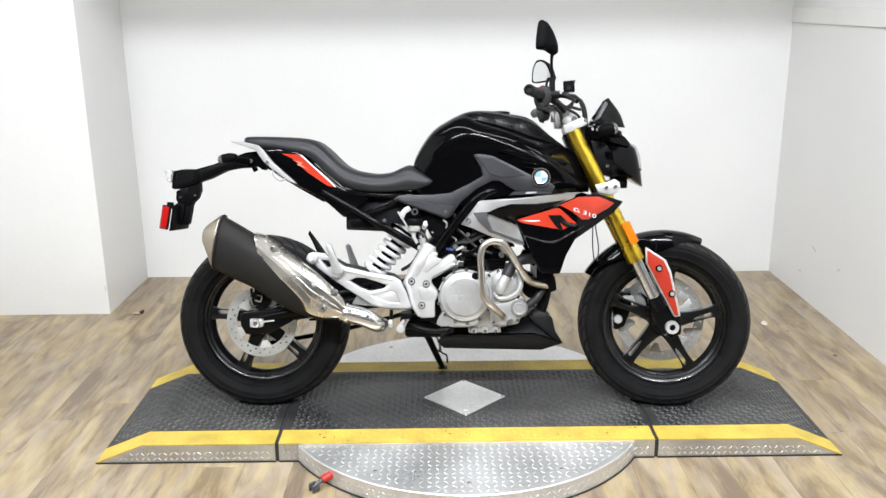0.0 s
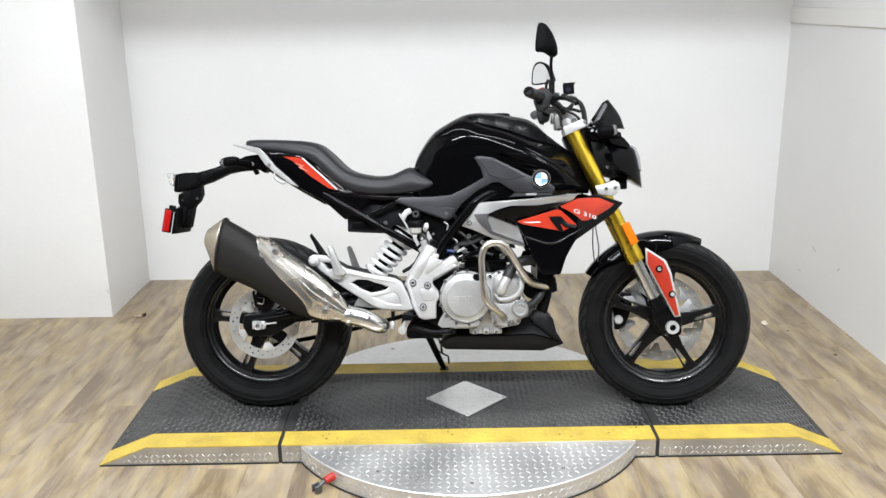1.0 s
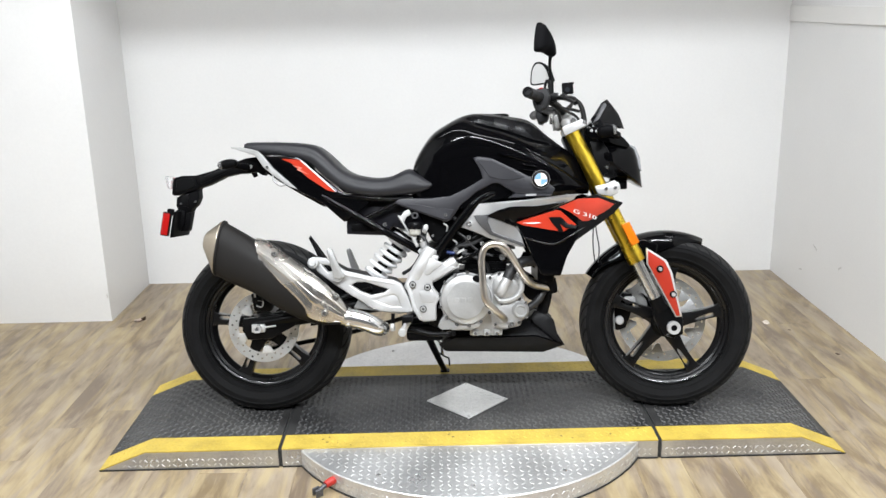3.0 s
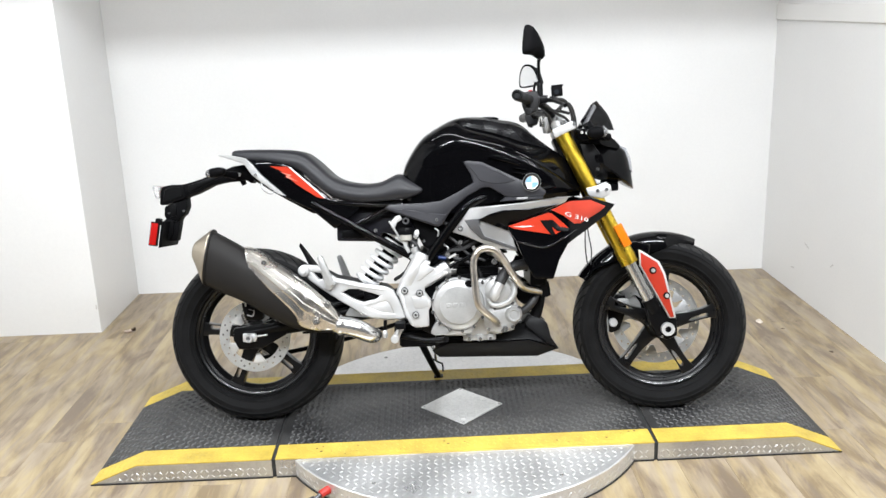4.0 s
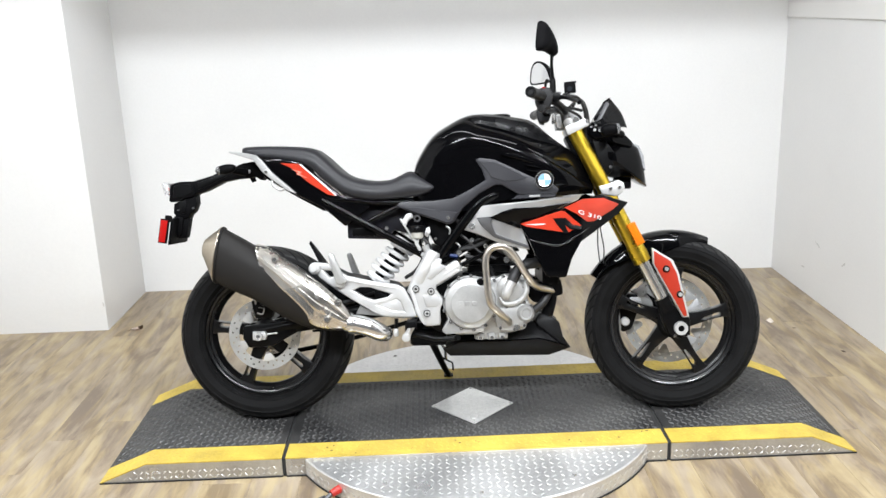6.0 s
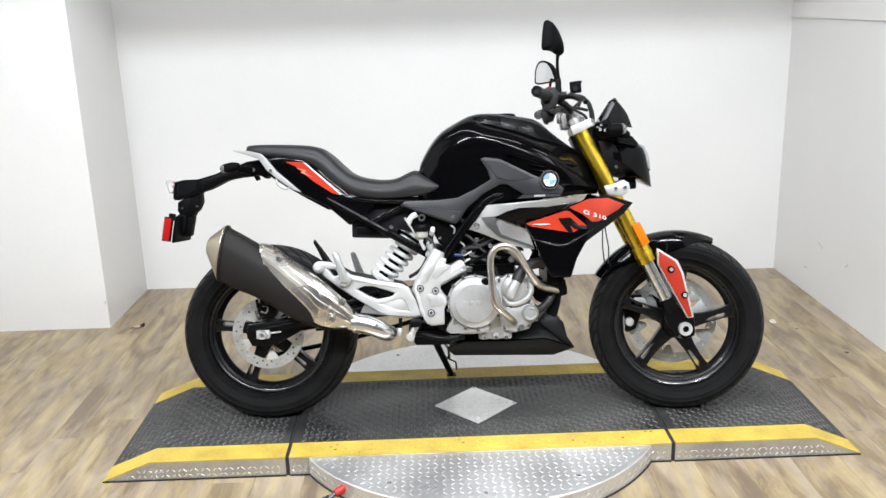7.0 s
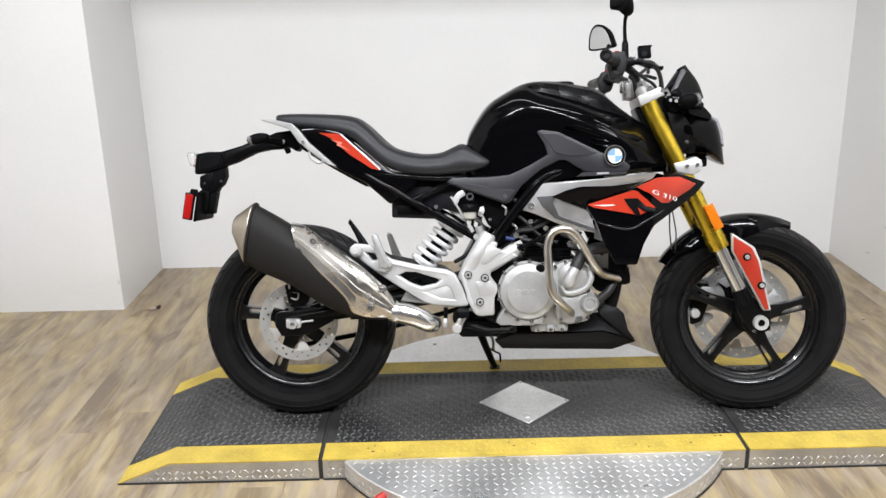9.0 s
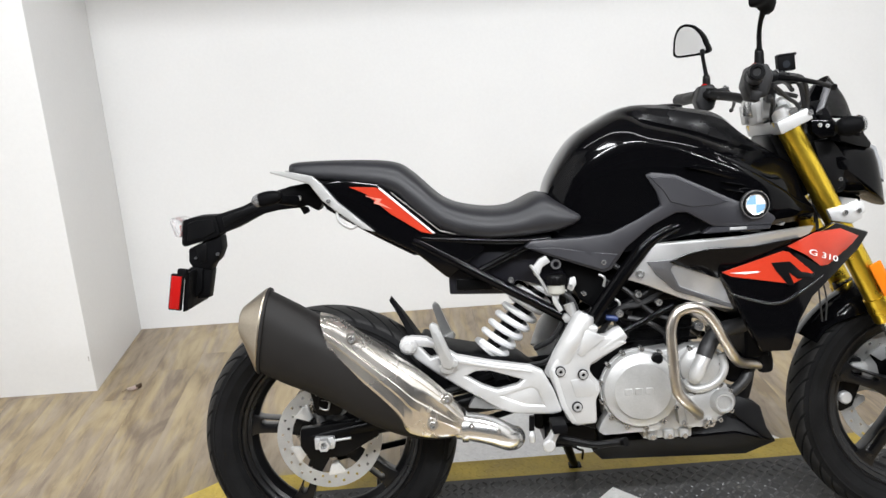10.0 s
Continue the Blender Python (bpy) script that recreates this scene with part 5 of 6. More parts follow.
part("pump_web", plate([(0.152, 0.448), (0.166, 0.462), (0.182, 0.440), (0.176, 0.420), (0.160, 0.412)], -0.176, -0.16, 0.004), SATIN, engine)
part("lower_cover", plate([(0.100, 0.366), (0.180, 0.386), (0.196, 0.376), (0.203, 0.355), (0.200, 0.336), (0.160, 0.314), (0.110, 0.316)], -0.167, -0.15, 0.004, 2), CAST_DULL, engine)
part("pump_ring", put(lathe([(0.015, -0.004), (0.0165, -0.007), (0.020, -0.007), (0.0215, -0.004), (0.0215, 0.004), (0.015, 0.004)], 28, True), Matrix.Translation((0.187, -0.176, 0.355))), CAST_DULL, engine)
part("pump_flange", plate([(0.092, 0.372), (0.150, 0.380), (0.196, 0.394), (0.200, 0.386), (0.150, 0.370), (0.094, 0.362)], -0.1645, -0.15, 0.002), CAST_DULL, engine)
part("cover_rim", put(lathe([(0.083, -0.004), (0.0835, -0.008), (0.0865, -0.008), (0.087, -0.004), (0.087, 0.004), (0.083, 0.004)], 56, True), Matrix.Translation((0.011, -0.160, 0.394))), CAST, engine)
part("pump_elbow", tube([(0.124, -0.180, 0.408), (0.126, -0.190, 0.422), (0.133, -0.191, 0.442), (0.146, -0.186, 0.464)], [0.010, 0.0155, 0.0155, 0.0150], 16), CAST, engine)
part("coolant_hose", tube([(0.144, -0.186, 0.460), (0.154, -0.182, 0.480), (0.170, -0.174, 0.500), (0.196, -0.164, 0.512), (0.228, -0.15, 0.515), (0.255, -0.13, 0.515)], 0.0175, 14), HOSE, engine, "black coolant hose")
for k in range(11):
    a = radians(60 + 27 * k)
    part("case_screw", bolt(0.011 + 0.087 * math.cos(a), -0.170, 0.394 + 0.087 * math.sin(a), 0.0058, 0.012), STEEL, engine)
for bx, bz in ((0.090, 0.462), (0.120, 0.474), (0.165, 0.474), (0.192, 0.455), (0.196, 0.425), (0.184, 0.393), (0.205, 0.378), (0.206, 0.334), (0.182, 0.315), (0.150, 0.303), (0.105, 0.310), (0.127, 0.379)):
    part("pump_screw", bolt(bx, -0.165, bz, 0.0055, 0.010), STEEL, engine)
part("sump", joined(box(0.022, 0.130, -0.128, 0.10, 0.268, 0.296, 0.005, 2), box(0.030, 0.052, -0.138, -0.12, 0.268, 0.290, 0.003), box(0.066, 0.090, -0.138, -0.12, 0.268, 0.290, 0.003), box(0.100, 0.122, -0.138, -0.12, 0.270, 0.292, 0.003)), CAST_DULL, engine)
for bx in (0.041, 0.078, 0.111):
    part("sump_bolt", disc(bx, -0.141, 0.276, 0.006, 0.01, 6), STEEL, engine)
cyl = part("cylinder", plate([(0.0, 0.46), (0.14, 0.46), (0.165, 0.60), (0.03, 0.62)], -0.085, 0.085, 0.008), SATIN, engine, "black engine cylinder")
for k in range(5):
    part("fin", box(-0.012 + 0.006 * k, 0.158 + 0.006 * k, -0.094, 0.094, 0.478 + 0.024 * k, 0.484 + 0.024 * k, 0.001), SATIN, cyl)
part("cylinder_head", plate([(0.03, 0.575), (0.165, 0.565), (0.185, 0.65), (0.05, 0.66)], -0.10, 0.10, 0.01), SATIN, engine)
part("radiator", box(0.245, 0.300, -0.150, 0.150, 0.440, 0.715, 0.006), SATIN, bike, "black radiator between the shrouds")
part("radiator_tank", joined(tube([(0.285, -0.13, 0.45), (0.292, -0.13, 0.43), (0.296, -0.125, 0.41)], [0.022, 0.018, 0.016], 12), box(0.235, 0.31, -0.14, -0.05, 0.415, 0.44, 0.006)), PLASTIC, bike)
part("horn", disc(0.235, -0.10, 0.415, 0.035, 0.03, 20, 0.005), SATIN, bike)
part("lower_hose", tube([(0.27, -0.11, 0.42), (0.25, -0.12, 0.385), (0.22, -0.12, 0.36), (0.19, -0.12, 0.35)], 0.013, 10), HOSE, bike)
belly = [(-0.083, 0.230), (-0.024, 0.262), (0.060, 0.264), (0.147, 0.277), (0.222, 0.317), (0.241, 0.341), (0.287, 0.324), (0.305, 0.308), (0.315, 0.262), (0.343, 0.221), (0.269, 0.199), (-0.060, 0.205)]
pan = part("belly_pan", plate([(0.13 + (x - 0.13) * 0.97, 0.255 + (z - 0.255) * 0.93) for x, z in belly], -0.058, 0.058, 0.008, 2), PAN, bike, "matte black belly pan")
both("pan_facet", lambda: plate([(-0.083, 0.230), (-0.024, 0.256), (0.134, 0.255), (0.239, 0.258), (0.303, 0.238), (0.343, 0.221), (0.269, 0.199), (-0.060, 0.205)], -0.092, -0.050, 0.003, 2, lambda x, z: 0.50 * max(0.0, 0.254 - z) + 0.35 * max(0.0, x - 0.28)), PAN, pan)
both("pan_facet", lambda: plate([(-0.024, 0.258), (0.060, 0.264), (0.147, 0.277), (0.222, 0.317), (0.232, 0.300), (0.303, 0.242), (0.239, 0.261), (0.134, 0.258)], -0.091, -0.050, 0.003, 2, lambda x, z: 0.75 * max(0.0, z - 0.258)), PAN, pan)
both("pan_facet", lambda: plate([(0.224, 0.318), (0.241, 0.341), (0.287, 0.324), (0.305, 0.308), (0.315, 0.262), (0.341, 0.223), (0.306, 0.241), (0.234, 0.301)], -0.088, -0.050, 0.004, 2, lambda x, z: 0.30 * max(0.0, z - 0.258) + 0.50 * max(0.0, x - 0.29)), PAN, pan)

crash = [(0.136, -0.165, 0.326), (0.127, -0.192, 0.34), (0.093, -0.23, 0.374), (0.073, -0.241, 0.4), (0.067, -0.243, 0.43), (0.064, -0.243, 0.48), (0.062, -0.243, 0.532), (0.073, -0.243, 0.565), (0.099, -0.242, 0.577), (0.129, -0.238, 0.57), (0.154, -0.23, 0.542), (0.179, -0.214, 0.5), (0.205, -0.19, 0.46), (0.229, -0.165, 0.438), (0.269, -0.138, 0.426), (0.309, -0.12, 0.418)]
both("crash_bar", lambda: tube(crash, 0.0112, 14, 6), BARSTEEL, bike, "brushed steel engine crash bar")
both("crash_bar_stub", lambda: tube([(0.148, -0.225, 0.540), (0.128, -0.20, 0.556), (0.112, -0.15, 0.560)], 0.010, 10), BARSTEEL)
for bx, by, bz in ((0.128, -0.21, 0.532), (0.158, -0.172, 0.312)):
    both("crash_bar_bolt", lambda: bolt(bx, by, bz, 0.010, 0.012), STEEL)

# side stand, down on the far side
stand = part("side_stand", tube([(-0.135, 0.10, 0.250), (-0.120, 0.15, 0.200), (-0.088, 0.245, 0.105), (-0.075, 0.282, 0.072)], [0.015, 0.013, 0.011, 0.010], 12), SATIN, bike, "black side stand carrying the leaning bike")
part("stand_foot", put(box(-0.018, 0.016, -0.016, 0.016, -0.006, 0.004, 0.003), pose(-0.073, 0.287, 0.066, 12)), SATIN, stand)
part("stand_tang", tube([(-0.098, 0.215, 0.150), (-0.070, 0.222, 0.132), (-0.058, 0.240, 0.122), (-0.056, 0.268, 0.090)], 0.0032, 8, 3), SATIN, stand)
part("stand_spring", tube([(-0.115, 0.14, 0.235), (-0.085, 0.17, 0.190), (-0.080, 0.22, 0.140)], 0.005, 8), STEEL, stand)
part("stand_mount", box(-0.19, -0.07, -0.09, 0.12, 0.245, 0.30, 0.008), SATIN, bike)

# front fork
def fork_point(t):
    """Along the fork leg, 0 at the upper clamp and 1 at the axle."""
    return (0.352 + (0.682 - 0.352) * t, 0.955 + (0.288 - 0.955) * t)


def leg(t0, t1, r, y=-0.104, sides=20):
    (x0, z0), (x1, z1) = fork_point(t0), fork_point(t1)
    return tube([(x0, y, z0), (x1, y, z1)], r, sides, sharp=True)


both("fork_tube", lambda: joined(leg(0.0, 0.665, 0.0255), leg(0.60, 0.675, 0.029), leg(0.63, 0.645, 0.0305)), GOLD, bike, "gold anodised upside-down fork tube")
both("fork_cap", lambda: leg(-0.03, 0.004, 0.021), CAST)
both("fork_slider", lambda: leg(0.66, 0.90, 0.0205), STEEL, bike, "bright steel fork slider")
both("axle_clamp", lambda: joined(plate([(0.622, 0.362), (0.654, 0.378), (0.690, 0.345), (0.724, 0.318), (0.724, 0.262), (0.690, 0.250), (0.655, 0.262), (0.632, 0.315)], -0.122, -0.082, 0.009), leg(0.855, 0.92, 0.025)), SATIN, bike, "black cast axle clamp")
both("axle_end", lambda: put(lathe([(0.010, 0.0), (0.0105, -0.010), (0.021, -0.010), (0.022, -0.004), (0.022, 0.012)], 24), Matrix.Translation((0.690, -0.128, 0.287))), CAST, bike, "silver hollow front axle end")
# black disc gives the shade inside the hollow axle
both("axle_bore_shade", lambda: disc(0.690, -0.131, 0.287, 0.0101, 0.006, 20), SATIN)
both("clamp_screw", lambda: bolt(0.672, -0.122, 0.262, 0.005), STEEL)
GUARD = [(0.598, 0.552), (0.664, 0.510), (0.682, 0.470), (0.714, 0.326), (0.693, 0.324), (0.600, 0.500)]
both("fork_guard", lambda: plate(GUARD, -0.146, -0.128, 0.004), CAST, bike, "silver-edged red fork guard")
both("guard_panel", lambda: plate([(0.602, 0.543), (0.655, 0.508), (0.674, 0.469), (0.706, 0.330), (0.695, 0.328), (0.603, 0.500)], -0.150, -0.14, 0.002), SHADED_RED)
for bx, bz in ((0.640, 0.483), (0.683, 0.400)):
    both("bolt_cup", lambda: disc(bx, -0.151, bz, 0.0115, 0.006, 18, 0.002), SATIN)
    both("guard_bolt", lambda: bolt(bx, -0.157, bz, 0.0065, 0.006), CAST)
both("side_reflector", lambda: put(box(-0.014, 0.014, -0.004, 0.004, -0.038, 0.038, 0.003, 2), pose(0.548, -0.136, 0.598, 0, -26, 0)), AMBER, bike, "amber fork reflector")
both("reflector_mount", lambda: put(box(-0.012, 0.012, 0.0, 0.018, -0.03, 0.03, 0.003), pose(0.548, -0.136, 0.598, 0, -26, 0)), PLASTIC)
front_caliper = part("front_caliper", joined(plate([(0.510, 0.272), (0.520, 0.340), (0.552, 0.385), (0.588, 0.380), (0.590, 0.330), (0.565, 0.262), (0.535, 0.250)], 0.040, 0.115, 0.008), disc(0.545, 0.036, 0.345, 0.016, 0.02, 16, 0.003)), SATIN, bike, "radial front brake caliper behind the wheel")
part("caliper_piston", disc(0.540, 0.030, 0.290, 0.015, 0.02, 18, 0.003), CAST, front_caliper)
part("caliper_plate", plate([(0.548, 0.352), (0.560, 0.372), (0.592, 0.372), (0.600, 0.352), (0.575, 0.345)], 0.030, 0.042, 0.003), CAST, front_caliper)
part("bleed_line", tube([(0.548, 0.034, 0.372), (0.530, 0.034, 0.360), (0.520, 0.034, 0.335), (0.523, 0.034, 0.262), (0.512, 0.034, 0.270), (0.514, 0.034, 0.300)], 0.003, 8), CAST_DULL, front_caliper)
part("caliper_bracket", plate([(0.57, 0.39), (0.61, 0.40), (0.66, 0.33), (0.62, 0.31)], 0.085, 0.105, 0.004), CAST, front_caliper)


def swung(bm):
    """Turns a part across both fork legs with the steering: its far end comes forward."""
    for v in bm.verts:
        v.co.x += 0.0875 * (v.co.y + 0.104)
    return bm


# clamps, steering and bars; the bars are turned a little to the near side
part("upper_clamp", swung(joined(plate([(0.330, 0.946), (0.397, 0.973), (0.411, 0.949), (0.340, 0.917)], -0.133, 0.133, 0.006), plate([(0.310, 0.962), (0.35, 0.978), (0.36, 0.960), (0.318, 0.942)], -0.04, 0.04, 0.006))), CAST, bike, "silver upper fork clamp")
part("steering_cover", swung(plate([(0.330, 0.918), (0.388, 0.940), (0.452, 0.800), (0.395, 0.775)], -0.074, 0.085, 0.006)), SATIN, bike)
part("lower_clamp", swung(plate([(0.434, 0.754), (0.472, 0.762), (0.503, 0.774), (0.514, 0.731), (0.489, 0.719), (0.446, 0.727)], -0.134, 0.134, 0.007)), CAST, bike, "silver lower fork clamp")
both("lower_clamp_ear", lambda: plate([(0.492, 0.772), (0.514, 0.764), (0.518, 0.742), (0.50, 0.734)], -0.132, -0.09, 0.006), CAST)
both("clamp_bolt", lambda: joined(bolt(0.470, -0.137, 0.745, 0.006), bolt(0.499, -0.137, 0.748, 0.006)), STEEL)
STEER = Matrix.Translation((0.35, 0, 0)) @ pose(0, 0, 0, 0, 0, -5.5) @ Matrix.Translation((-0.35, 0, 0))


def bar_part(name, bm, material, label="", parent=None):
    return part(name, bm, material, parent or bike, label)


def st(bm):
    return put(bm, STEER)


bar_part("handlebar", st(tube([(0.242, -0.362, 1.034), (0.268, -0.25, 1.034), (0.320, -0.15, 1.018), (0.342, -0.08, 1.002), (0.345, 0.0, 1.0), (0.342, 0.08, 1.002), (0.320, 0.15, 1.018), (0.275, 0.27, 1.034), (0.252, 0.36, 1.034), (0.242, 0.43, 1.034)], 0.0115, 12)), SATIN, "black handlebar")
for y in (-0.065, 0.03):
    bar_part("bar_riser", st(box(0.330, 0.360, y, y + 0.028, 0.955, 1.014, 0.007, 2)), CAST_DULL, "silver bar riser clamp")


def bar_end(s):
    flip = Matrix.Diagonal((1, s, 1, 1))

    def b(name, bm, material, label="", parent=None):
        put(bm, flip @ Matrix.Translation((0, -(0.0 if s > 0 or "mirror" in name else 0.07), 0)))
        if s < 0:
            bmesh.ops.reverse_faces(bm, faces=bm.faces)
        return part(name, st(bm), material, parent or bike, label)

    g = b("grip", tube([(0.238, -0.384, 1.034), (0.2395, -0.378, 1.034), (0.241, -0.37, 1.034), (0.268, -0.25, 1.034), (0.270, -0.242, 1.034)], [0.013, 0.0165, 0.0165, 0.0165, 0.021], 18, 3), SWITCH, "black ribbed rubber grip")
    b("bar_end_ring", put(lathe([(0.008, 0.006), (0.009, -0.004), (0.014, -0.004), (0.0145, 0.004)], 18), Matrix.Translation((0.2375, -0.386, 1.034))), SATIN, "", g)
    sw = b("switch_box", joined(plate([(0.260, 1.058), (0.296, 1.061), (0.307, 1.034), (0.294, 0.996), (0.260, 0.988), (0.248, 1.02)], -0.248, -0.190, 0.008, 3), plate([(0.262, 1.01), (0.285, 1.005), (0.275, 0.985), (0.258, 0.99)], -0.25, -0.21, 0.004)), SWITCH, "black switch cluster with a red switch")
    b("red_switch", box(0.270, 0.284, -0.230, -0.214, 1.054, 1.064, 0.003), RED_LENS, "", sw)
    b("lever_perch", joined(plate([(0.288, 1.045), (0.325, 1.050), (0.335, 1.030), (0.295, 1.018)], -0.20, -0.165, 0.005), tube([(0.300, -0.18, 1.034), (0.275, -0.18, 1.034)], 0.016, 12, sharp=True)), SATIN)
    b("lever", tube([(0.325, -0.185, 1.036), (0.352, -0.23, 1.027), (0.370, -0.30, 1.013), (0.378, -0.36, 1.000), (0.379, -0.372, 0.998)], [0.0062, 0.0048, 0.004, 0.0038, 0.0056], 10, 5, 1.3), SATIN, "black hand lever")
    b("switch_seam", plate([(0.262, 1.052), (0.292, 1.054), (0.300, 1.034), (0.290, 1.000), (0.264, 0.994), (0.252, 1.02)], -0.2215, -0.2185, 0.0), SATIN, "", sw)
    b("switch_button", joined(box(0.262, 0.274, -0.252, -0.246, 1.030, 1.040, 0.002), box(0.262, 0.276, -0.252, -0.246, 1.010, 1.020, 0.002)), PLASTIC, "", sw)
    b("pivot_bolt", disc(0.326, -0.186, 1.046, 0.0055, 0.012, 10), STEEL)
    b("clamp_bolt", joined(disc(0.318, -0.172, 1.050, 0.004, 0.010, 10), disc(0.318, -0.172, 1.022, 0.004, 0.010, 10)), STEEL)
    stem_line = [(0.306, -0.140, 1.035), (0.306, -0.140, 1.092), (0.306, -0.142, 1.100), (0.304, -0.150, 1.130), (0.304, -0.165, 1.155), (0.308, -0.178, 1.176)] if s > 0 else [(0.285, -0.300, 1.035), (0.285, -0.300, 1.080), (0.285, -0.302, 1.088), (0.284, -0.318, 1.115), (0.286, -0.345, 1.140), (0.292, -0.375, 1.156)]
    # mirror: stem, housing and glass; it looks back and inward
    stem = b("mirror_stem", tube(stem_line, [0.0105, 0.0095, 0.006, 0.0052, 0.0052, 0.0075], 12), SATIN, "black mirror stem")
    turn = Matrix.Translation((0.312, -0.180, 1.194) if s > 0 else (0.302, -0.378, 1.171)) @ pose(0, 0, 0, 0, 0, 238 if s > 0 else 226) @ Matrix.Diagonal((0.88, 0.74, 0.88 if s > 0 else 0.92, 1))
    if s > 0:
        out = [(-0.004, -0.032), (-0.002, -0.008), (0.014, 0.018), (0.048, 0.056), (0.080, 0.077), (0.100, 0.067), (0.112, 0.026), (0.117, -0.016), (0.106, -0.027), (0.062, -0.025), (0.022, -0.034)]
    else:
        out = [(-0.008, -0.020), (-0.002, 0.008), (0.012, 0.036), (0.036, 0.060), (0.066, 0.071), (0.094, 0.066), (0.112, 0.042), (0.118, 0.008), (0.113, -0.020), (0.060, -0.024)]
    shape = spline([(x, z) for x, z in out], 4, True)
    cx, cz, deep = 0.062, 0.014, 1.0 if s > 0 else 1.5

    def ring(y, k):
        return [(cx + (x - cx) * k, y, cz + (z - cz) * k) for x, z in shape]

    head = b("mirror_housing", put(skin([ring(-0.003, 0.93), ring(-0.004, 1.0), ring(0.006 * deep, 1.0), ring(0.022 * deep, 0.88), ring(0.034 * deep, 0.62), ring(0.039 * deep, 0.25)]), turn), PLASTIC, "black mirror housing", stem)
    b("mirror_glass", put(skin([ring(-0.0045, 0.93 if s > 0 else 0.86), ring(-0.002, 0.92 if s > 0 else 0.85)]), turn), MIRROR, "mirror glass", stem)


bar_end(1)
bar_end(-1)
res2 = bar_part("brake_reservoir", st(put(box(-0.020, 0.020, -0.013, 0.013, -0.019, 0.019, 0.004, 2), pose(0.360, -0.135, 1.068, 0, -4, 0) @ Matrix.Scale(0.9, 4))), PLASTIC, "black brake fluid reservoir")
part("reservoir_window", st(put(disc(0, 0, 0, 0.008, 0.003, 16), pose(0.359, -0.147, 1.064))), DASH, res2)
part("reservoir_lid", st(put(box(-0.0215, 0.0215, -0.0145, 0.0145, -0.003, 0.003, 0.002), pose(0.361, -0.135, 1.084, 0, -4, 0) @ Matrix.Scale(0.9, 4))), SATIN, res2)
for pts, r in ((((0.335, -0.18, 1.04), (0.370, -0.17, 1.03), (0.395, -0.13, 0.985), (0.400, -0.09, 0.92), (0.43, -0.06, 0.82), (0.44, -0.06, 0.72)), 0.005),
               (((0.30, -0.19, 1.02), (0.34, -0.16, 0.995), (0.385, -0.11, 0.97), (0.39, -0.06, 0.90)), 0.0045),
               (((0.44, -0.06, 0.72), (0.437, -0.07, 0.62), (0.434, -0.085, 0.56), (0.440, -0.085, 0.500)), 0.0021),
               (((0.448, -0.05, 0.72), (0.447, -0.06, 0.62), (0.456, -0.07, 0.55), (0.452, -0.075, 0.50)), 0.0021),
               (((0.31, 0.20, 1.02), (0.36, 0.15, 1.01), (0.395, 0.08, 0.97), (0.38, 0.04, 0.90)), 0.0045),
               (((0.355, -0.15, 1.01), (0.375, -0.05, 1.035), (0.375, 0.06, 1.03), (0.35, 0.16, 1.01)), 0.005)):
    part("cable", tube(list(pts), r, 8), HOSE, bike)
for y0, y1 in ((-0.050, -0.020), (0.030, 0.060)):
    part("clamp_ear", plate([(0.312, 0.990), (0.334, 0.998), (0.344, 0.980), (0.338, 0.948), (0.318, 0.946)], y0, y1, 0.005), CAST, bike, "silver bar clamp ear")
part("clamp_lump", plate([(0.349, 0.990), (0.366, 1.004), (0.380, 0.992), (0.389, 0.968), (0.364, 0.956)], -0.074, -0.048, 0.005), CAST, bike)
part("clamp_nut", joined(disc(0.366, -0.120, 0.966, 0.010, 0.02, 6), disc(0.400, -0.118, 0.962, 0.006, 0.034, 12)), STEEL, bike)
part("reservoir_base", plate([(0.322, 1.050), (0.336, 1.052), (0.368, 1.036), (0.362, 1.022), (0.321, 1.038)], -0.152, -0.125, 0.003), SATIN, bike)
part("banjo_bolt", joined(disc(0.352, -0.156, 1.036, 0.006, 0.012, 6), disc(0.372, -0.150, 1.028, 0.005, 0.010, 6)), CAST_DULL, bike)
for pts, r in ((((0.360, -0.13, 1.030), (0.385, -0.11, 1.028), (0.402, -0.09, 1.005), (0.410, -0.08, 0.965), (0.408, -0.07, 0.930)), 0.0065),
               (((0.320, -0.15, 1.010), (0.345, -0.12, 1.004), (0.365, -0.09, 1.006), (0.392, -0.08, 1.000)), 0.005),
               (((0.300, -0.17, 0.998), (0.318, -0.14, 0.985), (0.330, -0.10, 0.960), (0.345, -0.07, 0.930)), 0.0055)):
    part("cable", tube(list(pts), r, 8), HOSE, bike)
dash = part("dashboard", put(box(-0.012, 0.014, -0.065, 0.065, -0.03, 0.03, 0.008, 2), pose(0.462, 0, 0.960, 0, -28, -5.5)), PLASTIC, bike, "black digital dashboard")
part("dash_screen", put(box(-0.0155, -0.0125, -0.055, 0.055, -0.024, 0.024), pose(0.462, 0, 0.960, 0, -28, -5.5)), DASH, dash)
part("ignition_lock", put(lathe([(0.016, -0.02), (0.018, -0.015), (0.018, 0.012), (0.014, 0.016)], 18), pose(0.318, 0, 0.985, 90)), STEEL, bike)

# headlight and screen
HEAD = [(0.448, 0.910), (0.500, 0.921), (0.550, 0.904), (0.584, 0.876), (0.594, 0.845), (0.604, 0.790), (0.609, 0.747), (0.588, 0.757), (0.566, 0.772), (0.520, 0.775), (0.480, 0.785), (0.452, 0.83)]


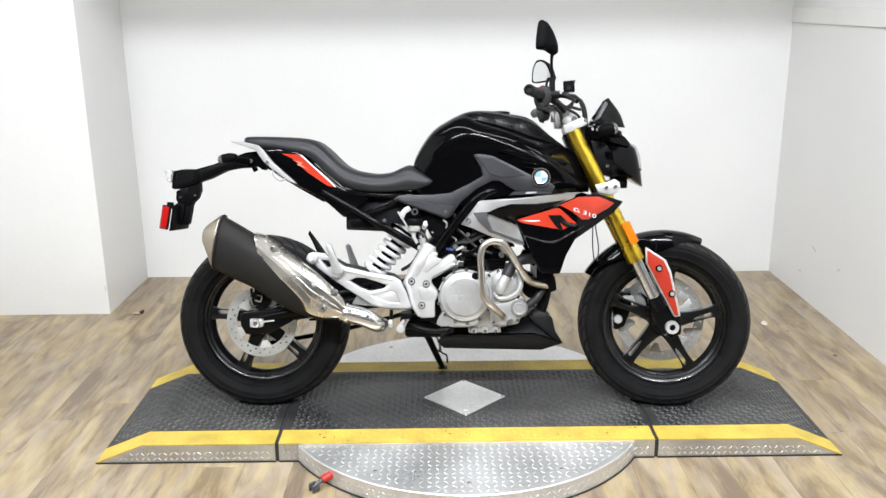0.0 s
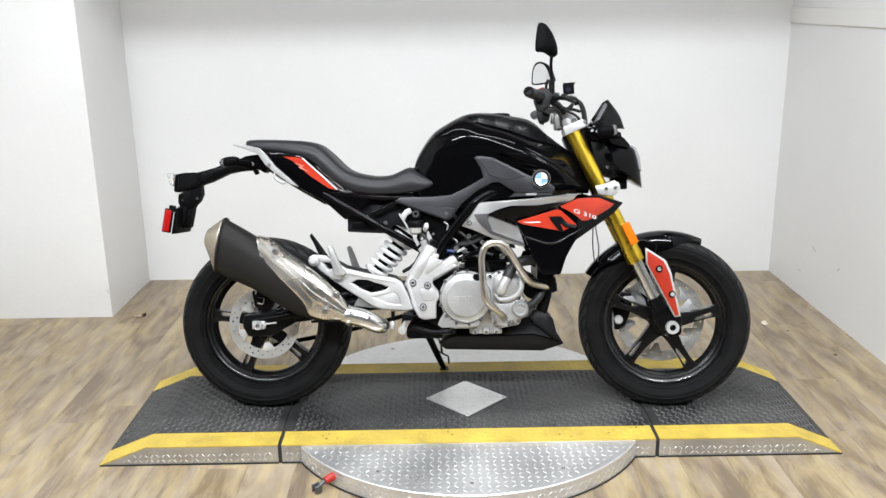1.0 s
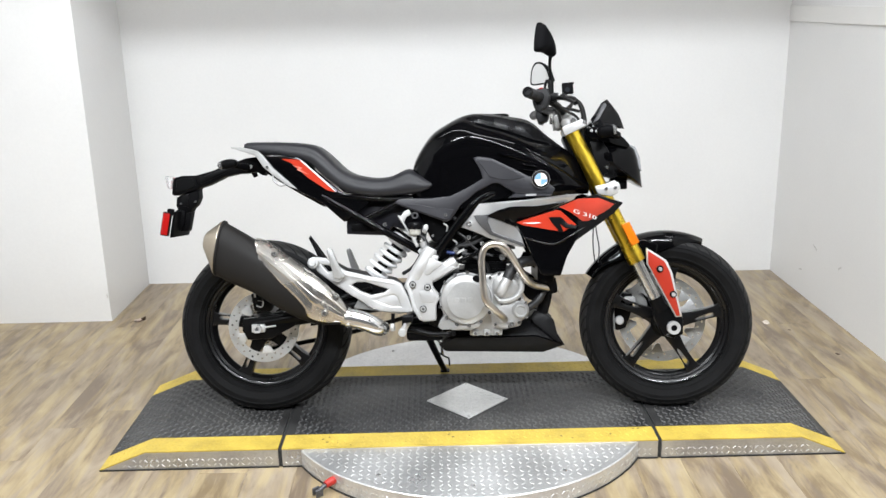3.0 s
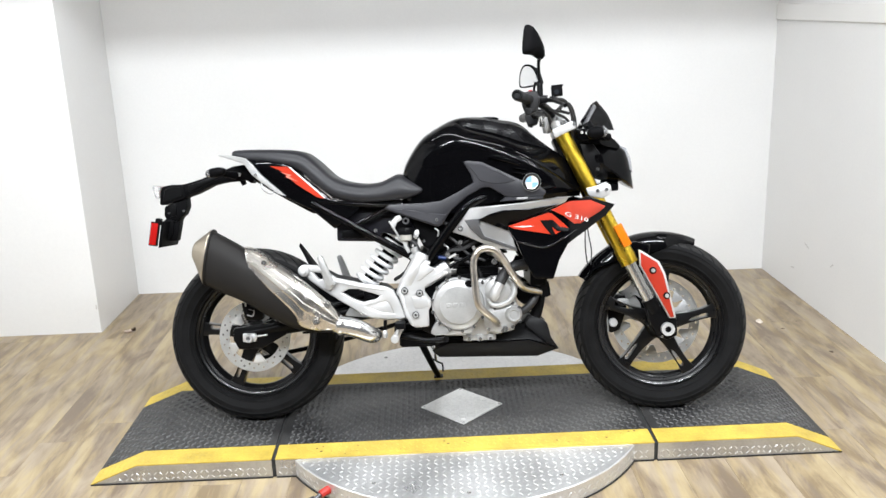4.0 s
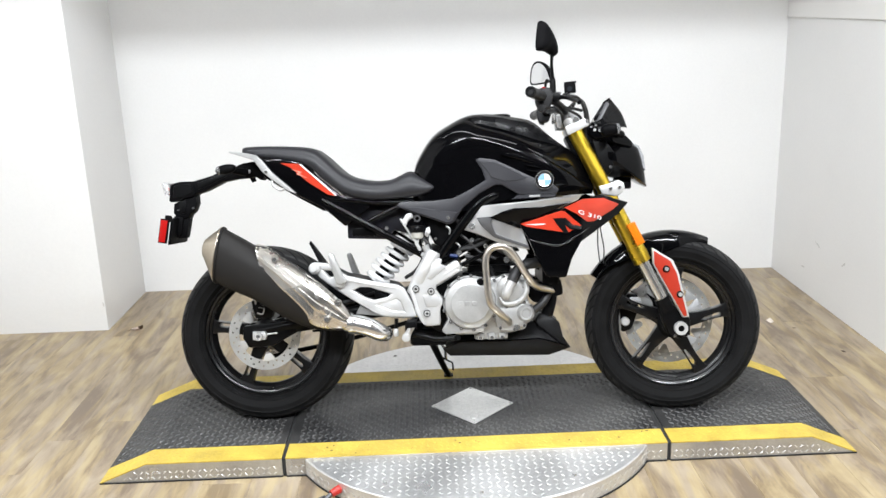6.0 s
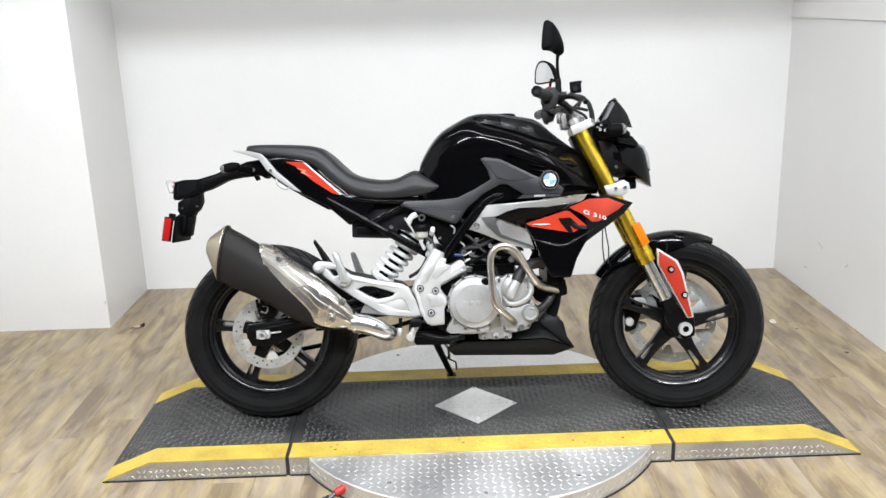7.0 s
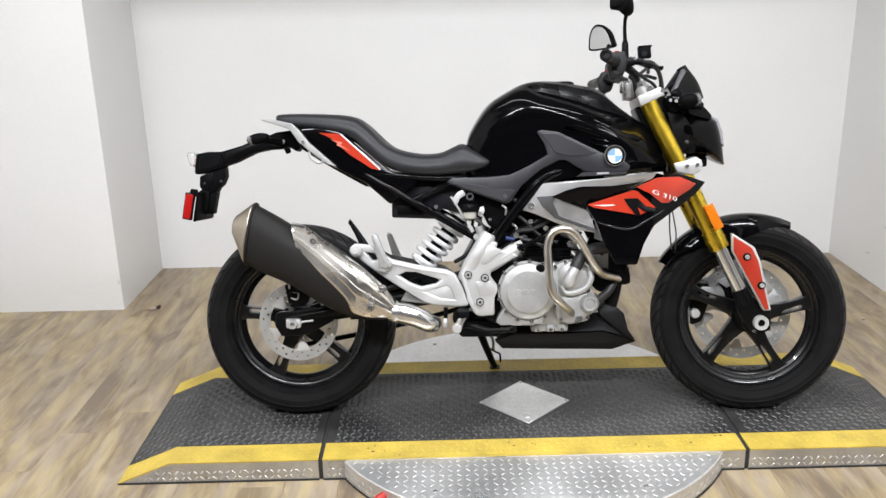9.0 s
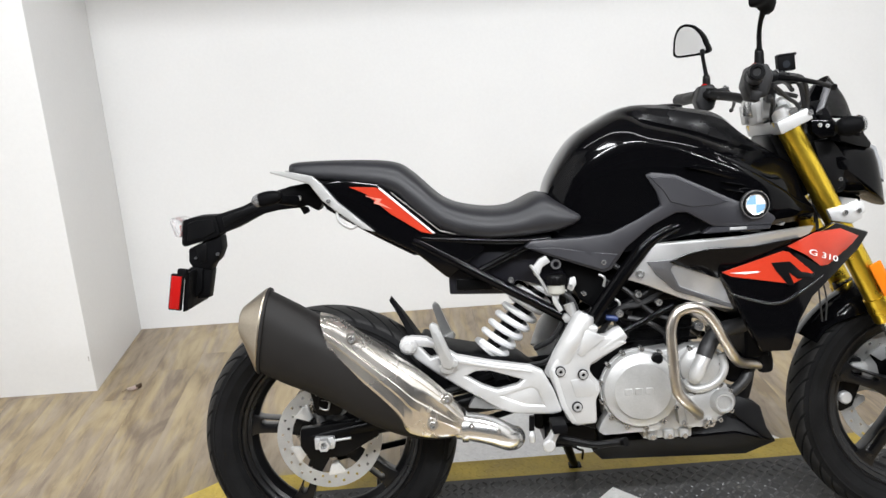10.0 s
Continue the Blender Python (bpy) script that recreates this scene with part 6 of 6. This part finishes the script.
def head_shell():
    rings = []
    for k in range(21):
        y = -0.096 * math.cos(math.pi * k / 20)
        f = max(0.04, (1.0 - (abs(y) / 0.0965) ** 2.8)) ** 0.5
        rings.append([(0.475 + (x - 0.475) * f, y, 0.85 + (z - 0.85) * f) for x, z in HEAD])
    bm = skin(rings)
    bmesh.ops.recalc_face_normals(bm, faces=bm.faces)
    return bm


head = part("headlight", head_shell(), GLOSS, bike, "gloss black headlight cowl with a pointed chin", 30)
both("headlight_lens", lambda: plate([(0.560, 0.893), (0.583, 0.883), (0.597, 0.848), (0.6025, 0.800), (0.591, 0.815), (0.574, 0.864)], -0.042, -0.006, 0.003, 2), lens_mat("headlight_glass", (0.50, 0.51, 0.53), 0.10, 0.45), head, "clear headlight lens")
part("headlight_reflector", plate([(0.560, 0.885), (0.578, 0.872), (0.588, 0.84), (0.570, 0.84)], -0.04, 0.04, 0.003), STEEL, head)
both("headlight_wing", lambda: plate([(0.458, 0.940), (0.487, 0.934), (0.512, 0.926), (0.537, 0.911), (0.557, 0.890), (0.552, 0.878), (0.512, 0.886), (0.487, 0.894), (0.450, 0.900)], -0.112, -0.092, 0.005, 2, lambda x, z: 0.45 * max(0.0, x - 0.48)), GLOSS, head)
both("wing_bolt", lambda: joined(bolt(0.426, -0.118, 0.934, 0.0045), bolt(0.442, -0.118, 0.932, 0.0045)), CAST, head)
both("signal_arm", lambda: plate([(0.408, 0.947), (0.455, 0.947), (0.475, 0.928), (0.460, 0.908), (0.427, 0.904), (0.408, 0.92)], -0.118, -0.090, 0.006), GLOSS, head)
both("headlight_bracket", lambda: plate([(0.422, 0.900), (0.462, 0.906), (0.492, 0.86), (0.484, 0.80), (0.455, 0.778), (0.44, 0.83)], -0.096, -0.07, 0.005), SATIN, head)
both("bracket_bolt", lambda: joined(bolt(0.500, -0.090, 0.894, 0.005), bolt(0.478, -0.098, 0.815, 0.005)), STEEL, head)
part("horn", joined(put(lathe([(0.020, 0.02), (0.030, 0.012), (0.030, -0.006), (0.022, -0.012), (0.008, -0.010)], 24), pose(0.535, 0.02, 0.765, 90, 0, 90)), box(0.505, 0.56, -0.02, 0.045, 0.742, 0.772, 0.008, 2)), SATIN, bike, "black horn under the headlight")


def screen():
    rows = []
    for k in range(17):
        a = -1 + 2 * k / 16
        lo = (0.552 - 0.118 * abs(a) ** 1.4, 0.076 * a, 0.946 + 0.012 * abs(a))
        hi = (0.496 - 0.018 * abs(a) ** 1.5, 0.030 * a, 1.046 - 0.010 * abs(a) ** 2)
        mid = tuple((p + q) / 2 + (0.009 if i == 0 else 0.0) for i, (p, q) in enumerate(zip(lo, hi)))
        rows.append(spline([lo, mid, hi], 5))
    bm = bmesh.new()
    vs = [[bm.verts.new(tuple(p)) for p in r] for r in rows]
    for a, b in zip(vs, vs[1:]):
        for j in range(len(a) - 1):
            bm.faces.new((a[j], a[j + 1], b[j + 1], b[j]))
    bmesh.ops.solidify(bm, geom=bm.faces[:], thickness=0.004)
    return bm


screen_part = part("fly_screen", screen(), SMOKE, bike, "small dark smoked fly screen")
# grey strip stands for the reflection down the screen's side
both("screen_sheen", lambda: plate([(0.436, 0.962), (0.456, 0.972), (0.488, 1.022), (0.482, 1.032), (0.476, 1.030)], -0.082, -0.074, 0.002, 1, lambda x, z: 0.62 * max(0.0, z - 0.958)), DARKSILVER, screen_part)


def fender():
    rings = []
    for k in range(25):
        f = k / 24
        a = radians(66 + 82 * f)
        r = 0.300 + 0.008 * f
        hw = 0.062 * min(1.0, 0.45 + 2.2 * f)
        drop = 0.010 + 0.050 * math.sin(math.pi * min(1.0, max(0.0, f * 1.15 - 0.05))) ** 1.2
        ux, uz = math.cos(a), math.sin(a)
        outer = [(-hw, -drop), (-hw * 0.97, -drop * 0.45), (-hw * 0.82, -0.004), (-hw * 0.4, 0.007), (0, 0.010), (hw * 0.4, 0.007), (hw * 0.82, -0.004), (hw * 0.97, -drop * 0.45), (hw, -drop)]
        inner = [(y * 0.93, d - 0.004) for y, d in outer[::-1]]
        rings.append([(0.6885 + ux * (r + d), y, 0.289 + uz * (r + d)) for y, d in outer + inner])
    return skin(rings)


mud = part("front_mudguard", fender(), GLOSS, bike, "gloss black front mudguard")
both("mudguard_stay", lambda: plate([(0.535, 0.560), (0.600, 0.575), (0.650, 0.560), (0.640, 0.500), (0.575, 0.485), (0.545, 0.515)], -0.085, -0.058, 0.006), GLOSS, mud)

# ---- small things on the floor ----
LOCK_RED = mat("red_dip_rubber", (0.40, 0.022, 0.015), 0.45, var=0.2, scale=40)
pedal = thing("locking_pin", "red-handled steel locking pin beside the turntable", "locking pin", pose(-0.425, -0.432, 0.019, 0, 0, 38) @ Matrix.Scale(0.8, 4))
part("handle", tube([(-0.006, 0, 0.012), (0.03, 0, 0.018), (0.062, 0, 0.022)], [0.014, 0.016, 0.012], 14), LOCK_RED, pedal, "red rubber handle")
part("shank", tube([(-0.035, 0, -0.002), (-0.006, 0, 0.012)], 0.009, 10, sharp=True), DARKSILVER, pedal)
part("fork_end", joined(box(-0.055, -0.025, -0.016, -0.009, -0.020, 0.010, 0.002), box(-0.055, -0.025, 0.009, 0.016, -0.020, 0.010, 0.002), tube([(-0.042, -0.02, -0.004), (-0.042, 0.02, -0.004)], 0.006, 8, sharp=True)), DARKSILVER, pedal)


def crumb(name, label, x, y, s, c, seed):
    rnd = random.Random(seed)
    bm = bmesh.new()
    bmesh.ops.create_icosphere(bm, subdivisions=2, radius=1)
    for v in bm.verts:
        v.co = Vector((v.co.x * s * rnd.uniform(0.7, 1.2), v.co.y * s * 0.6 * rnd.uniform(0.7, 1.2), max(-0.2, v.co.z) * s * 0.35 * rnd.uniform(0.6, 1.3)))
    lift = -min(v.co.z for v in bm.verts)
    ob = part(name, bm, mat(name + "_matter", c, 0.8, var=0.3, scale=60))
    ob.matrix_basis = pose(x, y, lift, 0, 0, seed * 40)
    return tagged(ob, label, "litter")




def dry_leaf(x, y, turn):
    """A thin blade with a notched edge, curled up along its midrib, and its stalk."""
    rnd, bm, grid = random.Random(4), bmesh.new(), []
    for i in range(11):
        u = i / 10
        half = 0.014 * math.sin(math.pi * min(1.0, 0.06 + 0.94 * u)) ** 0.7 * rnd.uniform(0.75, 1.1) + 0.0008
        row = []
        for j in range(5):
            v = -1 + j / 2
            row.append(bm.verts.new(((u - 0.5) * 0.052, v * half, 0.004 + 0.011 * v * v * (0.4 + u) + 0.006 * (u - 0.5) ** 2 * 4 + rnd.uniform(-0.0008, 0.0008))))
        grid.append(row)
    for a, b in zip(grid, grid[1:]):
        for j in range(4):
            bm.faces.new((a[j], a[j + 1], b[j + 1], b[j]))
    bmesh.ops.solidify(bm, geom=bm.faces[:], thickness=0.0006)
    low = min(v.co.z for v in bm.verts)
    leaf = part("dry_leaf", bm, mat("brown_leaf_matter", (0.11, 0.07, 0.045), 0.75, var=0.5, scale=70, fine=300, bump=0.3))
    leaf.data.materials.append(mat("bleached_leaf_matter", (0.60, 0.50, 0.44), 0.75, var=0.3, scale=70, fine=300, bump=0.3))
    for f in leaf.data.polygons:
        f.material_index = 1 if f.center.x + 0.3 * f.center.y < 0.010 else 0
    leaf.matrix_basis = pose(x, y, -low, 0, 0, turn)
    part("stalk", tube([(-0.025, 0, 0.008 + low), (-0.034, 0.002, 0.003 + low), (-0.044, 0.001, 0.0012 + low)], 0.0009, 6), mat("dry_stalk", (0.16, 0.10, 0.06), 0.8), leaf)
    return tagged(leaf, "curled dry leaf, half bleached and half brown, on the floor", "leaf")


dry_leaf(-1.48, 1.105, 20)
crumb("paper_scrap", "small crumpled scrap of pale paper", 1.382, 0.895, 0.024, (0.62, 0.55, 0.47), 2)
crumb("dark_crumb", "small dark crumb on the plank floor", 1.537, 0.524, 0.011, (0.12, 0.09, 0.07), 3)
crumb("dark_crumb", "tiny dark crumb on the plank floor", 1.45, 0.80, 0.008, (0.2, 0.15, 0.11), 4)

# chips and scuffs on the painted walls
CHIP = mat("bare_plaster_chip", (0.50, 0.48, 0.46), 0.85, var=0.3, scale=80)
SCUFF = mat("grey_scuff", (0.55, 0.54, 0.53), 0.6, var=0.2, scale=60)
pillar, right_wall = bpy.data.objects["wall_pillar"], bpy.data.objects["wall_right"]
part("paint_chip", plate([(-0.002, -0.011), (0.0015, -0.006), (0.001, 0.008), (-0.0015, 0.011)], -0.0015, 0.001, 0), CHIP, pillar).location = (X_COL - 0.008, Y_COL - 0.001, 0.125)
for sy, sz, ln, tilt in ((1.165, 0.268, 0.05, -20), (0.90, 0.245, 0.03, 35), (1.30, 0.12, 0.03, 10)):
    mark = part("scuff", plate([(-ln / 2, -0.004), (ln / 2, -0.002), (ln / 2, 0.003), (-ln / 2, 0.004)], -0.0008, 0.0008, 0), SCUFF, right_wall)
    mark.matrix_basis = pose(X_RIGHT - 0.0006, sy, sz, 0, 0, 90) @ pose(0, 0, 0, 0, tilt, 0)

# ---- tread pattern on the platform, last ----
def lug_field(name, inside, place, x0, x1, y0, y1, step, length, width, height, material, parent, label):
    """Raised lugs in a basket weave; each one is a low pointed ridge."""
    verts, faces = [], []
    nx, ny = int((x1 - x0) / step), int((y1 - y0) / step)
    for i in range(nx + 1):
        for j in range(ny + 1):
            x, y = x0 + i * step, y0 + j * step
            if not inside(x, y):
                continue
            a = radians(45 if (i + j) % 2 else -45)
            c, s, n = math.cos(a), math.sin(a), len(verts)
            for u, v, h in ((-length, 0, -0.0004), (-length * 0.45, -width, -0.0004), (length * 0.45, -width, -0.0004), (length, 0, -0.0004), (length * 0.45, width, -0.0004), (-length * 0.45, width, -0.0004), (-length * 0.5, 0, height), (length * 0.5, 0, height)):
                verts.append(place(x + u * c - v * s, y + u * s + v * c, h))
            faces += [(n, n + 1, n + 6), (n + 1, n + 2, n + 7, n + 6), (n + 2, n + 3, n + 7), (n + 3, n + 4, n + 7), (n + 4, n + 5, n + 6, n + 7), (n + 5, n, n + 6)]
    me = bpy.data.meshes.new(name)
    me.from_pydata(verts, [], faces)
    me.polygons.foreach_set("use_smooth", [False] * len(me.polygons))
    me.materials.append(material)
    ob = new(name, me)
    ob.parent = parent
    return tagged(ob, label, kind="stuff")


deck_z = ramp_poly(DX0, DX1)[1]
DIA_X, DIA_Y, DIA_R = 0.014, 0.040, 0.142
on_deck = lambda x, y: abs(x - SX0) > 0.022 and abs(x - SX1) > 0.022 and abs(x - DIA_X) + abs(y - DIA_Y) > DIA_R + 0.012
for deck, x0, x1 in ((deck_rear, DX0 + 0.02, SX0 - 0.02), (deck_mid, SX0 + 0.02, SX1 - 0.02), (deck_front, SX1 + 0.02, DX1 - 0.02)):
    lug_field("tread_pattern", on_deck, lambda x, y, h: (x, y, deck_z(x) + 0.0055 + h), x0, x1, DY0 + STRIPE + 0.012, DY1 - STRIPE - 0.006, 0.0200, 0.0112, 0.0040, 0.0030, DECK_LUG, deck, "raised lugs of the black tread plate")
for deck, x0, x1 in ((deck_rear, DX0 + 0.02, SX0 - 0.02), (deck_mid, SX0 + 0.02, SX1 - 0.02), (deck_front, SX1 + 0.02, DX1 - 0.02)):
    for y0 in (DY0 + 0.018, DY1 - STRIPE + 0.014):
        lug_field("stripe_pattern", on_deck, lambda x, y, h: (x, y, deck_z(x) + 0.0052 + h), x0, x1, y0, y0 + 0.062, 0.0205, 0.0098, 0.0034, 0.0012, YELLOW, deck, "raised lugs under the yellow paint")
dia = part("diamond_plate", put(plate([(-DIA_R, 0), (0, -DIA_R), (DIA_R, 0), (0, DIA_R)], -0.002, 0.002, 0.0006, 1), Matrix.Translation((DIA_X, DIA_Y, H + 0.0072)) @ pose(0, 0, 0, 90)), ALU_WORN, platform, "square aluminium tread plate set cornerwise")
half, c45 = DIA_R / 2 ** 0.5 - 0.008, 2 ** -0.5
lug_field("plate_pattern", lambda u, v: abs(u) < half and abs(v) < half, lambda u, v, h: (DIA_X + (u - v) * c45, DIA_Y + (u + v) * c45, H + 0.0092 + h), -0.0945, 0.0945, -0.0945, 0.0945, 0.0189, 0.0105, 0.0034, 0.0020, ALU_WORN, dia, "raised lugs of the small plate")
for sx, sy in ((-1, 0), (1, 0), (0, -1), (0, 1)):
    part("plate_screw", put(lathe([(0.0045, -0.001), (0.0045, 0.0006)], 10), pose(DIA_X + sx * (DIA_R - 0.012), DIA_Y + sy * (DIA_R - 0.012), H + 0.0098, 90)), STEEL, dia)
on_disc = lambda x, y: math.hypot(x - CX, y - CY) < CR - 0.016 and (y < DY0 - 0.012 or y > DY1 + 0.012)
flat_far = lambda y: 1.0 if y < 0 else 0.45
lug_field("turntable_pattern", on_disc, lambda x, y, h: (x, y, H - 0.0008 + h * flat_far(y)), CX - CR, CX + CR, CY - CR, CY + CR, 0.0240, 0.0096, 0.0027, 0.0011, ALU_TOP, turntable, "raised lugs of the aluminium turntable")
for a in range(0, 360, 30):
    x, y = CX + 0.555 * math.cos(radians(a)), CY + 0.555 * math.sin(radians(a))
    if y < DY0 - 0.02 or y > DY1 + 0.02:
        part("turntable_screw", put(lathe([(0.007, -0.001), (0.007, 0.001), (0.004, 0.002)], 12), pose(x, y, H, 90)), STEEL, turntable)

# worn specks where the yellow paint has gone
wear = random.Random(11)
for k in range(20):
    sx, sy, r = wear.uniform(SX0 + 0.05, SX1 - 0.05), DY0 + wear.uniform(0.012, STRIPE - 0.012), wear.uniform(0.0012, 0.0028)
    part("paint_chip", put(lathe([(r, -0.0002), (r * 0.9, 0.0004)], 7), pose(sx, sy, deck_z(sx) + 0.0062, 90) @ Matrix.Diagonal((wear.uniform(1, 2.4), 1, 1, 1))), SEAM, deck_mid)


for deck, x0, x1 in ((deck_rear, DX0 + 0.06, SX0 - 0.02), (deck_mid, SX0 + 0.02, SX1 - 0.02), (deck_front, SX1 + 0.02, DX1 - 0.06)):
    lug_field("skirt_pattern", lambda x, z: z < deck_z(x) - 0.012 and (math.hypot(x - CX, DY0 - CY) > CR), lambda x, z, h: (x, DY0 - h, z), x0, x1, 0.014, 0.056, 0.0180, 0.0080, 0.0025, 0.0014, ALU_WORN, deck, "raised lugs on the aluminium side")
lug_field("rim_pattern", lambda u, z: True, lambda u, z, h: (CX + (CR + h) * math.cos(u / CR), CY + (CR + h) * math.sin(u / CR), z), radians(205) * CR, radians(335) * CR, 0.016, 0.05, 0.0180, 0.0080, 0.0025, 0.0014, ALU_WORN, turntable, "raised lugs on the turntable rim")

# ---- floor boards, last ----
PW, PL = 0.152, 1.22
plank_mesh = finish("plank", box(-PW / 2 + 0.0002, PW / 2 - 0.0002, -PL / 2 + 0.0002, PL / 2 - 0.0002, -0.006, 0.0, 0.0003, 1), OAK)
rnd = random.Random(5)
for i in range(int((X_RIGHT - X_LEFT) / PW) + 2):
    shift = rnd.uniform(0, PL)
    for j in range(6):
        board = new("plank", plank_mesh)
        board.parent = floor
        mid = -3.6 - 0.3 + shift + (j - 0.2) * PL
        lo, hi = max(-3.6, mid - PL / 2), mid + PL / 2
        if hi - lo < 0.05:
            lo, hi = -3.6, -3.55
        board.scale.y = (hi - lo) / PL
        board.location = (X_LEFT + (i + 0.3) * PW, (lo + hi) / 2, 0.0)
